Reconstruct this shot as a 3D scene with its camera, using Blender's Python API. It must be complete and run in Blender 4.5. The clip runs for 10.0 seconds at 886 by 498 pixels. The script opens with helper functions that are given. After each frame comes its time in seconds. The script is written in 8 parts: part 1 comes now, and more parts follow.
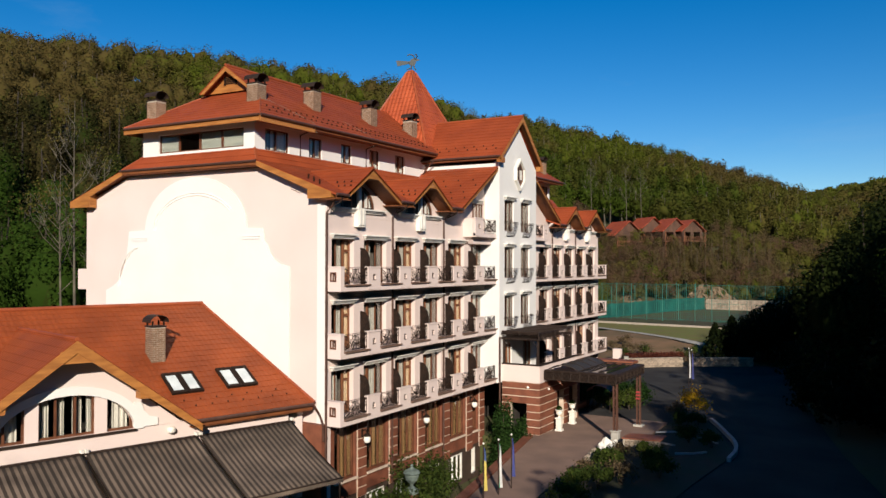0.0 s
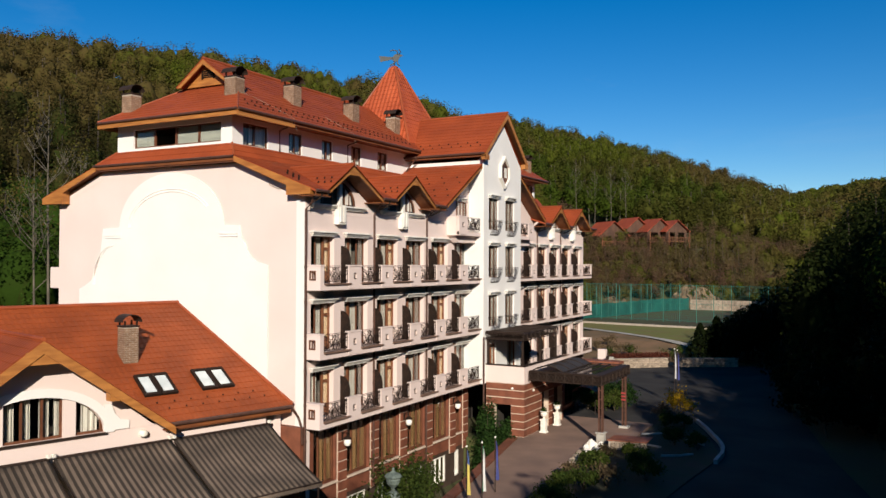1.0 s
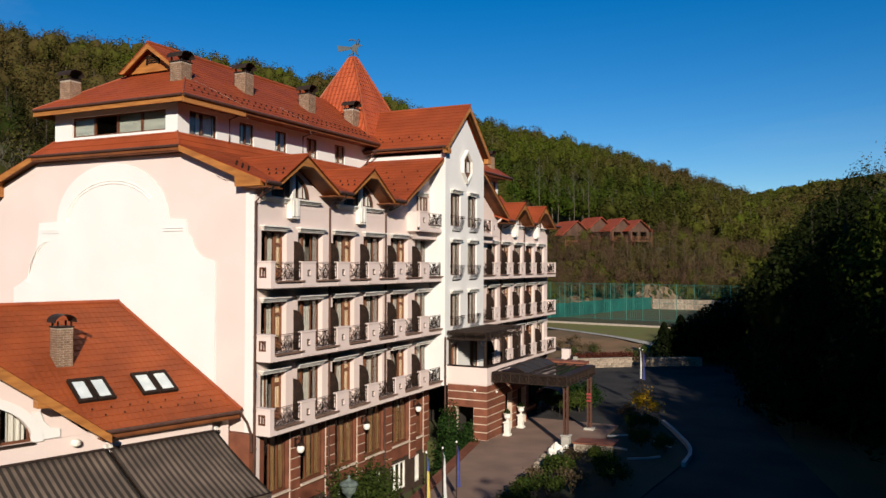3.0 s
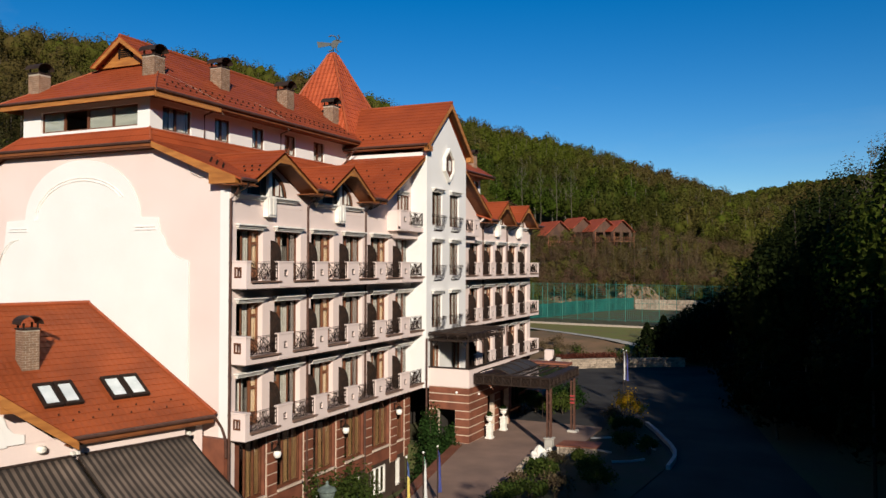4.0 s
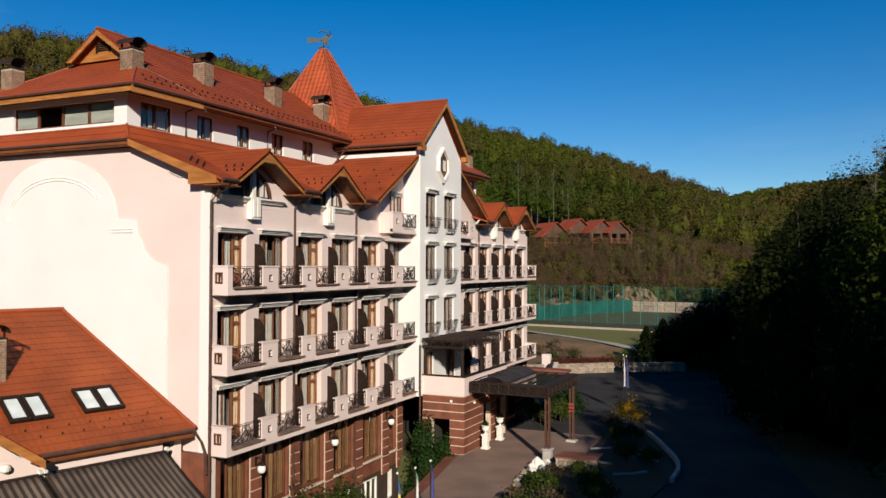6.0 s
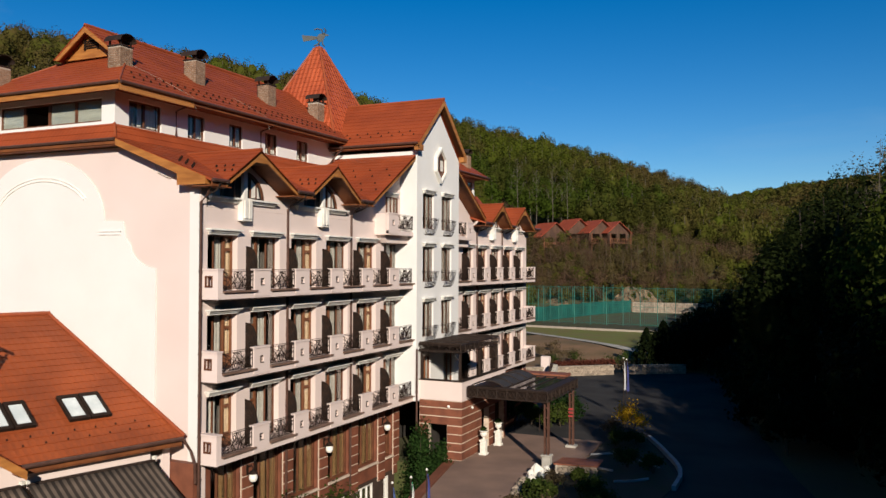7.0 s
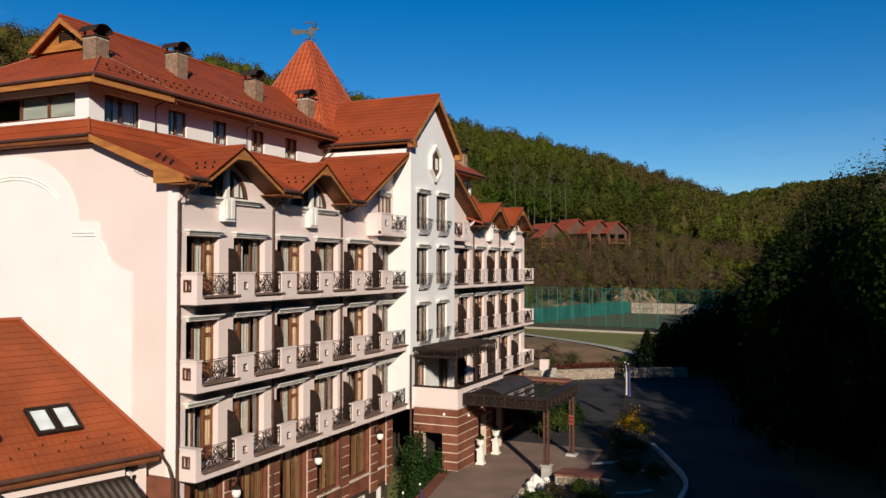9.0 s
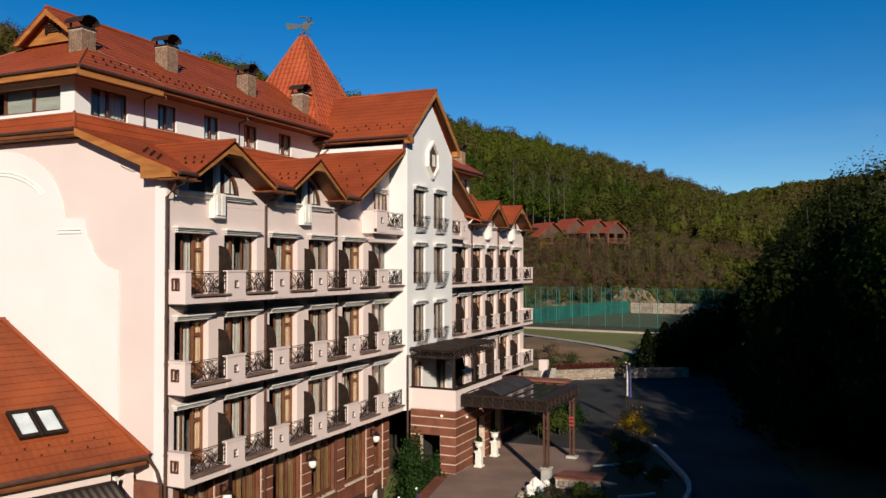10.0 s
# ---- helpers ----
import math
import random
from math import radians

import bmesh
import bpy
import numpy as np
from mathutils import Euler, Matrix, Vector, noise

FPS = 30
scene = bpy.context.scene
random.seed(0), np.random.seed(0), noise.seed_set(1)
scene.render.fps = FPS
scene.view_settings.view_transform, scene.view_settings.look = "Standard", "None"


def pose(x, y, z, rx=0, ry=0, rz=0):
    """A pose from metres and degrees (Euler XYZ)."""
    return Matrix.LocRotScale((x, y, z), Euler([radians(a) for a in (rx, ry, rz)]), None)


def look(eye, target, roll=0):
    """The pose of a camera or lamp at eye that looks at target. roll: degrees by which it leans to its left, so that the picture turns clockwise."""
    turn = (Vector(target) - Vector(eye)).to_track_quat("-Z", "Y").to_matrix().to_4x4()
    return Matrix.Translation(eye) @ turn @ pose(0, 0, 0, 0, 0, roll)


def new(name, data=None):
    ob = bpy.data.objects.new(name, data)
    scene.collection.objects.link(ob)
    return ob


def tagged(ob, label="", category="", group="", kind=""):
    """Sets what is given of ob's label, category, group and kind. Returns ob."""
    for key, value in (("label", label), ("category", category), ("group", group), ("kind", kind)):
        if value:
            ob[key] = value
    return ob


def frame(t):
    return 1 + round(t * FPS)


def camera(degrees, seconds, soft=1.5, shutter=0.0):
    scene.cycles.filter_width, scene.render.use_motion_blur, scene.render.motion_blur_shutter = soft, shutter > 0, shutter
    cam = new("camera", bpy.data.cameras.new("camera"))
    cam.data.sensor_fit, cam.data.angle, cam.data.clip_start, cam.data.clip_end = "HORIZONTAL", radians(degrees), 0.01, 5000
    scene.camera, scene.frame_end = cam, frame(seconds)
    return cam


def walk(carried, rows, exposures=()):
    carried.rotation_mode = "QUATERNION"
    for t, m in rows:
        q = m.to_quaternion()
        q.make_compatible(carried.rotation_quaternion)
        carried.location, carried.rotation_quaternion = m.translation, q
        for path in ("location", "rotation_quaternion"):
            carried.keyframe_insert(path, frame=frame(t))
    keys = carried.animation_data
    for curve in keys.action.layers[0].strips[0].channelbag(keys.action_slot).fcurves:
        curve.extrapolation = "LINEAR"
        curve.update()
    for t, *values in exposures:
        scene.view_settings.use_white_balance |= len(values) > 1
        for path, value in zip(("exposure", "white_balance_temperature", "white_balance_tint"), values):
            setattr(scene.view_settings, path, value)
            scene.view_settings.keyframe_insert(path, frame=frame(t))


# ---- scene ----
cam = camera(56.9, 10.0)
PATH = [
    (0, (22.663, -29.2, 10.525), (21.672, -27.463, 10.557), 0.1),
    (0.5, (22.494, -28.782, 10.484), (21.517, -27.037, 10.517), 0.2),
    (1, (22.316, -28.376, 10.438), (21.357, -26.621, 10.471), 0.2),
    (1.5, (22.132, -27.957, 10.359), (21.196, -26.19, 10.393), 0.2),
    (2, (21.933, -27.527, 10.339), (21.013, -25.751, 10.372), 0.2),
    (2.5, (21.759, -27.098, 10.304), (20.857, -25.313, 10.337), 0.2),
    (4, (21.339, -25.911, 10.242), (20.497, -24.097, 10.277), 0.2),
    (4.5, (21.135, -25.498, 10.285), (20.299, -23.682, 10.32), 0.2),
    (5, (21.008, -25.104, 10.315), (20.172, -23.288, 10.351), 0.2),
    (5.5, (20.855, -24.696, 10.344), (20.02, -22.879, 10.381), 0.2),
    (7, (20.441, -23.444, 10.517), (19.609, -21.625, 10.554), 0.2),
    (7.5, (20.284, -23.056, 10.563), (19.454, -21.237, 10.6), 0.2),
    (8, (20.137, -22.617, 10.57), (19.308, -20.798, 10.608), 0.1),
    (8.5, (19.994, -22.231, 10.581), (19.166, -20.411, 10.619), 0.1),
    (9, (19.853, -21.802, 10.597), (19.026, -19.981, 10.635), 0.1),
    (9.5, (19.71, -21.376, 10.578), (18.883, -19.555, 10.616), 0.1),
    (10, (19.552, -20.972, 10.496), (18.728, -19.15, 10.535), 0.0),
]
walk(cam, [(t, look(eye, target, roll)) for t, eye, target, roll in PATH], ((0, 0.40), (2.5, 0.33), (5, 0.29), (10, 0.24)))

# ---- world, sun, exposure ----
SUN_AZ, SUN_EL = radians(34), radians(22)
sun_from = Vector((math.sin(SUN_AZ) * math.cos(SUN_EL), -math.cos(SUN_AZ) * math.cos(SUN_EL), math.sin(SUN_EL)))
sun_data = bpy.data.lights.new("sun", "SUN")
sun_data.energy, sun_data.angle, sun_data.color = 5.0, radians(0.53), (1.0, 0.91, 0.79)
sun = new("sun", sun_data)
sun.matrix_world = look(sun_from * 300, (0, 0, 0))

world = bpy.data.worlds.new("sky")
world.use_nodes = True
scene.world = world
wn = world.node_tree
wn.nodes.clear()


def wnode(kind, **kw):
    n = wn.nodes.new(kind)
    for k, val in kw.items():
        n.inputs[k].default_value = val
    return n


sky = wn.nodes.new("ShaderNodeTexSky")
sky.sky_type, sky.sun_disc = "NISHITA", False
sky.sun_elevation, sky.sun_rotation = SUN_EL, math.pi - SUN_AZ
sky.altitude, sky.air_density, sky.dust_density, sky.ozone_density = 600, 0.9, 0.0, 3.0
bg = wn.nodes.new("ShaderNodeBackground")
bg.inputs["Strength"].default_value = 0.075
wout = wn.nodes.new("ShaderNodeOutputWorld")
wn.links.new(bg.outputs[0], wout.inputs[0])
# thin cirrus streaks over the clear sky
wco = wn.nodes.new("ShaderNodeTexCoord")
wmap = wn.nodes.new("ShaderNodeMapping")
wmap.inputs["Scale"].default_value = (3.0, 3.0, 11.0)
wmap.inputs["Rotation"].default_value = (0.0, 0.12, 0.0)
wnoise = wnode("ShaderNodeTexNoise", Scale=1.0, Detail=6.0, Roughness=0.62, Distortion=0.6)
wramp = wn.nodes.new("ShaderNodeMapRange")
for k, val in (("From Min", 0.58), ("From Max", 0.85), ("To Min", 0.0), ("To Max", 0.13)):
    wramp.inputs[k].default_value = val
wmix = wn.nodes.new("ShaderNodeMix")
wmix.data_type = "RGBA"
wmix.inputs["B"].default_value = (5.2, 6.2, 7.0, 1)
wn.links.new(wco.outputs["Generated"], wmap.inputs["Vector"])
wn.links.new(wmap.outputs[0], wnoise.inputs["Vector"])
wn.links.new(wnoise.outputs["Fac"], wramp.inputs["Value"])
wn.links.new(wramp.outputs[0], wmix.inputs["Factor"])
wn.links.new(sky.outputs[0], wmix.inputs["A"])
wsat = wn.nodes.new("ShaderNodeHueSaturation")
wsat.inputs["Saturation"].default_value, wsat.inputs["Value"].default_value, wsat.inputs["Hue"].default_value = 1.42, 1.0, 0.504
wn.links.new(wmix.outputs["Result"], wsat.inputs["Color"])
wn.links.new(wsat.outputs[0], bg.inputs["Color"])


# ---- materials ----
def material(name, base, dark=None, scale=3.0, fine=40.0, rough=0.8, bump=0.15, metal=0.0, mixlo=0.35, mixhi=0.65, vary=0.0, spec=0.4,
             coords="Object", stretch=(1, 1, 1)):
    """A surface with two scales of variation: broad stains between base and dark, fine grain in the relief, and vary between separate objects."""
    m = bpy.data.materials.new(name)
    m.use_nodes = True
    nt = m.node_tree
    b = nt.nodes["Principled BSDF"]
    b.inputs["Roughness"].default_value, b.inputs["Metallic"].default_value = rough, metal
    b.inputs["Specular IOR Level"].default_value = spec
    dark = dark or tuple(c * 0.8 for c in base)
    co = nt.nodes.new("ShaderNodeTexCoord")
    mp = nt.nodes.new("ShaderNodeMapping")
    mp.inputs["Scale"].default_value = stretch
    nt.links.new(co.outputs[coords], mp.inputs["Vector"])
    n1, n2 = nt.nodes.new("ShaderNodeTexNoise"), nt.nodes.new("ShaderNodeTexNoise")
    n1.inputs["Scale"].default_value, n1.inputs["Detail"].default_value = scale, 5
    n2.inputs["Scale"].default_value, n2.inputs["Detail"].default_value = fine, 3
    for n in (n1, n2):
        nt.links.new(mp.outputs[0], n.inputs["Vector"])
    r = nt.nodes.new("ShaderNodeMapRange")
    r.inputs["From Min"].default_value, r.inputs["From Max"].default_value = mixlo, mixhi
    nt.links.new(n1.outputs["Fac"], r.inputs["Value"])
    mx = nt.nodes.new("ShaderNodeMix")
    mx.data_type = "RGBA"
    mx.inputs["A"].default_value, mx.inputs["B"].default_value = (*dark, 1), (*base, 1)
    nt.links.new(r.outputs[0], mx.inputs["Factor"])
    g = nt.nodes.new("ShaderNodeHueSaturation")
    nt.links.new(mx.outputs["Result"], g.inputs["Color"])
    gr = nt.nodes.new("ShaderNodeMapRange")
    gr.inputs["To Min"].default_value, gr.inputs["To Max"].default_value = 0.86, 1.12
    nt.links.new(n2.outputs["Fac"], gr.inputs["Value"])
    if vary:
        oi = nt.nodes.new("ShaderNodeObjectInfo")
        ov = nt.nodes.new("ShaderNodeMapRange")
        ov.inputs["To Min"].default_value, ov.inputs["To Max"].default_value = 1 - vary, 1 + vary
        nt.links.new(oi.outputs["Random"], ov.inputs["Value"])
        mu = nt.nodes.new("ShaderNodeMath")
        mu.operation = "MULTIPLY"
        nt.links.new(gr.outputs[0], mu.inputs[0])
        nt.links.new(ov.outputs[0], mu.inputs[1])
        nt.links.new(mu.outputs[0], g.inputs["Value"])
    else:
        nt.links.new(gr.outputs[0], g.inputs["Value"])
    nt.links.new(g.outputs["Color"], b.inputs["Base Color"])
    if bump:
        bp = nt.nodes.new("ShaderNodeBump")
        bp.inputs["Strength"].default_value, bp.inputs["Distance"].default_value = bump, 0.02
        nt.links.new(n2.outputs["Fac"], bp.inputs["Height"])
        nt.links.new(bp.outputs[0], b.inputs["Normal"])
    return m


def add_wave(m, period, strength, distance):
    """Ribs of a pressed sheet across the slope, from the UV's first axis, in metres."""
    nt = m.node_tree
    b = nt.nodes["Principled BSDF"]
    uv = nt.nodes.new("ShaderNodeTexCoord")
    w = nt.nodes.new("ShaderNodeTexWave")
    w.wave_type, w.bands_direction, w.wave_profile = "BANDS", "X", "SIN"
    w.inputs["Scale"].default_value = 0.314 / period
    nt.links.new(uv.outputs["UV"], w.inputs["Vector"])
    bp = nt.nodes.new("ShaderNodeBump")
    bp.inputs["Strength"].default_value, bp.inputs["Distance"].default_value = strength, distance
    nt.links.new(w.outputs["Fac"], bp.inputs["Height"])
    old = b.inputs["Normal"].links[0].from_node
    nt.links.new(old.outputs[0], bp.inputs["Normal"])
    nt.links.new(bp.outputs[0], b.inputs["Normal"])
    return m


def leaf_material(name, lo, hi, spread=0.25):
    """Foliage whose tone changes from clump to clump, and slowly across the wood."""
    m = bpy.data.materials.new(name)
    m.use_nodes = True
    nt = m.node_tree
    b = nt.nodes["Principled BSDF"]
    b.inputs["Roughness"].default_value, b.inputs["Specular IOR Level"].default_value = 0.85, 0.05
    at = nt.nodes.new("ShaderNodeAttribute")
    at.attribute_name = "tone"
    geo = nt.nodes.new("ShaderNodeNewGeometry")
    mx = nt.nodes.new("ShaderNodeMix")
    mx.data_type = "RGBA"
    mx.inputs["A"].default_value, mx.inputs["B"].default_value = (*lo, 1), (*hi, 1)
    nt.links.new(at.outputs["Fac"], mx.inputs["Factor"])
    hs = nt.nodes.new("ShaderNodeHueSaturation")
    r = nt.nodes.new("ShaderNodeMapRange")
    r.inputs["To Min"].default_value, r.inputs["To Max"].default_value = 1 - spread, 1 + spread
    nt.links.new(geo.outputs["Random Per Island"], r.inputs["Value"])
    nt.links.new(r.outputs[0], hs.inputs["Value"])
    nt.links.new(mx.outputs["Result"], hs.inputs["Color"])
    nt.links.new(hs.outputs["Color"], b.inputs["Base Color"])
    co = nt.nodes.new("ShaderNodeTexCoord")
    no = nt.nodes.new("ShaderNodeTexNoise")
    no.inputs["Scale"].default_value, no.inputs["Detail"].default_value = 1.6, 6
    bp = nt.nodes.new("ShaderNodeBump")
    bp.inputs["Strength"].default_value, bp.inputs["Distance"].default_value = 0.35, 0.3
    nt.links.new(co.outputs["Object"], no.inputs["Vector"])
    nt.links.new(no.outputs["Fac"], bp.inputs["Height"])
    nt.links.new(bp.outputs[0], b.inputs["Normal"])
    tl = nt.nodes.new("ShaderNodeBsdfTranslucent")
    nt.links.new(hs.outputs["Color"], tl.inputs["Color"])
    ms = nt.nodes.new("ShaderNodeMixShader")
    ms.inputs[0].default_value = 0.30
    nt.links.new(b.outputs[0], ms.inputs[1])
    nt.links.new(tl.outputs[0], ms.inputs[2])
    nt.links.new(ms.outputs[0], nt.nodes["Material Output"].inputs["Surface"])
    return m


def glass_material(name, tint, rough=0.03):
    m = bpy.data.materials.new(name)
    m.use_nodes = True
    nt = m.node_tree
    b = nt.nodes["Principled BSDF"]
    b.inputs["Base Color"].default_value = (*tint, 1)
    b.inputs["Roughness"].default_value = rough
    tr = nt.nodes.new("ShaderNodeBsdfTransparent")
    tr.inputs["Color"].default_value = (0.86, 0.86, 0.84, 1)
    gl = nt.nodes.new("ShaderNodeBsdfGlossy")
    gl.inputs["Roughness"].default_value = rough
    lw = nt.nodes.new("ShaderNodeLayerWeight")
    lw.inputs["Blend"].default_value = 0.5
    pw = nt.nodes.new("ShaderNodeMath")
    pw.operation = "POWER"
    pw.inputs[1].default_value = 2.6
    nt.links.new(lw.outputs["Facing"], pw.inputs[0])
    fr = nt.nodes.new("ShaderNodeMapRange")
    fr.inputs["To Min"].default_value, fr.inputs["To Max"].default_value = 0.03, 0.55
    nt.links.new(pw.outputs[0], fr.inputs["Value"])
    ms = nt.nodes.new("ShaderNodeMixShader")
    nt.links.new(fr.outputs[0], ms.inputs[0])
    nt.links.new(tr.outputs[0], ms.inputs[1])
    nt.links.new(gl.outputs[0], ms.inputs[2])
    nt.links.new(ms.outputs[0], nt.nodes["Material Output"].inputs["Surface"])
    return m


PINK = material("plaster_pink", (0.685, 0.562, 0.508), (0.645, 0.522, 0.468), 0.35, 60, 0.85, 0.12)
WHITE = material("plaster_white", (0.715, 0.695, 0.655), (0.68, 0.655, 0.615), 0.4, 60, 0.85, 0.12)
TRIM = material("trim_white", (0.80, 0.77, 0.70), (0.66, 0.62, 0.55), 2.0, 50, 0.7, 0.1)
TILE = add_wave(material("roof_tile", (0.300, 0.059, 0.017), (0.225, 0.043, 0.013), 0.6, 9, 0.62, 0.16, vary=0.05, spec=0.25), 0.22, 0.18, 0.03)
ANNEXTILE = add_wave(material("annex_roof_tile", (0.285, 0.062, 0.016), (0.20, 0.043, 0.012), 0.7, 9, 0.62, 0.2, vary=0.06, spec=0.25), 0.24, 0.32, 0.035)
SPIRETILE = add_wave(material("spire_tile", (0.40, 0.080, 0.027), (0.30, 0.056, 0.019), 0.9, 9, 0.6, 0.2, vary=0.05, spec=0.25), 0.30, 0.75, 0.05)
RIDGE = material("roof_ridge", (0.30, 0.066, 0.020), (0.22, 0.048, 0.016), 1.0, 12, 0.5, 0.1)
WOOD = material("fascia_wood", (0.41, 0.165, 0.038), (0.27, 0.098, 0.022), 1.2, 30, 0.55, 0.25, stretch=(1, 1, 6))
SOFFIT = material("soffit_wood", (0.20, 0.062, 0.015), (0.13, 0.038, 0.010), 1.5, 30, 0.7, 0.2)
FRAME = material("window_wood", (0.135, 0.050, 0.022), (0.085, 0.030, 0.014), 3, 40, 0.5, 0.15)
DOORWOOD = material("door_wood", (0.21, 0.078, 0.032), (0.14, 0.05, 0.02), 2, 30, 0.5, 0.2, stretch=(1, 1, 0.3))
BROWN = material("brown_stone", (0.20, 0.066, 0.034), (0.13, 0.042, 0.022), 1.6, 25, 0.7, 0.25, vary=0.12)
JOINT = material("pale_joint", (0.60, 0.47, 0.36), (0.46, 0.35, 0.26), 4, 40, 0.85, 0.1)
# brown darkened to carry the shade under balconies and in the basement area
SHADEBROWN = material("shade_brown", (0.060, 0.036, 0.024), (0.040, 0.024, 0.016), 2, 30, 0.8, 0.2)
IRON = material("black_iron", (0.014, 0.010, 0.008), (0.028, 0.016, 0.011), 6, 60, 0.6, 0.1, spec=0.08)
STEEL = material("brown_steel", (0.034, 0.022, 0.016), (0.022, 0.014, 0.011), 4, 50, 0.6, 0.1, spec=0.15)
# shade of unlit rooms, put into the colour of slabs, walls and panes
ROOMSHADE = material("room_shade_colour", (0.035, 0.028, 0.022), (0.02, 0.016, 0.013), 2, 20, 0.9, 0.0)
CURTAIN = material("curtain_cloth", (0.74, 0.71, 0.64), (0.52, 0.49, 0.43), 2.2, 24, 0.9, 0.3, stretch=(7, 7, 0.3))
# bright cream of a sunlit window jamb, worn by a drape
JAMBCREAM = material("sunlit_jamb_cream", (0.80, 0.60, 0.38), (0.66, 0.46, 0.27), 2.2, 24, 0.9, 0.3, stretch=(7, 7, 0.3))
LEDGE = material("brown_ledge_stone", (0.20, 0.120, 0.085), (0.13, 0.075, 0.052), 3, 40, 0.8, 0.2)
SHEER = material("grey_sheer", (0.24, 0.21, 0.18), (0.13, 0.115, 0.10), 2.0, 24, 0.9, 0.3, stretch=(7, 7, 0.3))
BLIND = material("amber_blind", (0.25, 0.14, 0.055), (0.14, 0.078, 0.032), 2.0, 24, 0.9, 0.3, stretch=(6, 6, 0.3))
BLINDPALE = material("pale_roller_blind", (0.46, 0.48, 0.42), (0.34, 0.36, 0.32), 1.2, 20, 0.85, 0.1, stretch=(0.4, 1, 5))
GLASS = glass_material("window_glass", (0.8, 0.85, 0.85))
SKYGLASS = material("pale_skylight_blind", (0.66, 0.70, 0.68), (0.50, 0.55, 0.54), 1.5, 20, 0.25, 0.05)
VANE = material("grey_vane_metal", (0.035, 0.045, 0.043), (0.025, 0.03, 0.03), 4, 40, 0.6, 0.1)
PIPE = material("brown_pipe", (0.085, 0.040, 0.027), (0.055, 0.026, 0.018), 5, 40, 0.45, 0.1)
BRICKM = material("chimney_brick", (0.30, 0.185, 0.115), (0.19, 0.11, 0.065), 5, 45, 0.85, 0.4, vary=0.22)
MORTAR = material("mortar", (0.40, 0.34, 0.27), (0.30, 0.25, 0.19), 5, 45, 0.9, 0.2)
AWNING = material("awning_cloth", (0.040, 0.028, 0.020), (0.024, 0.017, 0.012), 0.8, 60, 0.85, 0.2, vary=0.1)
AWNING_PALE = material("awning_cloth_pale", (0.17, 0.125, 0.092), (0.10, 0.074, 0.054), 0.8, 60, 0.85, 0.2)
PAVING = material("drive_paving", (0.235, 0.148, 0.108), (0.165, 0.105, 0.078), 0.5, 30, 0.9, 0.3)
ASPHALT = material("asphalt", (0.052, 0.049, 0.046), (0.032, 0.030, 0.029), 0.25, 30, 0.95, 0.3, spec=0.1)
CONCRETE = material("concrete", (0.40, 0.37, 0.32), (0.28, 0.26, 0.22), 1.0, 30, 0.9, 0.3)
STONE = material("field_stone", (0.34, 0.27, 0.20), (0.19, 0.145, 0.105), 2.5, 25, 0.9, 0.4, vary=0.3)
ROCK = material("bare_rock", (0.25, 0.165, 0.095), (0.085, 0.058, 0.034), 0.6, 5, 0.95, 0.9)
URNM = material("white_cast_stone", (0.78, 0.74, 0.66), (0.62, 0.58, 0.50), 4, 40, 0.8, 0.2)
GREENNET = material("green_windscreen", (0.008, 0.10, 0.080), (0.005, 0.055, 0.045), 0.4, 10, 0.7, 0.1)
GREENPOST = material("green_steel", (0.02, 0.16, 0.12), (0.015, 0.10, 0.08), 2, 20, 0.5, 0.0)
BARK = material("bark", (0.105, 0.078, 0.052), (0.055, 0.040, 0.027), 2, 18, 0.95, 0.5, stretch=(1, 1, 0.3))
# shaded copy of the bark, for trunks that should not look sunlit
SHADEDBARK = material("bark_shade_in_colour", (0.040, 0.030, 0.021), (0.024, 0.018, 0.013), 2, 18, 0.95, 0.5, stretch=(1, 1, 0.3))
PALEBARK = material("pale_bark", (0.125, 0.105, 0.075), (0.065, 0.055, 0.038), 1.0, 12, 0.9, 0.4)
LEAF = leaf_material("spring_leaves", (0.082, 0.060, 0.019), (0.070, 0.086, 0.009), 0.08)
GREENLEAF = leaf_material("beech_leaves", (0.052, 0.052, 0.010), (0.042, 0.066, 0.007), 0.15)
# darker leaf copy that carries the near wood's shade in its colour
HILLSHADELEAF = leaf_material("hill_leaves_shade_in_colour", (0.034, 0.027, 0.009), (0.025, 0.050, 0.006))
# near-black leaf colour that stands in for deep shade
SHADEDLEAF = leaf_material("leaves_shade_in_colour", (0.004, 0.007, 0.002), (0.012, 0.018, 0.004))
SHRUBLEAF = leaf_material("shrub_leaves", (0.022, 0.042, 0.009), (0.058, 0.074, 0.014))
CONIFER = leaf_material("conifer_needles", (0.010, 0.026, 0.007), (0.030, 0.062, 0.013))
HAZE = leaf_material("budding_twigs", (0.115, 0.068, 0.042), (0.098, 0.100, 0.024), 0.15)
# lighter copy of the near-black leaf, for crowns meant to look faintly lit
DIMLITLEAF = leaf_material("dim_lit_leaves", (0.012, 0.018, 0.004), (0.030, 0.040, 0.008))
TWIG = leaf_material("bare_twigs", (0.085, 0.058, 0.034), (0.12, 0.088, 0.045))
YELLOW = leaf_material("yellow_blossom", (0.42, 0.24, 0.01), (0.55, 0.34, 0.02))
GRASS = material("meadow", (0.060, 0.066, 0.018), (0.055, 0.042, 0.018), 0.12, 6, 0.95, 0.5, mixlo=0.4, mixhi=0.6)
TURF = material("worn_turf", (0.058, 0.066, 0.018), (0.062, 0.050, 0.022), 0.15, 6, 0.95, 0.4)
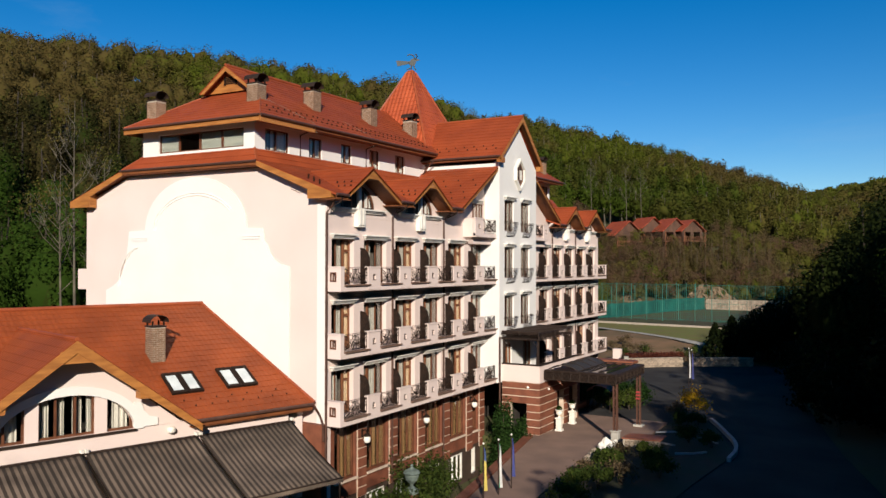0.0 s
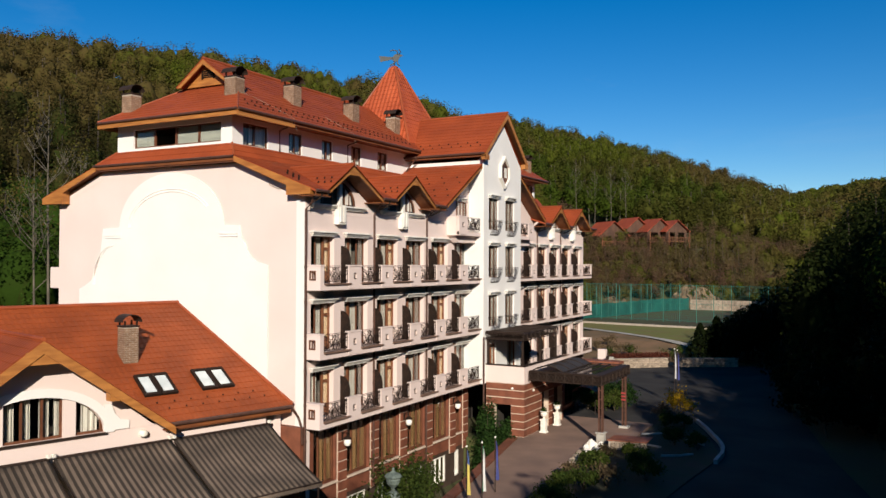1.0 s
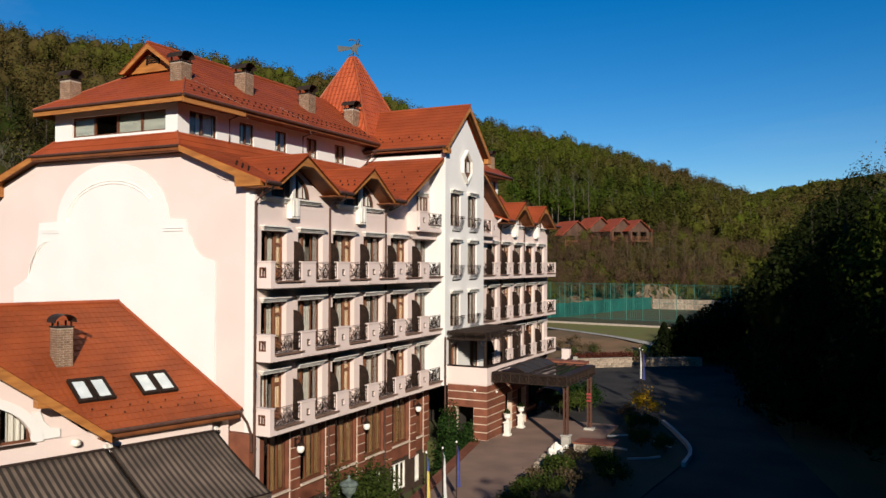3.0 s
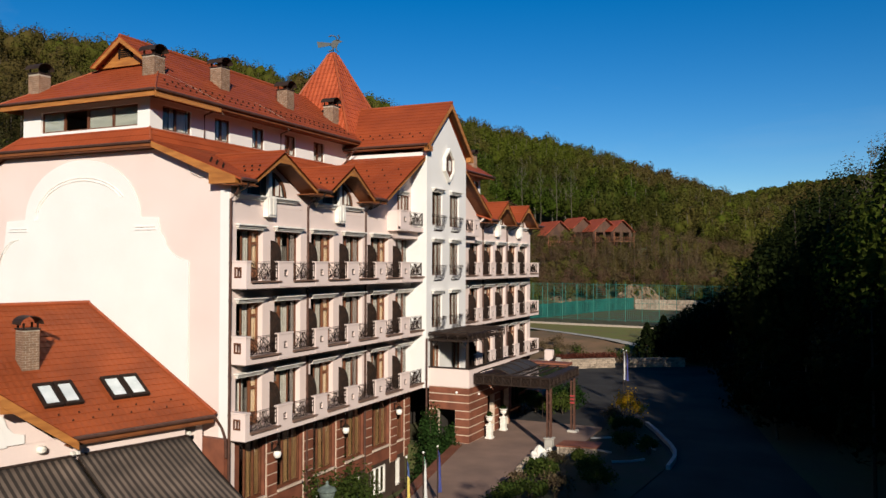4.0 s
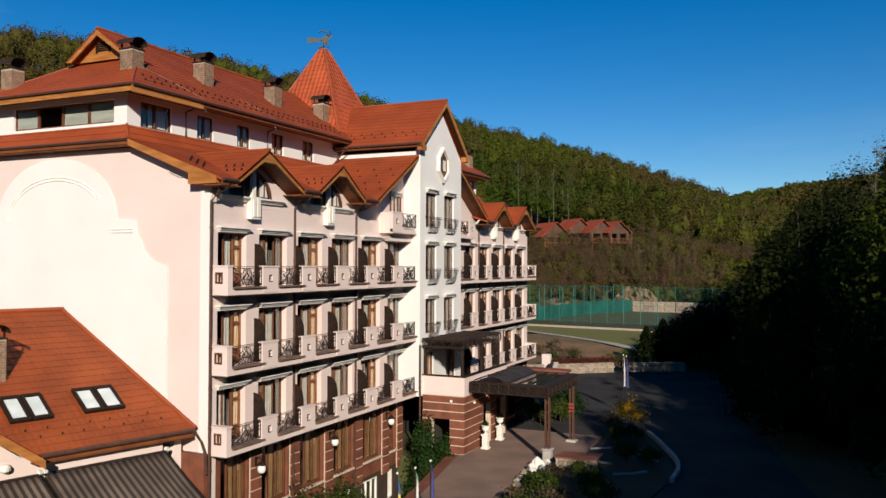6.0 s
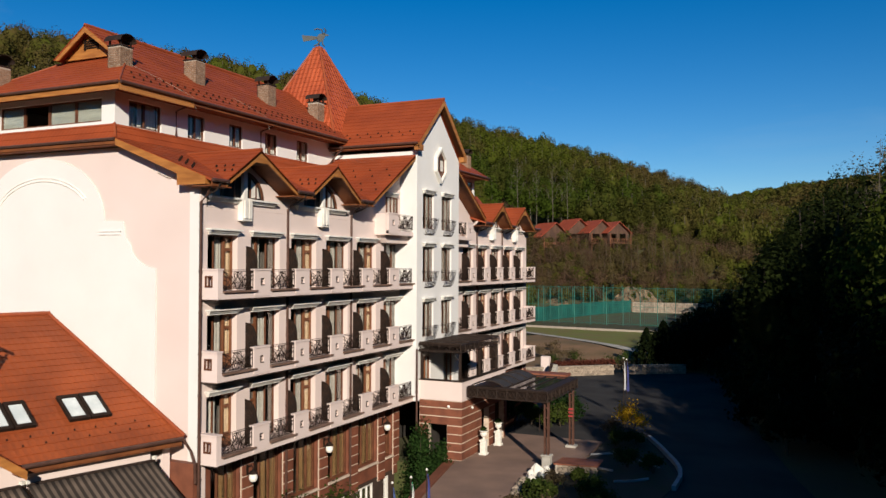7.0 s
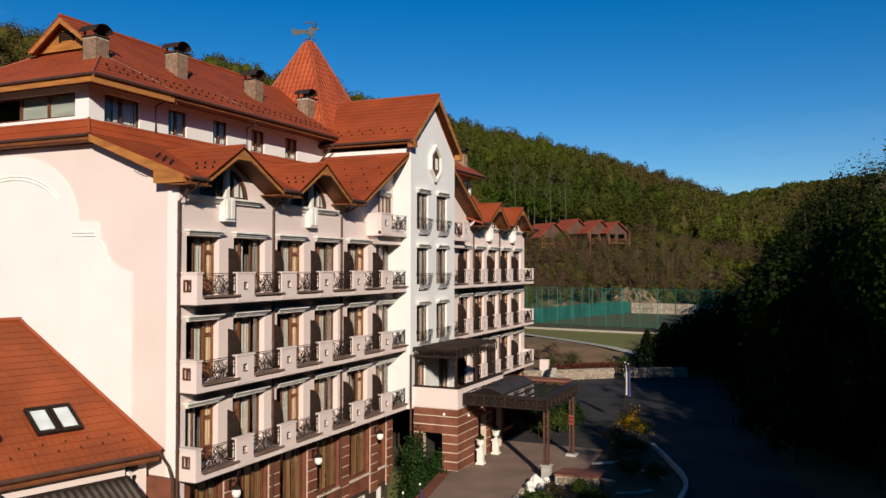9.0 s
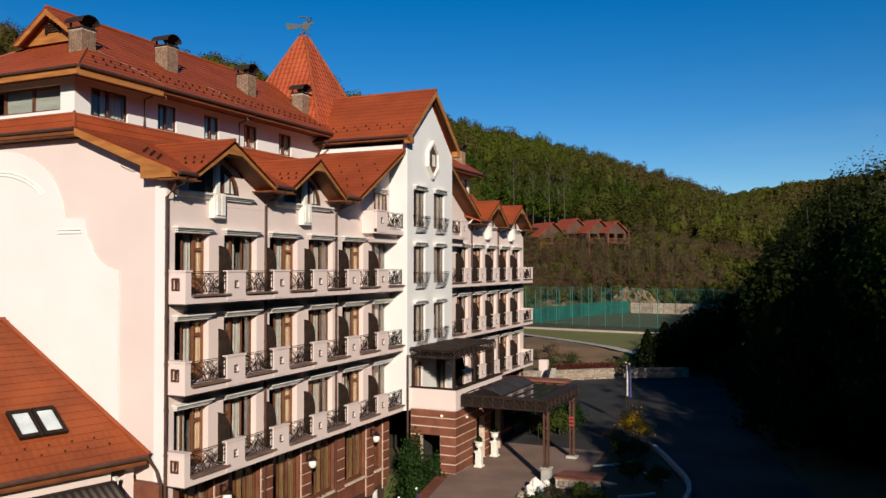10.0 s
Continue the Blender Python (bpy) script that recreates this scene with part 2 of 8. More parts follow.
LAWN = material("court_turf", (0.125, 0.14, 0.022), (0.14, 0.115, 0.03), 0.3, 6, 0.95, 0.4)


# ---- building helpers ----
def mesh_of(bm, mat, name):
    me = bpy.data.meshes.new(name)
    bmesh.ops.remove_doubles(bm, verts=bm.verts, dist=0.0004)
    bmesh.ops.recalc_face_normals(bm, faces=bm.faces)
    bm.to_mesh(me)
    bm.free()
    for mm in (mat if isinstance(mat, (list, tuple)) else (mat,)):
        me.materials.append(mm)
    return me


def part(name, bm, mat, parent, label=""):
    """One mesh object under a thing or a part."""
    ob = new(name, mesh_of(bm, mat, name))
    ob.parent = parent
    return tagged(ob, label=label)


def put(name, me, parent, m=None, label=""):
    """One more object on a shared mesh."""
    ob = new(name, me)
    ob.parent = parent
    if m is not None:
        ob.matrix_local = m
    return tagged(ob, label=label)


def thing(name, label, category, group="", kind="", at=(0, 0, 0)):
    ob = new(name)
    ob.empty_display_size = 0.2
    ob.location = at
    return tagged(ob, label, category, group, kind)


def box(bm, x0, x1, y0, y1, z0, z1, bevel=0.0):
    vs = [bm.verts.new((x, y, z)) for x in (x0, x1) for y in (y0, y1) for z in (z0, z1)]
    fs = [bm.faces.new([vs[i] for i in f]) for f in ((0, 1, 3, 2), (4, 6, 7, 5), (0, 4, 5, 1), (2, 3, 7, 6), (0, 2, 6, 4), (1, 5, 7, 3))]
    if bevel:
        bmesh.ops.bevel(bm, geom=list({e for f in fs for e in f.edges}), offset=bevel, segments=1, affect="EDGES")
    return fs


def prism(bm, pts, off):
    """A flat outline of 3D points, given thickness by the vector off."""
    off = Vector(off)
    a = [bm.verts.new(p) for p in pts]
    b = [bm.verts.new(Vector(p) + off) for p in pts]
    bm.faces.new(a)
    bm.faces.new(b[::-1])
    for i in range(len(a)):
        j = (i + 1) % len(a)
        bm.faces.new((a[i], b[i], b[j], a[j]))


def tube(bm, pts, r, sides=6, r2=None):
    """A round bar along points, tapering from r to r2."""
    pts = [Vector(p) for p in pts]
    rings = []
    for i, p in enumerate(pts):
        d = (pts[min(i + 1, len(pts) - 1)] - pts[max(i - 1, 0)]).normalized()
        s = d.cross(Vector((0, 0, 1)) if abs(d.z) < 0.9 else Vector((1, 0, 0))).normalized()
        t = d.cross(s)
        rr = r if r2 is None else r + (r2 - r) * i / (len(pts) - 1)
        rings.append([bm.verts.new(p + (s * math.cos(a) + t * math.sin(a)) * rr) for a in (2 * math.pi * k / sides for k in range(sides))])
    for a, b in zip(rings, rings[1:]):
        for k in range(sides):
            bm.faces.new((a[k], a[(k + 1) % sides], b[(k + 1) % sides], b[k]))
    bm.faces.new(rings[0][::-1])
    bm.faces.new(rings[-1])


def lathe(bm, profile, sides=14, at=(0, 0, 0)):
    """A turned shape from (radius, height) pairs."""
    rings = [[bm.verts.new((at[0] + r * math.cos(2 * math.pi * k / sides), at[1] + r * math.sin(2 * math.pi * k / sides), at[2] + z))
              for k in range(sides)] for r, z in profile]
    for a, b in zip(rings, rings[1:]):
        for k in range(sides):
            bm.faces.new((a[k], a[(k + 1) % sides], b[(k + 1) % sides], b[k]))
    bm.faces.new(rings[0][::-1])
    bm.faces.new(rings[-1])


def walled(bm, frame_at, u0, u1, v0, v1, thick, holes):
    """A wall with rectangular openings (u0, u1, v0, v1); frame_at(u, v, depth) gives the place."""
    us = sorted({u0, u1, *(h[0] for h in holes), *(h[1] for h in holes)})
    vs = sorted({v0, v1, *(h[2] for h in holes), *(h[3] for h in holes)})
    us, vs = [u for u in us if u0 <= u <= u1], [v for v in vs if v0 <= v <= v1]
    solid = lambda i, j: (0 <= i < len(us) - 1 and 0 <= j < len(vs) - 1
                          and not any(h[0] < (us[i] + us[i + 1]) / 2 < h[1] and h[2] < (vs[j] + vs[j + 1]) / 2 < h[3] for h in holes))
    cache = {}

    def vert(i, j, k):
        if (i, j, k) not in cache:
            cache[i, j, k] = bm.verts.new(frame_at(us[i], vs[j], k * thick))
        return cache[i, j, k]

    for i in range(len(us) - 1):
        for j in range(len(vs) - 1):
            if not solid(i, j):
                continue
            bm.faces.new([vert(i, j, 0), vert(i + 1, j, 0), vert(i + 1, j + 1, 0), vert(i, j + 1, 0)])
            bm.faces.new([vert(i, j, 1), vert(i, j + 1, 1), vert(i + 1, j + 1, 1), vert(i + 1, j, 1)])
            for di, dj, a, b in ((-1, 0, (i, j), (i, j + 1)), (1, 0, (i + 1, j), (i + 1, j + 1)), (0, -1, (i, j), (i + 1, j)), (0, 1, (i, j + 1), (i + 1, j + 1))):
                if not solid(i + di, j + dj):
                    bm.faces.new([vert(*a, 0), vert(*b, 0), vert(*b, 1), vert(*a, 1)])


def clip(poly, key, lim, keep_above):
    out = []
    for i, p in enumerate(poly):
        q = poly[(i + 1) % len(poly)]
        a, b = key(p) - lim, key(q) - lim
        if not keep_above:
            a, b = -a, -b
        if a >= 0:
            out.append(p)
        if (a > 0 > b) or (a < 0 < b):
            out.append(p + (q - p) * (a / (a - b)))
    return out


def tiled(name, poly, parent, course=0.36, mat=None, thick=0.10, label=""):
    """A roof slope of pressed tile sheet: convex outline, laid in stepped courses up the slope over a plain deck."""
    mat = mat or TILE
    poly = [Vector(p) for p in poly]
    n = Vector((0, 0, 0))
    for i in range(len(poly)):
        n += (poly[i] - poly[0]).cross(poly[(i + 1) % len(poly)] - poly[0])
    n.normalize()
    if n.z < 0:
        n = -n
        poly = poly[::-1]
    along = Vector((0, 0, 1)).cross(n).normalized()
    up = n.cross(along)
    o = poly[0].copy()
    key = lambda p: (p - o).dot(up)
    lo, hi = min(map(key, poly)), max(map(key, poly))
    bm = bmesh.new()
    uvl = bm.loops.layers.uv.new("UVMap")

    def face(pts):
        f = bm.faces.new([bm.verts.new(p) for p in pts])
        for lp in f.loops:
            r = lp.vert.co - o
            lp[uvl].uv = (r.dot(along), r.dot(up))

    k = 0
    s = lo
    while s < hi - 1e-4:
        e = min(s + course, hi)
        strip = clip(clip(poly, key, s, True), key, e, False) if e < hi - 1e-4 or s > lo else poly
        if len(strip) >= 3:
            lift = lambda p: p + n * (0.018 * (1 - (key(p) - s) / course))
            face([lift(p) for p in strip])
            low = sorted([p for p in strip if abs(key(p) - s) < 1e-3], key=lambda p: p.dot(along))
            if len(low) >= 2:
                a, b = low[0], low[-1]
                face([lift(a), lift(b), b, a])
        s = e
    a = [bm.verts.new(p) for p in poly]
    b = [bm.verts.new(p - n * thick) for p in poly]
    for i in range(len(a)):
        j = (i + 1) % len(a)
        bm.faces.new((a[i], a[j], b[j], b[i]))
    bm.faces.new(b[::-1])
    bmesh.ops.remove_doubles(bm, verts=bm.verts, dist=0.0005)
    me = bpy.data.meshes.new(name)
    bm.to_mesh(me)
    bm.free()
    me.materials.append(mat)
    ob = new(name, me)
    ob.parent = parent
    return tagged(ob, label=label)


def ridge_cap(parent, a, b, r=0.09):
    bm = bmesh.new()
    tube(bm, [a, b], r, 8)
    return part("ridge_cap", bm, RIDGE, parent)


def board(bm, a, b, height, thick, out):
    """A fascia board whose top edge runs from a to b; out is its outward direction."""
    a, b, o = Vector(a), Vector(b), Vector(out) * thick
    d = Vector((0, 0, -height))
    prism(bm, [a, b, b + d, a + d], o)


# ---- the hotel ----
LEN = 37.0            # length of the front
MID = 18.5            # middle of the entrance pavilion
FLOORS = (3.2, 6.2, 9.2)
hotel = thing("hotel_building", "large pale pink plastered hotel with red tiled roofs and balconies", "building")

WIN_A = [0.16 + 2.74 * k for k in range(6)]
BOX_A = [2.10 + 2.73 * k for k in range(5)]
WIN_B = [21.8 + 2.48 * k for k in range(6)]
BOX_B = [23.6 + 2.42 * k for k in range(5)]
WW, WH0, WH1 = 1.92, 0.28, 2.38
FIT_A, FIT_B = 1.0, 0.90   # widths of the openings in the two wings


def front(x):
    return lambda u, v, d: (x - d, u, v)


def facade(name, y0, y1, wins, fit):
    bm = bmesh.new()
    holes = [(w, w + WW * fit, f + WH0, f + WH1) for w in wins for f in FLOORS]
    walled(bm, front(0.0), y0, y1, 3.2, 12.6, 0.35, holes)
    return part(name, bm, PINK, hotel)


def first(k):
    """The opening next to the corner is narrower."""
    return k == 0


bm = bmesh.new()
walled(bm, front(0.0), 0.352, 15.7, 3.2, 12.6, 0.35, [(0.37 if first(k) else w, w + WW, f + WH0, f + WH1) for k, w in enumerate(WIN_A) for f in FLOORS])
part("front_wall", bm, PINK, hotel)
facade("front_wall", 21.3, 36.348, WIN_B, FIT_B)

# the end wall, clipped at the top like the roof above it
bm = bmesh.new()
prism(bm, [(-16.45, 0, -2.6), (0.0, 0, -2.6), (0.0, 0, 13.46), (-3.75, 0, 14.98), (-13.05, 0, 14.98), (-16.45, 0, 13.72)], (0, 0.35, 0))
part("end_wall", bm, PINK, hotel)
bm = bmesh.new()
prism(bm, [(-16.45, 36.7, -2.6), (0.0, 36.7, -2.6), (0.0, 36.7, 13.46), (-3.75, 36.7, 14.98), (-13.05, 36.7, 14.98), (-16.45, 36.7, 13.72)], (0, -0.35, 0))
part("end_wall", bm, PINK, hotel)
bm = bmesh.new()
box(bm, -16.45, -16.1, 0.35, 36.35, -2.6, 13.0)
part("rear_wall", bm, PINK, hotel)

# white baroque panel in relief on the end wall
out = [(-2.1, -1.0), (-2.1, 10.3)]
out += [(-2.15 - 1.25 * math.sin(a), 10.35 + 0.95 * (1 - math.cos(a))) for a in (0.4, 0.8, 1.2, 1.5)]
out += [(-3.65, 11.5), (-3.75, 12.1), (-4.72, 12.15)]
out += [(-8.25 + 3.5 * math.cos(a), 12.15 + 2.58 * math.sin(a)) for a in np.linspace(0.02, math.pi - 0.02, 25)]
out += [(-11.78, 12.15), (-12.98, 12.1), (-13.05, 11.5)]
out += [(-14.75 + 1.6 * math.sin(a), 9.1 + 2.0 * (1 - math.cos(a))) for a in (1.4, 1.2, 0.9, 0.6, 0.3)]
out += [(-14.75, 9.0), (-14.75, -1.0)]
bm = bmesh.new()
prism(bm, [(x, -0.004, z) for x, z in out], (0, -0.05, 0))
part("relief_panel", bm, WHITE, hotel, "white baroque panel in low relief")
for k, (rad, h) in enumerate(((2.9, 1.85), (2.76, 1.72))):
    bm = bmesh.new()
    tube(bm, [(-8.2 + rad * math.cos(a), -0.06, 12.1 + h * math.sin(a)) for a in np.linspace(0.55, math.pi, 18)], 0.030, 5)
    part("relief_moulding", bm, TRIM, hotel)
for z in (11.72, 11.6):
    for xa, xb in ((-5.0, -3.85), (-12.8, -11.6)):
        bm = bmesh.new()
        box(bm, xa, xb, -0.09, -0.054, z, z + 0.045)
        part("relief_moulding", bm, WHITE, hotel)

for off in (0.0, 0.16):
    bm = bmesh.new()
    tube(bm, [(-12.15 - off - 1.45 * math.sin(a) * 1.0, -0.06, 11.25 - 2.1 * (1 - math.cos(a)) - 0.12 * a) for a in np.linspace(0.0, 1.45, 9)], 0.026, 5)
    part("relief_moulding", bm, TRIM, hotel)

# balconies of the rear front, showing past the end wall's edge
for f in FLOORS:
    bm = bmesh.new()
    box(bm, -17.2, -16.46, 0.02, 2.6, f - 0.2, f + 0.92, 0.02)
    part("balcony", bm, PINK, hotel)

# narrow white strip along the corner
bm = bmesh.new()
box(bm, -0.50, -0.06, -0.034, -0.004, 3.1, 13.2, 0.004)
part("corner_strip", bm, WHITE, hotel)

# floors and rear partitions of the rooms, coloured dark for room shade, so that the windows look into rooms
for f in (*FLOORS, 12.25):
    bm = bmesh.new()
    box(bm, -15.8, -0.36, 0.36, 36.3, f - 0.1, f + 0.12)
    part("floor_slab", bm, ROOMSHADE, hotel)
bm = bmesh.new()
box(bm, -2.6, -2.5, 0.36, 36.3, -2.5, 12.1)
part("inner_wall", bm, ROOMSHADE, hotel)


# --- windows ---
def sash(bm, y0, y1, z0, z1, x0, x1, w=0.07, bars=()):
    """A window frame as one ring with upright bars."""
    us = [y0 + w, *(e for c in bars for e in (c - 0.03, c + 0.03)), y1 - w]
    walled(bm, lambda u, v, d: (x1 - d, u, v), y0, y1, z0, z1, x1 - x0, [(a, c, z0 + w, z1 - w) for a, c in zip(us[::2], us[1::2])])


def window_set(width, height, door):
    """Meshes of a balcony window: frame, door leaf, panes, curtains, in local metres from its lower corner; x points out."""
    f = bmesh.new()
    if door:
        holes = [(0.05, width * 0.36, 0.05, height - 0.05), (width * 0.36 + 0.045, width * 0.66, 0.05, height - 0.05),
                 (width * 0.66 + 0.10, width - 0.09, 0.55, height * 0.74), (width * 0.66 + 0.10, width - 0.09, height * 0.74 + 0.07, height - 0.08)]
    else:
        holes = [(0.05, width * 0.36, 0.05, height - 0.05), (width * 0.36 + 0.05, width * 0.68, 0.05, height - 0.05), (width * 0.68 + 0.05, width - 0.05, 0.05, height - 0.05)]
    walled(f, lambda u, v, d: (-0.25 - d, u, v), 0, width, 0, height, 0.07, holes)
    fm = mesh_of(f, FRAME, "window_frame")
    leaf = bmesh.new()
    a, c = (width * 0.66 + 0.02, width - 0.03) if door else (0.03, width * 0.34)
    walled(leaf, lambda u, v, d: (-0.225 - d, u, v), a, c, 0.02, height - 0.02, 0.05, [(a + 0.10, c - 0.10, 0.45, height * 0.72), (a + 0.10, c - 0.10, height * 0.72 + 0.10, height - 0.12)])
    lm = mesh_of(leaf, DOORWOOD, "door_leaf")
    g = bmesh.new()
    box(g, -0.295, -0.285, 0.07, width - 0.07, 0.08, height - 0.08)
    gm = mesh_of(g, GLASS, "pane")

    def drape(a, b, depth, mat=CURTAIN, x0=-0.345):
        c = bmesh.new()
        n = max(4, int((b - a) / 0.05))
        row = [(a + (b - a) * i / n, x0 - depth * (0.5 + 0.5 * math.sin(i * 1.7 + a * 9))) for i in range(n + 1)]
        lo = [c.verts.new((x, y, 0.06)) for y, x in row]
        hi = [c.verts.new((x, y, height - 0.05)) for y, x in row]
        for i in range(n):
            c.faces.new((lo[i], lo[i + 1], hi[i + 1], hi[i]))
        return mesh_of(c, mat, "curtain")

    w = width
    sets = []
    # in door windows the third drape is coloured as the sunlit jamb
    for a0, a1, b0, b1, c0 in ((0.02, 0.20, 0.40, 0.66, 0.72), (0.16, 0.30, 0.30, 0.52, 0.80), (0.02, 0.12, 0.48, 0.68, 0.70), (0.22, 0.36, 0.50, 0.74, 0.86)):
        sets.append([drape(w * a0, w * a1, 0.03, SHEER), drape(w * b0, w * b1, 0.03), drape(w * c0, w * 0.99, 0.03, JAMBCREAM if door else SHEER, -0.31), *([drape(w * 0.02, w * 0.98, 0.02, SHEER, -0.75)] if a0 > 0.1 else [])])
    return fm, gm, sets, lm


FRAME_A, PANE_A, CURT_A, LEAF_A = window_set(WW, WH1 - WH0, True)
FRAME_B, PANE_B, CURT_B, LEAF_B = window_set(WW, WH1 - WH0, False)
hd = bmesh.new()
for z0, z1, d, o in ((0.0, 0.07, 0.10, 0.10), (0.07, 0.15, 0.16, 0.16), (0.15, 0.21, 0.25, 0.24)):
    box(hd, 0.0, d, 0.12 - o, WW - 0.16 + o, z0, z1)
HOOD = mesh_of(hd, TRIM, "window_hood")
rng = random.Random(4)


def add_window(y, z, x=0.0, door=True, scale=(1, 1, 1), hood=True):
    w = put("window", FRAME_A if door else FRAME_B, hotel, Matrix.LocRotScale((x, y, z), None, scale))
    p = put("pane", PANE_A if door else PANE_B, w)
    p.visible_shadow = False
    if x == 0.0:
        put("door_leaf", LEAF_A if door else LEAF_B, w, None, "reddish wooden balcony door")
    for c in rng.choice(CURT_A if door else CURT_B):
        put("curtain", c, w, None, "half-drawn pale curtain, cream where it stands in for the sunlit jamb")
    if hood:
        put("window_hood", HOOD, hotel, Matrix.LocRotScale((x, y, z + (WH1 - WH0) * scale[2] + 0.02), None, (1, scale[1], 1)))
    return w


for wins in (WIN_A, WIN_B):
    for k, y in enumerate(wins):
        for f in FLOORS:
            if wins is WIN_A:
                add_window(0.37 if first(k) else y, f + WH0, 0.0, k % 2 == 0, (1, 0.89 if first(k) else 1, 1))
            else:
                add_window(y, f + WH0, 0.0, k % 2 == 0, (0.72, FIT_B, 1))


# --- balconies ---
def railing_mesh(length):
    """Wrought-iron railing panel: rails, bowed bars and crossing arcs; y runs along it."""
    r = bmesh.new()
    for z in (0.02, 0.66, 0.72):
        box(r, -0.012, 0.012, 0, length, z, z + 0.022)
    for y in (0.0, length - 0.02):
        box(r, -0.015, 0.015, y, y + 0.02, 0, 0.72)
    c = length / 2
    for s in (-1, 1):
        for rad, hgt in ((0.30, 0.34), (0.42, 0.48), (0.50, 0.62)):
            tube(r, [(0.01 * s, c + s * length * (0.5 - rad * math.sin(a)), 0.03 + hgt * (1 - math.cos(a)) / 1.0) for a in np.linspace(0, math.pi / 2, 7)], 0.017, 4)
            tube(r, [(0.012 * s, c + s * length * (0.5 - rad * math.cos(a) * 0.9), 0.04 + hgt * math.sin(a)) for a in np.linspace(0, math.pi / 2, 7)], 0.017, 4)
        tube(r, [(0, c + s * 0.02, 0.03), (0, c + s * length * 0.14, 0.3), (0, c + s * length * 0.42, 0.66)], 0.017, 4)
        tube(r, [(0, c + s * length * 0.48, 0.05), (0, c + s * length * 0.2, 0.42), (0, c + s * 0.03, 0.66)], 0.017, 4)
        tube(r, [(0, c + s * length * 0.25, 0.03), (0, c - s * length * 0.05, 0.36), (0, c + s * length * 0.1, 0.66)], 0.017, 4)
    tube(r, [(0, c + 0.13 * math.cos(a), 0.36 + 0.13 * math.sin(a)) for a in np.linspace(0, 2 * math.pi, 13)], 0.016, 4)
    for j in range(4):
        y = length * (j + 0.5) / 4
        tube(r, [(0.0, y, 0.03), (0.06, y, 0.2), (0.0, y, 0.66)], 0.015, 4)
    return mesh_of(r, IRON, "railing")


pn = bmesh.new()
walled(pn, front(0.0), 0, 1.0, 0, 1.0, 0.16, [(0.40, 0.62, 0.42, 0.70)])
box(pn, -0.19, 0.03, -0.03, 1.03, 1.0, 1.06)
box(pn, -0.11, -0.07, 0.402, 0.618, 0.422, 0.698)
PARAPET = mesh_of(pn, PINK, "parapet")
pf = bmesh.new()
prism(pf, [(0.004, 0.55, 0.70), (0.004, 0.37, 0.70), (0.004, 0.37, 0.42), (0.004, 0.60, 0.42), (0.004, 0.60, 0.455), (0.004, 0.41, 0.455), (0.004, 0.41, 0.545),
           (0.004, 0.50, 0.545), (0.004, 0.50, 0.575), (0.004, 0.41, 0.575), (0.004, 0.41, 0.665), (0.004, 0.55, 0.665)], (0.012, 0, 0))
PEEP = mesh_of(pf, IRON, "peep_frame")
# screen between neighbours: boarded dark iron with a swept top
sc = bmesh.new()
prof = [(0, 0), (0.55, 0), (0.55, 1.05)] + [(0.55 * math.cos(a) ** 0.8, 1.05 + 0.70 * math.sin(a)) for a in np.linspace(0.12, math.pi / 2 - 0.2, 8)] + [(0, 1.76)]
prism(sc, [(x, 0, z) for x, z in prof], (0, 0.025, 0))
SCREEN = mesh_of(sc, IRON, "privacy_screen")
SCROLLS = []
for o in (0.92, 0.75):
    SCROLLS.append([(x * o, -0.012, 0.1 + z * o) for x, z in prof[2:]])
for o in (0.0, 0.16, 0.32):
    SCROLLS.append([(0.03, -0.012, 0.1 + o), (0.2, -0.012, 0.7 + o), (0.50, -0.012, 1.05 + o * 0.5)])
    SCROLLS.append([(0.52, -0.012, 0.1 + o), (0.3, -0.012, 0.7 + o), (0.04, -0.012, 1.15 + o)])
for i, pts in enumerate(SCROLLS):
    sc = bmesh.new()
    tube(sc, pts, 0.014 if i < 2 else 0.010, 4)
    SCROLLS[i] = mesh_of(sc, IRON, "scroll")


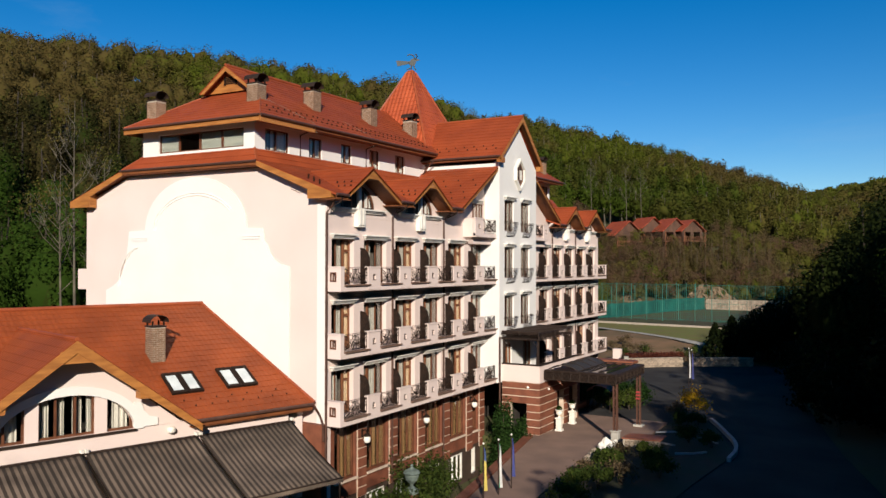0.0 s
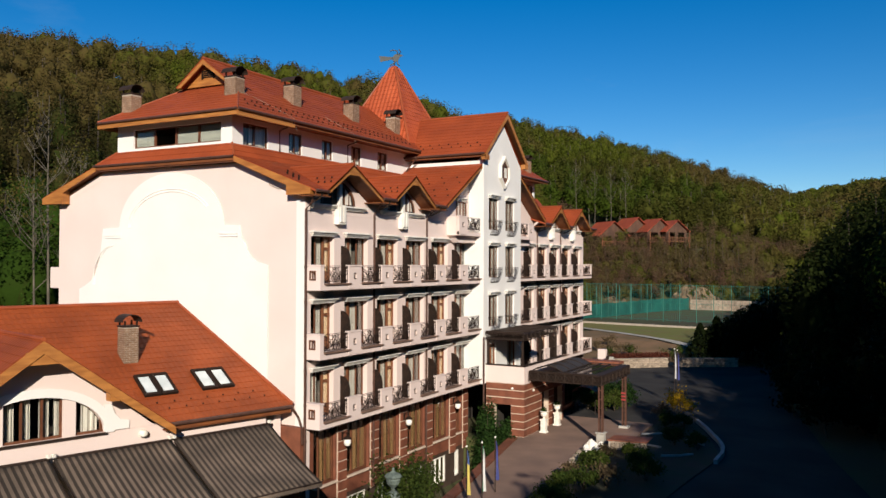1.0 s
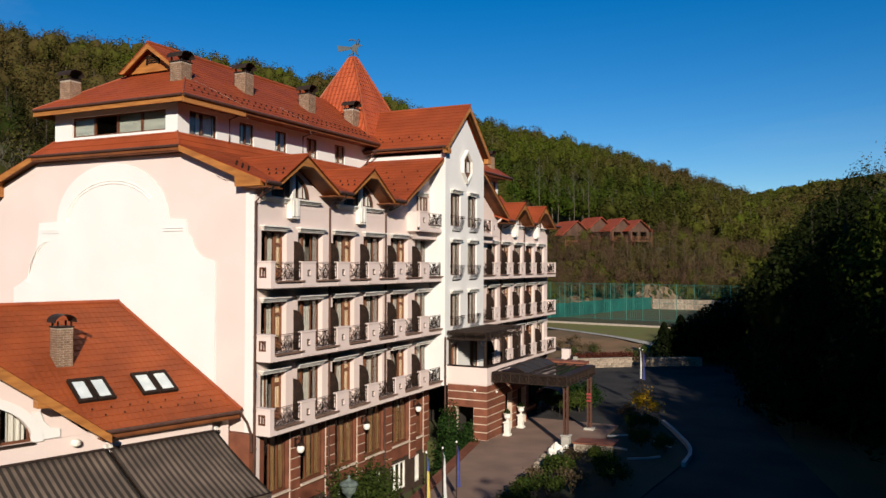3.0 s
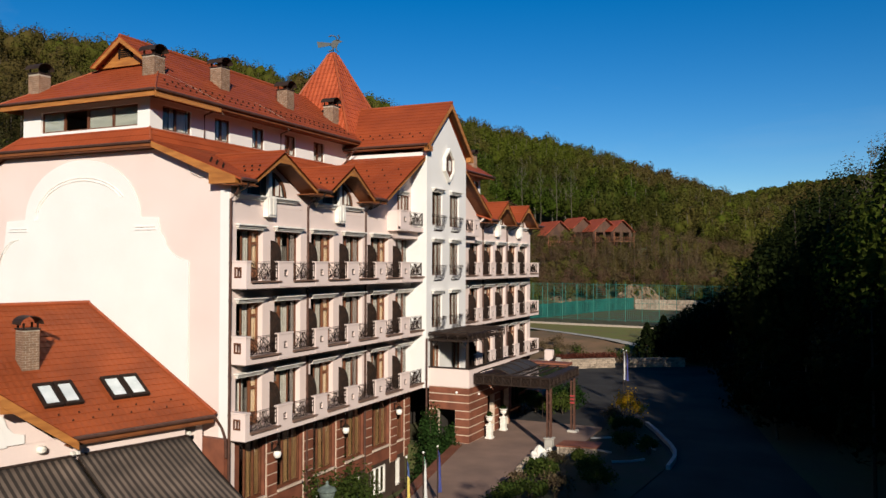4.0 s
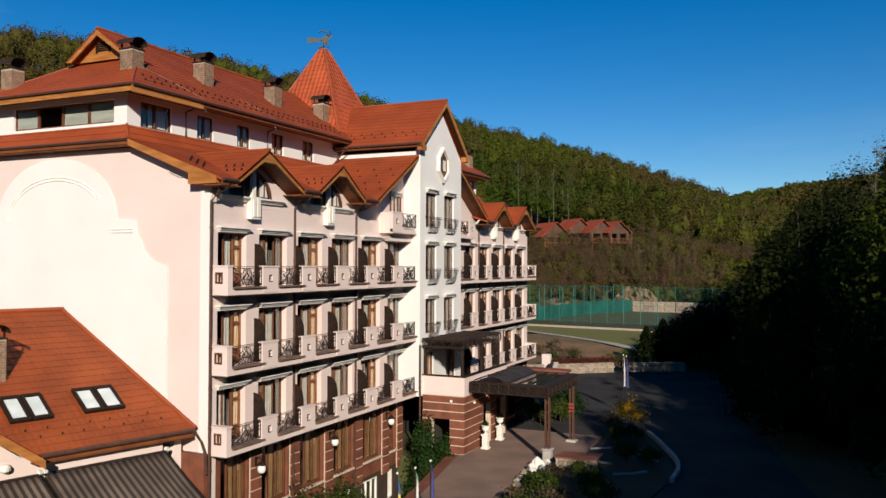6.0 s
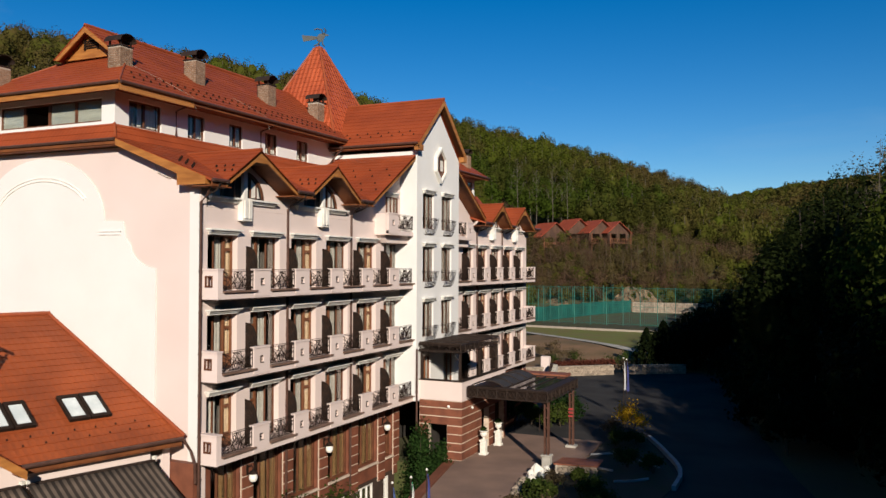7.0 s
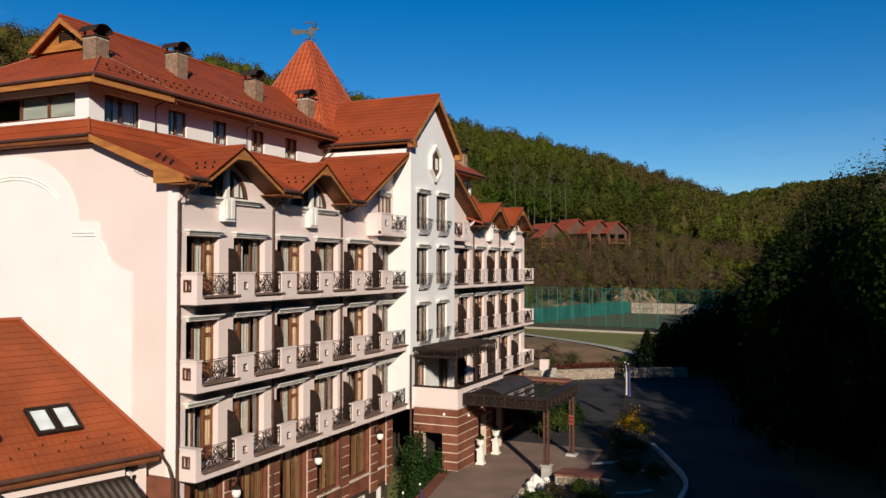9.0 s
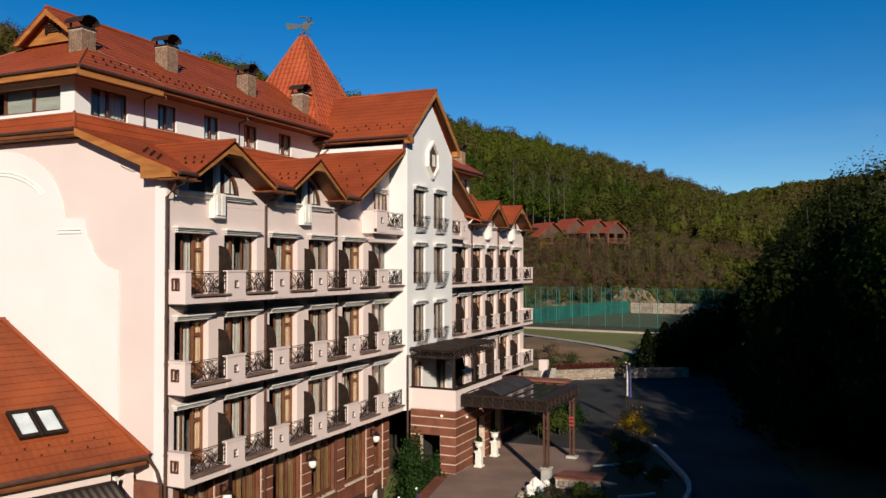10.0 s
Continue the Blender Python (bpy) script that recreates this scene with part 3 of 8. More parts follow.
def balcony(f, y0, y1, boxes, ends):
    """A continuous balcony of one storey: slab, parapet blocks, railings, ledges, screens."""
    s = bmesh.new()
    box(s, 0.0, 0.80, y0, y1, f, f + 0.24)
    slab = part("balcony", s, PINK, hotel)
    # underside coloured near black for the shade below the slab
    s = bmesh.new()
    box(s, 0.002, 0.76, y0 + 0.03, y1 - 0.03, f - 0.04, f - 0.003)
    part("soffit", s, SHADEBROWN, slab, "balcony underside, its shade put into a dark colour")
    for y in boxes:
        put("parapet", PARAPET, slab, Matrix.Translation((0.82, y, f + 0.05)))
        put("peep_frame", PEEP, slab, Matrix.Translation((0.82, y, f + 0.05)), "dark iron bracket in a small square recess")
        put("privacy_screen", SCREEN, slab, Matrix.Translation((0.0, y + 0.5, f + 0.24)), "dark boarded screen with a swept top")
        for sm in SCROLLS:
            put("scroll", sm, slab, Matrix.Translation((0.0, y + 0.5, f + 0.24)))
    edges = [y0 + (0.27 if ends[0] else 0.0)] + [e for b in boxes for e in (b, b + 1.0)] + [y1 - (0.27 if ends[1] else 0.1)]
    for a, b in zip(edges[::2], edges[1::2]):
        key = round(b - a, 2)
        if key not in RAILS:
            RAILS[key] = railing_mesh(key)
        put("railing", RAILS[key], slab, Matrix.Translation((0.74, a, f + 0.34)))
        l = bmesh.new()
        box(l, 0.62, 0.90, a + 0.01, b + 0.12, f + 0.242, f + 0.30)
        part("ledge", l, LEDGE, slab, "brown tiled ledge")
    for k, e in enumerate((y0, y1 - 0.27)):
        if ends[k]:
            q = bmesh.new()
            walled(q, lambda u, v, d, e=e: (u, e + d, v), 0.0, 0.80, f + 0.242, f + 1.06, 0.27, [(0.26, 0.52, f + 0.5, f + 0.82)])
            box(q, -0.0, 0.83, e - 0.03, e + 0.30, f + 1.062, f + 1.12)
            part("parapet", q, PINK, slab)
            q = bmesh.new()
            for yy in ((e - 0.03) if k == 0 else (e + 0.25),):
                box(q, 0.22, 0.56, yy, yy + 0.05, f + 0.44, f + 0.50)
                box(q, 0.22, 0.56, yy, yy + 0.05, f + 0.82, f + 0.86)
                box(q, 0.22, 0.27, yy, yy + 0.05, f + 0.50, f + 0.82)
                box(q, 0.51, 0.56, yy, yy + 0.05, f + 0.50, f + 0.82)
                box(q, 0.375, 0.40, yy, yy + 0.05, f + 0.50, f + 0.82)
            part("peep_frame", q, FRAME, slab)
    return slab


RAILS = {}
for f in FLOORS:
    balcony(f, 0.0, 15.69, BOX_A, (True, False))
    balcony(f, 21.31, 36.5, BOX_B, (False, True))

# --- the skirt roof's eave line, and the small cross gables of the top floor that rise through it ---
EX, EZ, KX, KZ, YE = 0.92, 13.54, -3.75, 15.27, -0.48     # eave, knee, end
KL, EL = -13.05, -17.2                                     # knee and eave on the far side
SKS = (KZ - EZ) / (EX - KX)
skz = lambda x: EZ + (EX - x) * SKS
skx = lambda z: EX - (z - EZ) / SKS
APEX = 14.90
XV = skx(APEX)


def attic_gable(y0, apex, y1, dz):
    """A cross gable between two eave tips: wall, window, ledge, bracket, roof slopes, boards."""
    ez, az = EZ - dz, APEX - dz
    c = apex
    g = bmesh.new()
    prism(g, [(0, max(y0, 0.354), 12.604), (0, y1, 12.604), (0, y1, 13.32 - dz), (0, apex, 14.62 - dz), (0, max(y0, 0.354), 13.32 - dz)], (-0.3, 0, 0))
    part("gable_wall", g, PINK, hotel)
    g = bmesh.new()
    for w0, d, z0 in ((2.02, 0.10, 12.84), (2.08, 0.16, 12.905), (2.14, 0.24, 12.97)):
        box(g, 0.0, d, c - w0 + 0.1, c + w0, z0, z0 + 0.065)
    part("gable_ledge", g, TRIM, hotel)
    g = bmesh.new()
    box(g, 0.0, 0.26, c - 0.28, c + 0.34, 12.16, 13.06, 0.02)
    box(g, 0.26, 0.31, c - 0.20, c + 0.00, 12.26, 12.98, 0.01)
    box(g, 0.26, 0.31, c + 0.06, c + 0.26, 12.26, 12.98, 0.01)
    part("bracket", g, TRIM, hotel)
    g = bmesh.new()
    arc = [(0.05, c + 1.32 * math.cos(a), 13.06 + 1.08 * math.sin(a)) for a in np.linspace(0, math.pi, 15)]
    inner = [(0.05, c + 1.18 * math.cos(a), 13.10 + 0.94 * math.sin(a)) for a in np.linspace(math.pi, 0, 15)]
    for i in range(14):
        prism(g, [arc[i], arc[i + 1], inner[13 - i], inner[14 - i]], (-0.10, 0, 0))
    for yy in (-0.55, 0.42, 0.78):
        box(g, -0.04, 0.05, c + yy, c + yy + 0.07, 13.06, 13.95 if yy < 0.7 else 13.75)
    w = part("gable_window", g, FRAME, hotel)
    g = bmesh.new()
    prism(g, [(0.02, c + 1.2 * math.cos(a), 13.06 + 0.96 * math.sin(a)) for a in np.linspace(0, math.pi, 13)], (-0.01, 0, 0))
    part("pane", g, ROOMSHADE, w)
    # cream panel: sunlight on the window's right part, put in as colour
    g = bmesh.new()
    prism(g, [(0.024, c + 0.52, 13.12), (0.024, c + 1.05, 13.12), (0.024, c + 0.92, 13.55), (0.024, c + 0.52, 13.84)], (0.006, 0, 0))
    part("curtain", g, CURTAIN, w, "cream panel coloured as the sunlit part of the window")
    g = bmesh.new()
    box(g, 0.056, 0.22, c - 0.16, c + 0.06, 13.06, 14.25, 0.01)
    part("gable_post", g, TRIM, hotel)
    # the little cross roof
    for yb in (y0, y1):
        tiled("dormer_roof", [(EX, apex, az), (XV, apex, az), (EX, yb, ez)], hotel)
    ridge_cap(hotel, (EX + 0.02, apex, az + 0.03), (XV, apex, az + 0.03), 0.06)
    for s, yb in ((-1, y0), (1, y1)):
        g = bmesh.new()
        a0, b0 = Vector((EX - 0.06, apex, az - 0.03)), Vector((EX - 0.06, yb, ez - 0.03))
        down = lambda p, z: p + Vector((0, 0, -z))
        prism(g, [a0, b0, down(b0, 0.20), down(a0.lerp(b0, 0.17), 0.24), down(a0, 0.47)], (0.06, 0, 0))
        part("bargeboard", g, WOOD, hotel)
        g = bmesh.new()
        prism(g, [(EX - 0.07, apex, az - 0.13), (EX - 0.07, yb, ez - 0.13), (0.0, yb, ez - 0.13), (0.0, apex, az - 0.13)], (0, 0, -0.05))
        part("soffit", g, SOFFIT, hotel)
    # level boards closing the peak of the overhang
    g = bmesh.new()
    box(g, 0.0, EX - 0.07, apex - 0.52, apex + 0.52, az - 0.52, az - 0.49)
    part("peak_soffit", g, SOFFIT, hotel)


def valley(ya, yb, aa, ab, dz):
    """The piece of skirt roof between two gables, with its short gutter and level soffit."""
    ez, az = EZ - dz, APEX - dz
    tiled("skirt_roof", [(EX, ya, ez), (EX, yb, ez), (XV, ab, az), (XV, aa, az)], hotel)
    g = bmesh.new()
    prism(g, [(0, max(ya, 0.354), 12.604), (0, yb, 12.604), (0, yb, 13.32 - dz), (0, max(ya, 0.354), 13.32 - dz)], (-0.3, 0, 0))
    part("gable_wall", g, PINK, hotel)
    g = bmesh.new()
    box(g, 0.0, EX - 0.02, ya - (0.3 if ya > 0 else 0.0), yb + 0.3, ez - 0.26, ez - 0.22)
    part("soffit", g, SOFFIT, hotel)
    g = bmesh.new()
    box(g, EX - 0.06, EX - 0.01, ya, yb, ez - 0.217, ez - 0.06)
    part("fascia", g, SOFFIT, hotel)
    g = bmesh.new()
    tube(g, [(EX + 0.06, ya - 0.05, ez - 0.05), (EX + 0.06, yb + 0.05, ez - 0.05)], 0.065, 8)
    part("gutter", g, PIPE, hotel)
    g = bmesh.new()
    m = (ya + yb) / 2
    tube(g, [(EX + 0.05, m, ez - 0.08), (EX - 0.1, m, ez - 0.35), (0.3, m, ez - 0.55)], 0.045, 6)
    part("outlet", g, STEEL, hotel)


TIPS_A = ((0.30, 2.34, 4.80), (5.85, 7.90, 9.95))
TIPS_B = ((27.00, 29.15, 30.93), (31.61, 33.75, 36.0))
HALF_A, HALF_B = 11.05, 25.95
for a, c, b in TIPS_A + TIPS_B:
    attic_gable(a, c, b, 0.28 if a > MID else 0.0)
HTOP = 16.36
HS = (HTOP - EZ) / (15.7 - HALF_A)
half_y = lambda z: (z - EZ) / HS
for ya, yb, aa, ab in ((YE, TIPS_A[0][0], YE, TIPS_A[0][1]), (TIPS_A[0][2], TIPS_A[1][0], TIPS_A[0][1], TIPS_A[1][1]), (TIPS_A[1][2], HALF_A, TIPS_A[1][1], HALF_A + half_y(APEX)),
                       (HALF_B, TIPS_B[0][0], HALF_B - half_y(APEX), TIPS_B[0][1]), (TIPS_B[0][2], TIPS_B[1][0], TIPS_B[0][1], TIPS_B[1][1]), (TIPS_B[1][2], LEN + 0.2, TIPS_B[1][1], LEN + 0.2)):
    valley(ya, yb, aa, ab, 0.28 if aa > MID else 0.0)

# walls and half gables beside the pavilion
for y0, y1, s in ((HALF_A, 15.7, 1), (HALF_B, 21.3, -1)):
    g = bmesh.new()
    prism(g, [(0, y0, 12.604), (0, y1, 12.604), (0, y1, HTOP - 0.3), (0, y0, 13.32)], (-0.3, 0, 0))
    part("gable_wall", g, PINK, hotel)
    zz = lambda y: EZ + abs(y - y0) / abs(y1 - y0) * (HTOP - EZ)
    yk, yw = y0 + s * half_y(KZ) * abs(y1 - y0) / 4.65, y0 + s * half_y(15.92) * abs(y1 - y0) / 4.65
    tiled("dormer_roof", [(EX, y0, EZ), (KX, yk, zz(yk)), (-4.3, yw, zz(yw)), (-4.3, y1, HTOP), (EX, y1, HTOP)], hotel)
    g = bmesh.new()
    board(g, (EX - 0.06, y1, HTOP - 0.03), (EX - 0.06, y0, EZ - 0.03), 0.22, 0.06, (1, 0, 0))
    part("bargeboard", g, WOOD, hotel)
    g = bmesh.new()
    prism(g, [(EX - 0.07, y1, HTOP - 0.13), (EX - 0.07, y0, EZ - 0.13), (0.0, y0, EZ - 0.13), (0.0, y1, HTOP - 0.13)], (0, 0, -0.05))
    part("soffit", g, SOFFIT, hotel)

# --- the skirt roof round the attic storey: a short steep part under the attic, then a gentler slope ---
for ya, yb, hip in ((YE, MID - 2.8, True), (MID + 2.8, LEN + 0.2, False)):
    tiled("skirt_roof", [(KX, ya, KZ), (KX, yb, KZ), (-4.3, yb, 15.92), (-4.3, 0.0 if hip else yb, 15.92)], hotel)
    tiled("skirt_roof", [(XV, ya, APEX), (XV, yb, APEX), (KX, yb, KZ), (KX, ya, KZ)], hotel)
tiled("skirt_roof", [(EL, YE, 13.78), (KL, YE, KZ), (KL, LEN + 0.2, KZ), (EL, LEN + 0.2, 13.78)], hotel)
tiled("skirt_roof", [(KL, YE, KZ), (-12.0, 0.0, 15.92), (-12.0, LEN + 0.2, 15.92), (KL, LEN + 0.2, KZ)], hotel)
tiled("skirt_roof", [(KX, YE, KZ), (-4.3, -0.004, 15.93), (-12.0, -0.004, 15.93), (KL, YE, KZ)], hotel)
ridge_cap(hotel, (KX, YE, KZ + 0.02), (-4.3, 0.0, 15.95), 0.05)
ridge_cap(hotel, (KL, YE, KZ + 0.02), (-12.0, 0.0, 15.95), 0.05)
rake_l = lambda x: KZ + (x - KL) / (EL - KL) * (13.78 - KZ)
for x0, x1, f in ((-0.70, KX, skz), (-15.6, KL, rake_l)):
    g = bmesh.new()
    prism(g, [(x0, YE - 0.02, f(x0) - 0.03), (x1, YE - 0.02, f(x1) - 0.03), (x1, YE - 0.02, f(x1) - 0.27), (x0, YE - 0.02, f(x0) - 0.36)], (0, 0.06, 0))
    part("bargeboard", g, WOOD, hotel)
for x0, x1, f, zb in ((-0.70, 0.62, skz, 13.36), (EL, -15.6, rake_l, 13.44)):
    g = bmesh.new()
    prism(g, [(x0, YE - 0.025, f(x0) - 0.035), (x1, YE - 0.025, f(x1) - 0.035), (x1, YE - 0.025, zb), (x0, YE - 0.025, zb)], (0, 0.46, 0))
    part("eave_box", g, WOOD, hotel)
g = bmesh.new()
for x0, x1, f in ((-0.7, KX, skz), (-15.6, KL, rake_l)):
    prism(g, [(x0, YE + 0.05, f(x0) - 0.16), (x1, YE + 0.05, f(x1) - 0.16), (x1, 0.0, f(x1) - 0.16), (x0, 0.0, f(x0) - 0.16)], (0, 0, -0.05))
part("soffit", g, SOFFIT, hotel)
g = bmesh.new()
box(g, KL, KX, YE, YE + 0.05, KZ - 0.22, KZ - 0.03)
box(g, KL, KX, YE + 0.05, -0.02, KZ - 0.26, KZ - 0.21)
part("fascia", g, SOFFIT, hotel)
g = bmesh.new()
tube(g, [(KL - 0.1, YE - 0.06, KZ - 0.03), (KX, YE - 0.06, KZ - 0.03)], 0.055, 8)
part("gutter", g, PIPE, hotel)

# --- attic storey ---
ATT = [(0.72, 2.48), (4.05, 5.12), (6.80, 7.76), (9.50, 10.50), (12.20, 13.26)]
ATT += [(LEN - b, LEN - a) for a, b in ATT]
g = bmesh.new()
walled(g, front(-4.3), 0.302, LEN - 0.4, 15.4, 17.32, 0.3, [(a, b, 15.94, 16.99) for a, b in ATT])
part("attic_wall", g, WHITE, hotel)
g = bmesh.new()
walled(g, lambda u, v, d: (u, 0.0 + d, v), -12.0, -4.3, 15.3, 17.32, 0.3, [(-10.85, -5.0, 16.06, 16.99)])
part("attic_wall", g, WHITE, hotel)
g = bmesh.new()
box(g, -11.9, -11.6, 0.3, LEN - 0.4, 15.4, 17.32)
box(g, -11.6, -4.6, LEN - 0.7, LEN - 0.4, 15.4, 17.32)
part("attic_wall", g, WHITE, hotel)
for a, b in ATT:
    g = bmesh.new()
    sash(g, a, b, 15.94, 16.99, -4.46, -4.38, 0.06, ((a + b) / 2,))
    w = part("attic_window", g, FRAME, hotel)
    g = bmesh.new()
    box(g, -4.43, -4.42, a + 0.06, b - 0.06, 16.00, 16.93)
    part("pane", g, GLASS, w).visible_shadow = False
    for c0, c1, cm in ((0.06, 0.30, SHEER), (0.36, 0.50, CURTAIN), (0.62, 0.94, CURTAIN)):
        g = bmesh.new()
        n = 8
        lo_ = [g.verts.new((-4.54 - 0.02 * math.sin(i * 1.9), a + (b - a) * (c0 + (c1 - c0) * i / n), 15.96)) for i in range(n + 1)]
        hi_ = [g.verts.new((v.co.x, v.co.y, 16.98)) for v in lo_]
        for i in range(n):
            g.faces.new((lo_[i], lo_[i + 1], hi_[i + 1], hi_[i]))
        part("curtain", g, cm, w, "pale curtain")
g = bmesh.new()
cols = [-10.85, -9.45, -8.0, -6.5, -5.0]
walled(g, lambda u, v, d: (u, 0.10 + d, v), -10.85, -5.0, 16.06, 16.99, 0.08, [(a + 0.06, b - 0.06, 16.13, 16.92) for a, b in zip(cols, cols[1:])])
w = part("attic_window", g, FRAME, hotel)
for k, (a, b) in enumerate(zip(cols, cols[1:])):
    if k == 1:
        continue
    g = bmesh.new()
    box(g, a + 0.07, b - 0.07, 0.14, 0.15, 16.13, 16.92)
    part("pane", g, GLASS, w).visible_shadow = False
    g = bmesh.new()
    box(g, a + 0.05, b - 0.05, 0.165, 0.18, 16.09, 16.95)
    part("roller_blind", g, BLINDPALE, w, "pale drawn roller blind")
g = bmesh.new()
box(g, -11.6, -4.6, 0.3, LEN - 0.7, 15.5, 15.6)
part("floor_slab", g, ROOMSHADE, hotel)
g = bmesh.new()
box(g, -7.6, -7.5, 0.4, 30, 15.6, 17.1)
part("inner_wall", g, ROOMSHADE, hotel)

# --- the main hipped roof with its little end gable ---
RX, RZ = -8.1, 20.68
HX0, HX1, HZ, HY, VY = -3.30, -12.6, 17.38, -0.75, 2.3   # eaves, their height, end eave, end gable
tiled("main_roof", [(HX0, HY, HZ), (HX0, LEN + 0.3, HZ), (RX, LEN - 3.0, RZ), (RX, VY + 0.4, RZ), (-6.40, VY + 0.4, 19.50)], hotel)
tiled("main_roof", [(HX1, HY, HZ), (-9.8, VY + 0.4, 19.50), (RX, VY + 0.4, RZ), (RX, LEN - 3.0, RZ), (HX1, LEN + 0.3, HZ)], hotel)
tiled("main_roof", [(HX0, HY, HZ), (-6.40, VY + 0.4, 19.50), (-9.8, VY + 0.4, 19.50), (HX1, HY, HZ)], hotel)
tiled("main_roof", [(HX0, LEN + 0.3, HZ), (RX, LEN - 3.0, RZ), (HX1, LEN + 0.3, HZ)], hotel)
ridge_cap(hotel, (RX, VY - 0.4, RZ + 0.05), (RX, 15.2, RZ + 0.04))
ridge_cap(hotel, (HX0, HY, HZ + 0.03), (-6.40, VY + 0.4, 19.53), 0.04)
ridge_cap(hotel, (HX1, HY, HZ + 0.03), (-9.8, VY + 0.4, 19.53), 0.04)
g = bmesh.new()
prism(g, [(-6.4, VY, 19.40), (RX, VY, 20.60), (-9.8, VY, 19.40)], (0, 0.1, 0))
part("vent_gable", g, WOOD, hotel)
g = bmesh.new()
for z in (19.82, 19.92, 20.02, 20.12):
    box(g, -8.45, -7.75, VY - 0.05, VY, z, z + 0.05)
sash_pts = ((-8.52, -8.44), (-7.76, -7.68))
for a, b in sash_pts:
    box(g, a, b, VY - 0.07, VY, 19.76, 20.2)
part("vent", g, IRON, hotel)
g = bmesh.new()
for xa in (-6.25, -9.95):
    prism(g, [(xa, VY - 0.4, 19.37), (RX, VY - 0.4, 20.71), (RX, VY - 0.4, 20.42), (xa + (0.3 if xa < RX else -0.3), VY - 0.4, 19.35)], (0, 0.07, 0))
part("bargeboard", g, WOOD, hotel)
for s in (-1, 1):
    tiled("vent_roof", [(RX, VY - 0.42, 20.73), (RX, VY + 1.0, 20.73), (RX + s * 1.85, VY + 0.5, 19.40), (RX + s * 1.85, VY - 0.42, 19.40)], hotel, thick=0.05)
g = bmesh.new()
box(g, HX1 + 0.02, HX0 - 0.02, HY - 0.01, HY + 0.05, 17.06, 17.34)
box(g, HX0 - 0.06, HX0, HY + 0.05, 3.2, 17.02, 17.33)
box(g, HX1, HX1 + 0.06, HY + 0.05, 3.2, 17.06, 17.33)
part("fascia", g, WOOD, hotel)
g = bmesh.new()
box(g, 0.0, 0.018, 0.0, 0.098, -0.30, 0.0, 0.004)
BOARD = mesh_of(g, WOOD, "fascia_board")
for k in range(39):
    put("fascia_board", BOARD, hotel, Matrix.Translation((HX0 + 0.002, HY + 0.03 + k * 0.103, 17.32 + 0.012 * math.sin(k * 2.4))))
g = bmesh.new()
box(g, HX1 + 0.1, HX0 - 0.1, HY + 0.06, LEN + 0.2, 17.22, 17.26)
box(g, HX0 - 0.06, HX0, 3.21, LEN + 0.2, 17.14, 17.35)
part("soffit", g, SOFFIT, hotel)
g = bmesh.new()
tube(g, [(HX0 + 0.07, HY, 17.33), (HX0 + 0.07, 15.4, 17.33)], 0.07, 8)
tube(g, [(HX0 + 0.07, 21.5, 17.33), (HX0 + 0.07, LEN + 0.2, 17.33)], 0.07, 8)
tube(g, [(HX1 + 0.1, HY - 0.07, 17.33), (HX0, HY - 0.07, 17.33)], 0.06, 8)
part("gutter", g, PIPE, hotel)

# --- the pavilion ---
PX, PY0, PY1, PC = 1.0, 15.7, 21.3, 18.5
PWIN = (16.42, 18.85)
PW = 1.38
PLEV = (3.2, 6.2, 9.2, 12.1)
g = bmesh.new()
walled(g, front(PX), PY0, PY1, 3.2, 16.6, 0.35, [(y, y + PW, f + 0.35, f + 2.26) for y in PWIN for f in PLEV[1:]] + [(16.45, 17.45, 3.3, 5.5), (19.2, 20.5, 3.3, 5.5)])
part("pavilion_wall", g, WHITE, hotel)
g = bmesh.new()
prism(g, [(PX, PY0, 16.6), (PX, PY1, 16.6), (PX, PC, 19.1)], (-0.35, 0, 0))
part("pavilion_gable", g, WHITE, hotel)
for y0, y1 in ((PY0, PY0 + 0.3), (PY1 - 0.3, PY1)):
    g = bmesh.new()
    box(g, -7.0, PX - 0.352, y0, y1, 3.2, 16.6)
    part("pavilion_side", g, WHITE, hotel)
PR, PE = 19.82, 16.98
for s, yb in ((-1, PY0 - 0.42), (1, PY1 + 0.42)):
    tiled("pavilion_roof", [(PX + 0.32, PC, PR), (-8.2, PC, PR), (-8.2, yb, PE), (PX + 0.32, yb, PE)], hotel)
    g = bmesh.new()
    board(g, (PX + 0.27, PC, PR - 0.03), (PX + 0.27, yb, PE - 0.03), 0.30, 0.06, (1, 0, 0))
    part("bargeboard", g, WOOD, hotel)
    g = bmesh.new()
    box(g, PX + 0.02, PX + 0.34, min(yb, yb - s * 0.5), max(yb, yb - s * 0.5), PE - 0.40, PE - 0.10)
    part("eave_box", g, WOOD, hotel)
    g = bmesh.new()
    prism(g, [(PX + 0.27, PC, PR - 0.16), (PX + 0.27, yb, PE - 0.16), (PX, yb, PE - 0.16), (PX, PC, PR - 0.16)], (0, 0, -0.05))
    box(g, -4.5, PX, min(yb, yb - s * 0.5), max(yb, yb - s * 0.5), PE - 0.2, PE - 0.15)
    part("soffit", g, SOFFIT, hotel)
    g = bmesh.new()
    tube(g, [(PX + 0.25, yb - 0.06 * (1 if s < 0 else -1), PE - 0.04), (-4.4, yb - 0.06 * (1 if s < 0 else -1), PE - 0.04)], 0.07, 8)
    part("gutter", g, PIPE, hotel)
ridge_cap(hotel, (PX + 0.32, PC, PR + 0.03), (-5.0, PC, PR + 0.03))
for y in PWIN:
    for f in PLEV[1:]:
        add_window(y, f + 0.35, PX, False, (0.45, PW / WW, 1.91 / 2.1))
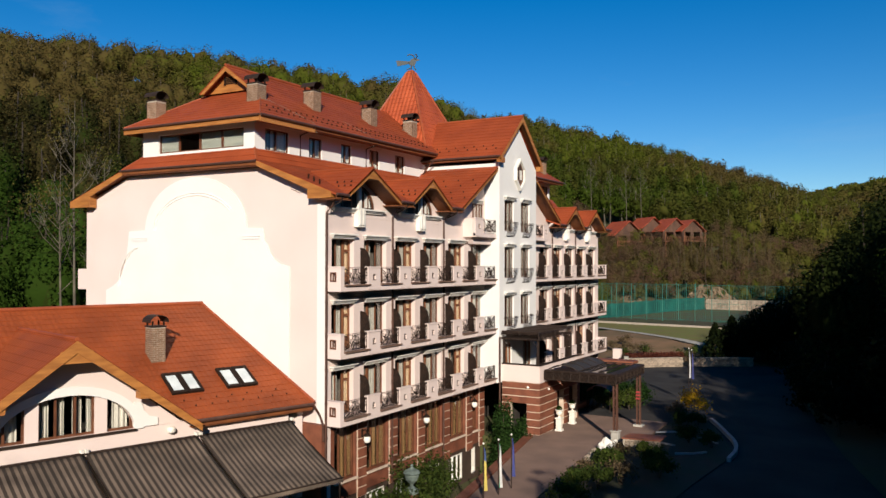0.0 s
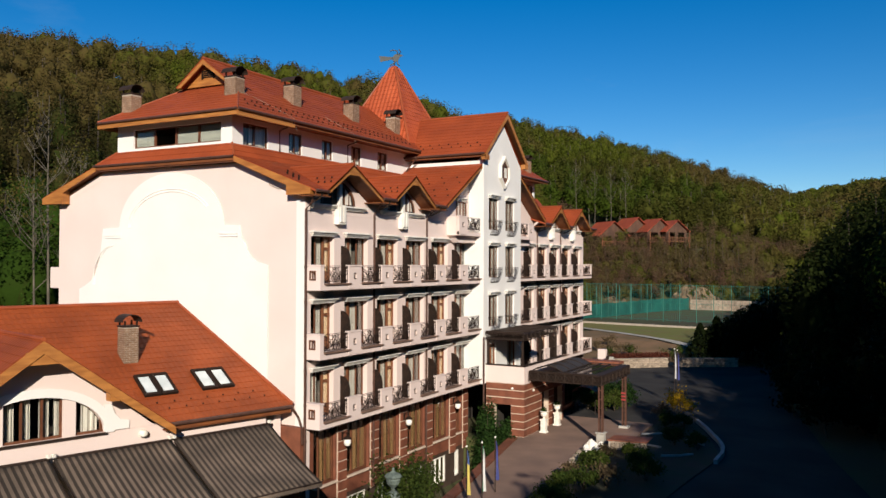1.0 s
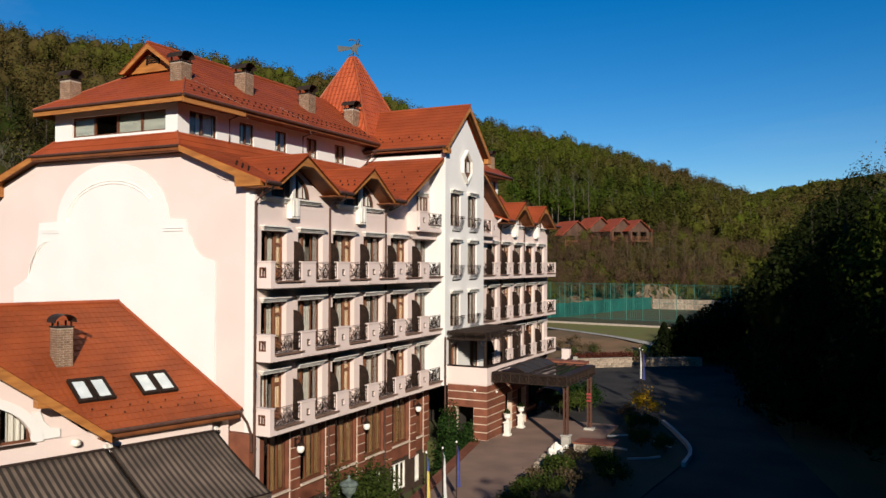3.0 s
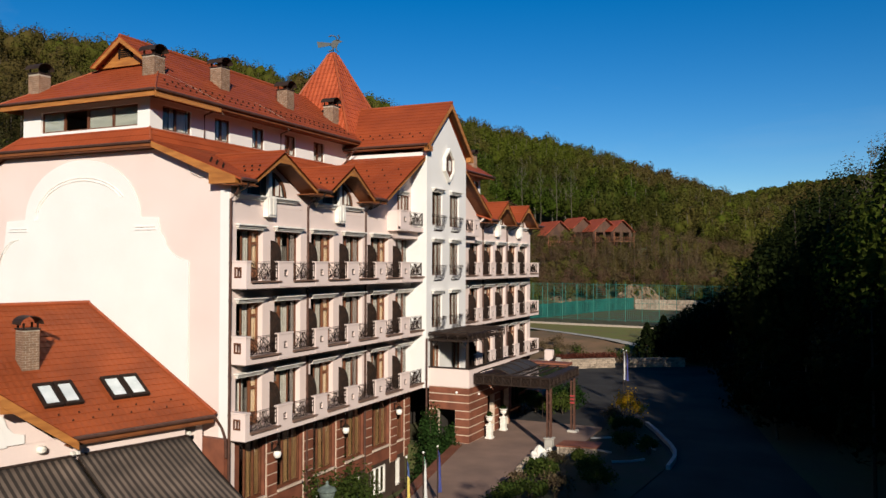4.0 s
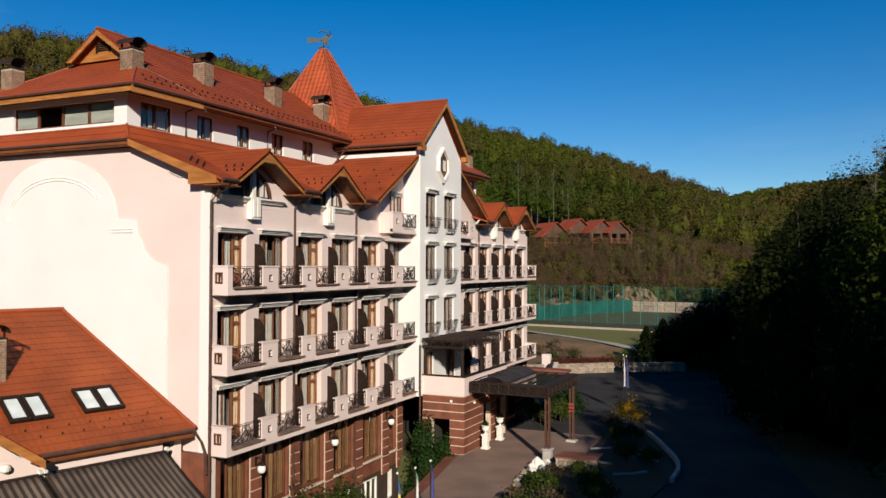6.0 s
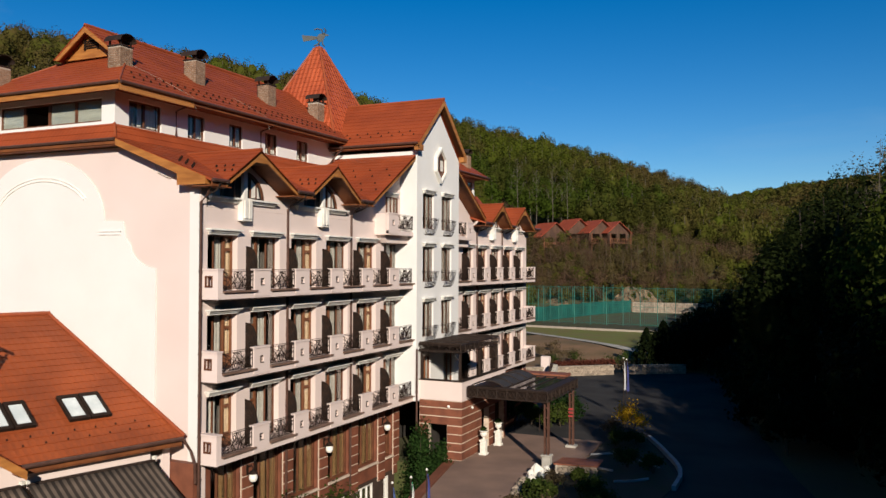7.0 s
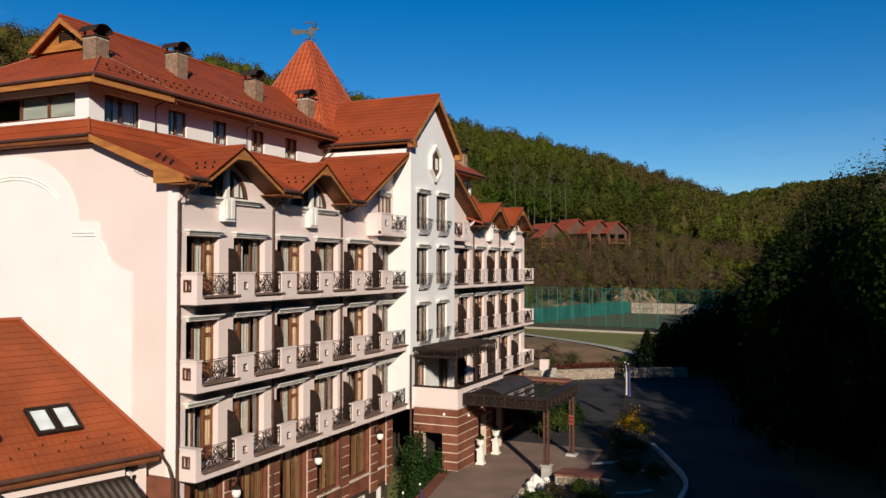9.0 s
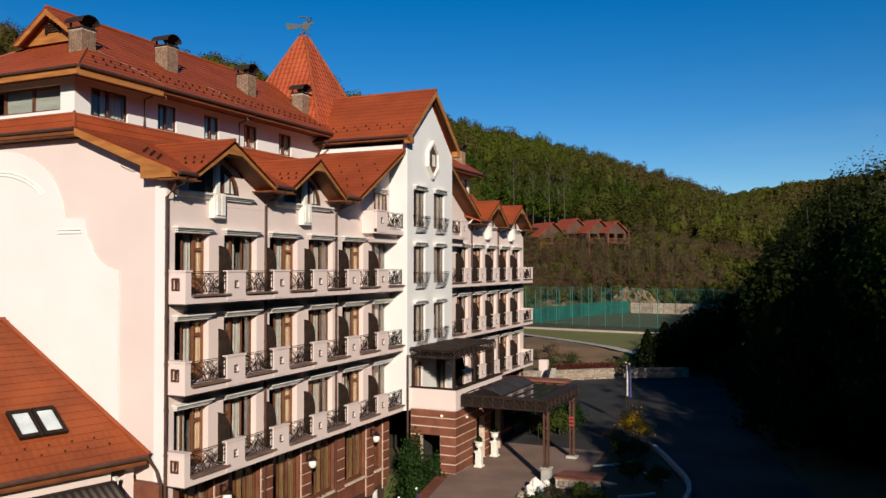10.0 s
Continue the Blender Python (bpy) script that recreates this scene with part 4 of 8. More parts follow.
# hexagonal window in the gable
hexa = [(0.0, 1.05), (0.68, 0.42), (0.68, -0.42), (0.0, -1.05), (-0.68, -0.42), (-0.68, 0.42)]
hex_at = lambda k, x: [(PX + x, PC + a * k, 16.1 + b * k) for a, b in hexa]


def hex_ring(mat, k0, k1, x0, x1, name, parent, label=""):
    ring = bmesh.new()
    o, q = hex_at(k0, x0), hex_at(k1, x0)
    for i in range(6):
        m = (i + 1) % 6
        prism(ring, [o[i], o[m], q[m], q[i]], (x1 - x0, 0, 0))
    return part(name, ring, mat, parent, label)


w = hex_ring(TRIM, 0.98, 0.84, 0.004, 0.20, "gable_window", hotel, "white hexagonal window surround")
hex_ring(FRAME, 0.84, 0.74, 0.006, 0.06, "window_frame", w)
g = bmesh.new()
prism(g, hex_at(0.75, 0.008), (0.02, 0, 0))
part("pane", g, ROOMSHADE, w)
g = bmesh.new()
box(g, PX + 0.03, PX + 0.06, PC - 0.03, PC + 0.03, 15.45, 16.75)
part("glazing_bar", g, FRAME, w)
g = bmesh.new()
prism(g, [(PX + 0.03, PC - 0.46, 15.78), (PX + 0.03, PC + 0.46, 15.78), (PX + 0.03, PC + 0.46, 15.74), (PX + 0.03, PC, 15.33), (PX + 0.03, PC - 0.46, 15.74)], (0.03, 0, 0))
part("lower_panel", g, FRAME, w)
# pale panel in place of the recess's sunlit right reveal, no cloth hangs here
g = bmesh.new()
box(g, PX + 0.03, PX + 0.036, PC + 0.05, PC + 0.46, 15.79, 16.40)
part("curtain", g, CURTAIN, w)

# iron balconettes under the pavilion windows
bl = bmesh.new()
for z in (0.0, 0.08):
    tube(bl, [(0.0, -0.06, 0.82 + z), (0.28, -0.06, 0.82 + z), (0.28, PW + 0.06, 0.82 + z), (0.0, PW + 0.06, 0.82 + z)], 0.017, 4)
for j in range(9):
    y = -0.04 + (PW + 0.08) * j / 8
    o = (j - 4) / 4
    tube(bl, [(0.28, y, 0.82), (0.24, y * (1 - 0.12) + PW / 2 * 0.12, 0.5), (0.16, PW / 2 + o * PW * 0.45, 0.2), (0.02, PW / 2 + o * PW * 0.38, 0.0)], 0.013, 4)
for s in (-1, 1):
    tube(bl, [(0.27, PW / 2 + s * 0.1, 0.78), (0.27, PW / 2 + s * 0.45, 0.6), (0.2, PW / 2 + s * 0.4, 0.35), (0.16, PW / 2 + s * 0.1, 0.3)], 0.015, 4)
tube(bl, [(0.03, PW * 0.18, 0.02), (0.03, PW * 0.82, 0.02)], 0.026, 4)
BALCONETTE = mesh_of(bl, IRON, "balconette")
for y in PWIN:
    for f in PLEV[1:]:
        put("balconette", BALCONETTE, hotel, Matrix.Translation((PX, y, f + 0.02)), "black wrought-iron balconette")

# small balconies of the top floor beside the pavilion
for ya, yb, first in ((12.9, 15.69, True), (21.31, 24.1, False)):
    g = bmesh.new()
    box(g, 0.0, 0.80, ya, yb, 12.0, 12.22)
    prism(g, [(0.0, ya + 0.2, 11.999), (0.0, yb, 11.999), (0.0, yb, 11.6), (0.0, ya + 0.5, 11.6)], (0.45, 0, 0))
    s = part("balcony", g, PINK, hotel)
    p0 = ya if first else yb - 1.05
    put("parapet", PARAPET, s, Matrix.LocRotScale((0.82, p0, 12.06), None, (1, 1.0, 1)))
    put("peep_frame", PEEP, s, Matrix.Translation((0.82, p0, 12.06)))
    g = bmesh.new()
    e = ya if first else yb - 0.16
    box(g, 0.0, 0.64, e, e + 0.16, 12.222, 13.08)
    part("parapet", g, PINK, s)
    r0, r1 = (ya + 1.03, yb) if first else (ya, yb - 1.05)
    put("railing", railing_mesh(r1 - r0), s, Matrix.Translation((0.74, r0, 12.34)))
    wy = 13.98 if first else 21.75
    w = put("window", FRAME_B, hotel, Matrix.LocRotScale((0.36, wy, 12.3), None, (1, 0.62, 0.82)))
    put("pane", PANE_B, w).visible_shadow = False
    for c in CURT_B[0]:
        put("curtain", c, w)
    put("window_hood", HOOD, hotel, Matrix.LocRotScale((0.0, wy, 14.05), None, (1, 0.62, 1)))

# --- the spire ---
SX, SY, SR = -7.1, 18.5, 3.22
tip, base = Vector((SX, SY, 23.6)), 17.3
cs = [(SX + SR, SY - SR), (SX + SR, SY + SR), (SX - SR, SY + SR), (SX - SR, SY - SR)]
for i in range(4):
    a, b = cs[i], cs[(i + 1) % 4]
    ta = tip + Vector((0.2 if a[0] > SX else -0.2, 0.2 if a[1] > SY else -0.2, 0))
    tb = tip + Vector((0.2 if b[0] > SX else -0.2, 0.2 if b[1] > SY else -0.2, 0))
    tiled("spire_roof", [(*a, base), (*b, base), tb, ta], hotel, 0.34, SPIRETILE, 0.06)
    ridge_cap(hotel, (*a, base), ta, 0.08)
g = bmesh.new()
box(g, SX - 0.2, SX + 0.2, SY - 0.2, SY + 0.2, 23.56, 23.72, 0.03)
part("spire_cap", g, RIDGE, hotel)
g = bmesh.new()
tube(g, [(SX, SY, 23.7), (SX, SY, 24.1)], 0.035, 6)
part("weathervane_rod", g, IRON, hotel)
d = Vector((0.86, 0.5, 0))
g = bmesh.new()
q = lambda a, z: Vector((SX, SY, 24.0)) + d * a + Vector((0, 0, z))
side = Vector((-0.5, 0.86, 0)) * 0.04
prism(g, [q(-1.05, 0.42), q(-0.15, 0.36), q(-0.1, 0.20), q(-0.95, 0.02)], side)
prism(g, [q(-0.18, 0.30), q(0.0, 0.52), q(0.28, 0.60), q(0.62, 0.46), q(0.36, 0.38), q(0.26, 0.14), q(0.08, 0.02), q(-0.12, 0.10)], side)
for pts in ([q(0.20, 0.15), q(0.22, -0.10), q(0.34, -0.22)], [q(0.05, 0.05), q(-0.12, -0.14), q(-0.32, -0.20)], [q(0.22, 0.52), q(0.16, 0.78), q(-0.12, 0.84), q(-0.30, 0.76)], [q(0.3, 0.5), q(0.42, 0.72), q(0.30, 0.88)]):
    tube(g, pts, 0.045, 5)
part("weathervane", g, VANE, hotel, "grey metal winged weathervane figure")


# --- brick chimneys ---
def chimney(parent, x, y, z0, z1, w=0.72, dpt=0.64, turn=0.0, name="chimney"):
    """A brick stack with an arched dark cowl on short legs."""
    c = new(name)
    c.empty_display_size = 0.2
    c.parent = parent
    c.matrix_local = pose(x, y, 0, 0, 0, turn)
    g = bmesh.new()
    box(g, -w / 2 + 0.012, w / 2 - 0.012, -dpt / 2 + 0.012, dpt / 2 - 0.012, z0, z1)
    part("shaft", g, MORTAR, c)
    g = bmesh.new()
    box(g, -w / 2 - 0.03, w / 2 + 0.03, -dpt / 2 - 0.03, dpt / 2 + 0.03, z1, z1 + 0.06, 0.01)
    part("coping", g, STEEL, c)
    # courses of bricks, half-bonded
    g = bmesh.new()
    z, k = z0, 0
    while z + 0.09 < z1:
        for sx, sy, ln in ((1, 0, dpt), (-1, 0, dpt), (0, 1, w), (0, -1, w)):
            t = -ln / 2 - (0.13 if k % 2 else 0.0)
            while t < ln / 2:
                a, b = max(t, -ln / 2), min(t + 0.25, ln / 2)
                if b - a > 0.05:
                    if sx:
                        xs = sorted((sx * (w / 2 - 0.02), sx * w / 2))
                        box(g, *xs, a, b - 0.014, z, z + 0.076)
                    else:
                        ys = sorted((sy * (dpt / 2 - 0.02), sy * dpt / 2))
                        box(g, a, b - 0.014, *ys, z, z + 0.076)
                t += 0.26
        z += 0.09
        k += 1
    ob = part("brickwork", g, BRICKM, c)
    tagged(ob, kind="stuff")
    for px in (-w / 2 + 0.06, w / 2 - 0.06):
        for py in (-dpt / 2 + 0.06, dpt / 2 - 0.06):
            g = bmesh.new()
            box(g, px - 0.03, px + 0.03, py - 0.03, py + 0.03, z1 + 0.062, z1 + 0.26)
            part("cowl_leg", g, IRON, c)
    g = bmesh.new()
    arc = [(math.cos(a) * (dpt / 2 + 0.1), z1 + 0.2 + math.sin(a) * 0.30) for a in np.linspace(0, math.pi, 11)]
    for (y0, a0), (y1, a1) in zip(arc, arc[1:]):
        prism(g, [(-w / 2 - 0.1, y0, a0), (-w / 2 - 0.1, y1, a1), (w / 2 + 0.1, y1, a1), (w / 2 + 0.1, y0, a0)], (0, 0, 0.02))
    part("cowl", g, STEEL, c, "dark arched metal cowl")
    return c


def main_roof_z(x):
    return HZ + (HX0 - x) * (RZ - HZ) / (HX0 - RX)


for x, y, up in ((-5.35, 1.25, 0.50), (-5.55, 5.85, 0.85), (-5.5, 11.2, 0.82), (-5.4, 15.65, 0.80)):
    chimney(hotel, x, y, main_roof_z(x) - 0.9, main_roof_z(x) + up)
chimney(hotel, -11.6, 0.5, 17.2, 18.9)
chimney(hotel, -4.5, 35.2, main_roof_z(-4.5) - 0.7, main_roof_z(-4.5) + 0.75)

# pale conduits lying on the roof
for pts in ([(-5.2, 1.2, 18.75), (-4.6, 2.2, 18.1), (-4.0, 2.9, 17.62), (-3.4, 3.4, 17.15), (-3.3, 3.45, 16.9)], [(-4.6, 7.4, 18.05), (-4.0, 8.0, 17.6), (-3.4, 8.4, 17.12), (-3.3, 8.5, 16.9)]):
    g = bmesh.new()
    tube(g, [(x, y, max(z, main_roof_z(x) + 0.05) if x < HX0 else z) for x, y, z in pts], 0.005, 5)
    part("conduit", g, MORTAR, hotel, "thin pale conduit lying on the roof")
for pts in ([(-2.2, -0.06, 14.3), (-2.0, -0.07, 13.9), (-1.5, -0.07, 13.7), (-0.9, -0.07, 13.75), (-0.6, -0.06, 13.4)],):
    g = bmesh.new()
    tube(g, pts, 0.012, 4)
    part("cable", g, MORTAR, hotel, "thin loose cable on the end wall")

# --- brown stone base of the wings ---
PIL = [-0.30 + 2.73 * k for k in range(6)] + [15.0]


def base_wing(y0, y1, pil, x=0.0):
    holes = []
    for a, b in zip(pil, pil[1:]):
        if b - a > 1.6:
            holes += [(max(a + 0.78, y0 + 0.35), b - 0.08, 0.45, 3.0), (max(a + 0.9, y0 + 0.4), b - 0.2, -2.1, -0.6)]
    g = bmesh.new()
    walled(g, front(x - 0.06), y0, y1, -0.35, 3.2, 0.35, [h for h in holes if h[2] > 0])
    part("base_wall", g, BROWN, hotel)
    # the sunken area's shade is put into this wall's colour
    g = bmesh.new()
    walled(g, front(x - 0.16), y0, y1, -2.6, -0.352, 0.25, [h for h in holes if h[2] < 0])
    part("basement_wall", g, SHADEBROWN, hotel, "basement wall, its shade put into a dark colour")
    for a in pil:
        lo, hi = max(a, y0), min(a + 0.78, y1)
        if hi - lo < 0.15:
            continue
        g = bmesh.new()
        box(g, x - 0.058, x - 0.02, lo + 0.01, hi - 0.01, -0.6, 3.19)
        p = part("pilaster", g, JOINT, hotel)
        z = -0.6
        while z < 3.1:
            g = bmesh.new()
            box(g, x - 0.05, x + 0.02, lo + 0.05, hi - 0.05, z + 0.03, min(z + 0.43, 3.19), 0.008)
            part("block", g, BROWN, p)
            z += 0.46
    for h in holes:
        top = h[2] > 0
        g = bmesh.new()
        w3 = (h[1] - h[0]) / 3
        sash(g, h[0], h[1], h[2], h[3], x - 0.30, x - 0.20, 0.09, (h[0] + w3, h[0] + 2 * w3))
        w = part("window", g, FRAME if top else TRIM, hotel)
        g = bmesh.new()
        box(g, x - 0.26, x - 0.25, h[0] + 0.09, h[1] - 0.09, h[2] + 0.09, h[3] - 0.09)
        part("pane", g, GLASS, w).visible_shadow = False
        if top:
            for a, b in ((h[0] + 1.15 * w3, h[0] + w3 * 1.75), (h[0] + 1.9 * w3, h[1] - 0.04)):
                g = bmesh.new()
                n = 12
                lo_ = [g.verts.new((x - 0.31 - 0.03 * math.sin(i * 1.9), a + (b - a) * i / n, h[2])) for i in range(n + 1)]
                hi_ = [g.verts.new((v.co.x, v.co.y, h[3])) for v in lo_]
                for i in range(n):
                    g.faces.new((lo_[i], lo_[i + 1], hi_[i + 1], hi_[i]))
                part("curtain", g, BLIND, w, "brown drawn curtain")
            g = bmesh.new()
            box(g, x - 0.2, x + 0.08, h[0] - 0.04, h[1] + 0.04, h[2] - 0.09, h[2] - 0.004, 0.01)
            part("window_sill", g, JOINT, w)


base_wing(0.352, 15.7, PIL)
base_wing(21.3, 36.7, [21.2 + 2.55 * k for k in range(6)] + [36.0])
g = bmesh.new()
box(g, -2.4, 0.0, -0.30, -0.002, -2.6, 3.28)
part("corner_pier", g, BROWN, hotel)


# drainpipes down the front
def drainpipe(pts, r=0.055):
    g = bmesh.new()
    tube(g, pts, r, 8)
    d = part("drainpipe", g, PIPE, hotel, "dark brown round drainpipe")
    z = pts[-1][2] + 0.5
    while z < pts[0][2] - 1.2:
        g = bmesh.new()
        lathe(g, [(r + 0.018, z), (r + 0.018, z + 0.05)], 8, (pts[-1][0], pts[-1][1], 0))
        part("clip", g, PIPE, d)
        z += 1.5
    return d


for y in (-0.12,):
    drainpipe([(0.62, y - 0.1, 13.3), (0.4, y, 13.0), (0.10, y, 12.75), (0.10, y, 9.0), (0.10, y, -2.3)])
for y in (5.3, 10.5, 26.5, 31.25):
    drainpipe([(0.5, y, 13.2), (0.3, y, 13.1), (0.07, y, 12.8), (0.07, y, 9.6), (0.07, y, -0.5)])
drainpipe([(-3.2, 15.0, 16.9), (-3.8, 15.2, 16.5), (-4.2, 15.2, 16.0)], 0.05)
for y in (3.15, 8.95):
    drainpipe([(-3.25, y, 17.25), (-3.5, y, 17.10), (-4.2, y + 0.08, 16.95), (-4.2, y + 0.08, 15.9)], 0.04)
drainpipe([(PX + 0.07, 15.62, 6.0), (PX + 0.07, 15.62, 3.3), (PX + 0.07, 15.62, 0.2)])


# wall lanterns on the base
def lantern(y, x=0.02, z=2.1):
    l = new("wall_lantern")
    l.empty_display_size = 0.1
    l.parent = hotel
    l.location = (x, y, z)
    tagged(l, label="black wall lantern with a white globe")
    g = bmesh.new()
    box(g, 0, 0.03, -0.06, 0.06, 0.1, 0.5)
    tube(g, [(0.02, 0, 0.4), (0.2, 0, 0.52), (0.3, 0, 0.36)], 0.02, 6)
    part("bracket", g, IRON, l)
    g = bmesh.new()
    lathe(g, [(0.02, 0.36), (0.15, 0.26), (0.19, 0.19), (0.17, 0.18)], 12, (0.3, 0, 0))
    part("cap", g, IRON, l)
    g = bmesh.new()
    lathe(g, [(0.05, -0.14), (0.12, -0.11), (0.165, -0.02), (0.17, 0.06), (0.14, 0.17)], 12, (0.3, 0, 0))
    part("globe", g, TRIM, l, "white opal globe")


for y in (2.75, 8.25, 13.75):
    lantern(y)

# --- the entrance porch with its terrace and pergola roof ---
Z0 = 0.2
X1 = 3.45
porch = thing("entrance_porch", "brown stone entrance porch with a cream terrace parapet", "porch")
g = bmesh.new()
walled(g, lambda u, v, d: (u, 16.1 + d, v), 1.0, X1 - 0.302, -2.5, 3.3, 0.3, [(1.55, 2.62, 0.2, 2.12)])
walled(g, front(X1), 16.1, 22.6, -0.3, 3.3, 0.3, [(18.9, 20.0, 0.2, 2.5), (21.0, 22.4, 0.2, 2.6)])
part("porch_wall", g, JOINT, porch)
# stone courses with pale joints between them
z = 0.21
while z < 3.2:
    z1 = min(z + 0.43, 3.28)
    for name, spans in (("side", [(1.02, 1.53), (2.64, X1 + 0.03)] if z < 1.9 else [(1.02, X1 + 0.03)]),
                        ("front", [(16.07, 18.88), (20.02, 20.98), (22.42, 22.6)] if z < 2.4 else [(16.07, 22.6)])):
        for a, b in spans:
            g = bmesh.new()
            if name == "side":
                box(g, a, b, 16.07, 16.098, z + 0.02, z1 - 0.02, 0.006)
            else:
                box(g, X1 + 0.002, X1 + 0.03, a + 0.03, b, z + 0.02, z1 - 0.02, 0.006)
            part("stone_course", g, BROWN, porch)
    z += 0.45
g = bmesh.new()
box(g, 1.0, X1 - 0.3, 16.4, 22.6, 3.18, 3.299)
part("terrace_deck", g, CONCRETE, porch)
g = bmesh.new()
box(g, 1.0, X1 + 0.05, 16.05, 16.25, 3.302, 4.32)
box(g, X1 - 0.15, X1 + 0.05, 16.252, 22.6, 3.302, 4.32)
part("terrace_parapet", g, PINK, porch)
g = bmesh.new()
box(g, 0.98, X1 + 0.1, 16.0, 16.3, 4.322, 4.38, 0.01)
box(g, X1 - 0.2, X1 + 0.1, 16.302, 22.65, 4.322, 4.38, 0.01)
part("parapet_coping", g, STEEL, porch)
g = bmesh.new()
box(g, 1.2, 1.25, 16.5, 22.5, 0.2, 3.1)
part("inner_wall", g, ROOMSHADE, porch)


def truss(g, a, b, z0, z1, n, r=0.028):
    """A lattice band between two points: chords, uprights and crossed bows."""
    a, b = Vector(a), Vector(b)
    P = lambda t, z: (a.x + (b.x - a.x) * t, a.y + (b.y - a.y) * t, z)
    for z in (z0, z1 - 0.07, z1):
        tube(g, [P(0, z), P(1, z)], r, 4)
    for k in range(n + 1):
        tube(g, [P(k / n, z0), P(k / n, z1)], r, 4)
    for k in range(n):
        t0, t1 = k / n, (k + 1) / n
        tube(g, [P(t0, z0), P((t0 + t1) / 2, z1 - 0.1), P(t1, z0)], r * 0.7, 4)
        tube(g, [P(t0, z1 - 0.07), P((t0 + t1) / 2, z0 + 0.1), P(t1, z1 - 0.07)], r * 0.7, 4)


for at, name in (((2.75, 16.0, 2.95), "side"), ((X1 + 0.12, 17.3, 2.75), "front")):
    g = bmesh.new()
    lathe(g, [(0.02, 0.0), (0.05, 0.01), (0.075, 0.06), (0.06, 0.12), (0.02, 0.14)], 12, at)
    part("globe_lamp", g, TRIM, porch, "small white globe lamp")
pergola = thing("terrace_pergola", "brown steel pergola with a flat glazed roof over the terrace", "pergola")
g = bmesh.new()
truss(g, (0.95, 15.95, 0), (X1, 15.95, 0), 5.86, 6.26, 4)
truss(g, (X1, 15.95, 0), (X1, 21.7, 0), 5.86, 6.26, 9)
part("lattice_band", g, STEEL, pergola)
g = bmesh.new()
box(g, 1.02, X1 - 0.04, 16.0, 21.66, 5.90, 5.94)
prism(g, [(1.02, 15.99, 6.30), (X1 - 0.02, 15.99, 6.26), (X1 - 0.02, 21.7, 6.26), (1.02, 21.7, 6.30)], (0, 0, 0.03))
part("roof_sheet", g, STEEL, pergola, "dark roof sheets")
for k in range(6):
    g = bmesh.new()
    box(g, 1.02, X1, 16.0 + k * 1.12, 16.05 + k * 1.12, 6.30, 6.36)
    part("rafter", g, STEEL, pergola)
for px, py in ((X1 - 0.1, 16.15), (X1 - 0.1, 18.9), (X1 - 0.1, 21.55), (1.12, 16.15)):
    g = bmesh.new()
    box(g, px - 0.06, px + 0.06, py - 0.06, py + 0.06, 4.384, 5.86)
    tube(g, [(px, py, 5.3), (px - 0.45, py + 0.02, 5.86)] if px > 2 else [(px, py, 5.3), (px + 0.45, py + 0.02, 5.86)], 0.03, 4)
    part("post", g, STEEL, pergola)
for a, c in ((16.45, 17.45), (19.2, 20.5)):
    g = bmesh.new()
    sash(g, a, c, 3.3, 5.5, 0.84, 0.92, 0.09, ((a + c) / 2,))
    d = part("terrace_door", g, DOORWOOD, porch, "wooden glazed door to the terrace")
    g = bmesh.new()
    box(g, 0.87, 0.88, a + 0.09, c - 0.09, 3.39, 5.41)
    part("pane", g, GLASS, d).visible_shadow = False
    g = bmesh.new()
    box(g, 0.80, 0.82, a + 0.5, c - 0.05, 3.35, 5.45)
    part("curtain", g, CURTAIN, d, "cream drawn curtain")

# --- the entrance canopy over the drive ---
CX0, CX1, CY0, CY1, CZ0, CZ1 = 3.62, 8.0, 16.5, 22.2, 3.52, 4.05
canopy = thing("entrance_canopy", "brown steel entrance canopy with lattice beams and a vaulted glass roof", "canopy")
g = bmesh.new()
truss(g, (CX0, CY0, 0), (CX1, CY0, 0), CZ0, CZ1, 8, 0.035)
truss(g, (CX1, CY0, 0), (CX1, CY1, 0), CZ0, CZ1, 8, 0.035)
truss(g, (CX0, CY1, 0), (CX1, CY1, 0), CZ0, CZ1, 8, 0.035)
part("lattice_beam", g, STEEL, canopy)
g = bmesh.new()
for a, b in ((CY0 + 0.06, CY0 + 0.1), (CY1 - 0.1, CY1 - 0.06)):
    box(g, CX0, CX1 - 0.06, a, b, CZ0 + 0.03, CZ1 - 0.02)
box(g, CX1 - 0.1, CX1 - 0.06, CY0 + 0.12, CY1 - 0.12, CZ0 + 0.03, CZ1 - 0.02)
part("beam_backing", g, IRON, canopy)
CANOPYGLASS = material("dark_canopy_glass", (0.02, 0.024, 0.03), (0.014, 0.016, 0.02), 1, 10, 0.06, 0.0, spec=0.4)
g = bmesh.new()
VW = 1.9
arc = [(CX0 + 0.05 + VW * k / 12, CZ1 + 0.0 + 0.30 * math.sin(math.pi * k / 12)) for k in range(13)]
for (xa, za), (xb, zb) in zip(arc, arc[1:]):
    prism(g, [(xa, CY0 + 0.42, za), (xb, CY0 + 0.42, zb), (xb, CY1 - 0.2, zb), (xa, CY1 - 0.2, za)], (0, 0, 0.02))
part("vault", g, material("smoked_sheet", (0.05, 0.042, 0.036), (0.032, 0.028, 0.024), 1, 10, 0.55, 0.0, spec=0.15), canopy, "smoked dark vault")
for k in range(5):
    y = CY0 + 0.45 + (CY1 - CY0 - 0.8) * k / 4
    g = bmesh.new()
    tube(g, [(x, y, z + 0.03) for x, z in arc], 0.025, 4)
    part("vault_rib", g, STEEL, canopy)
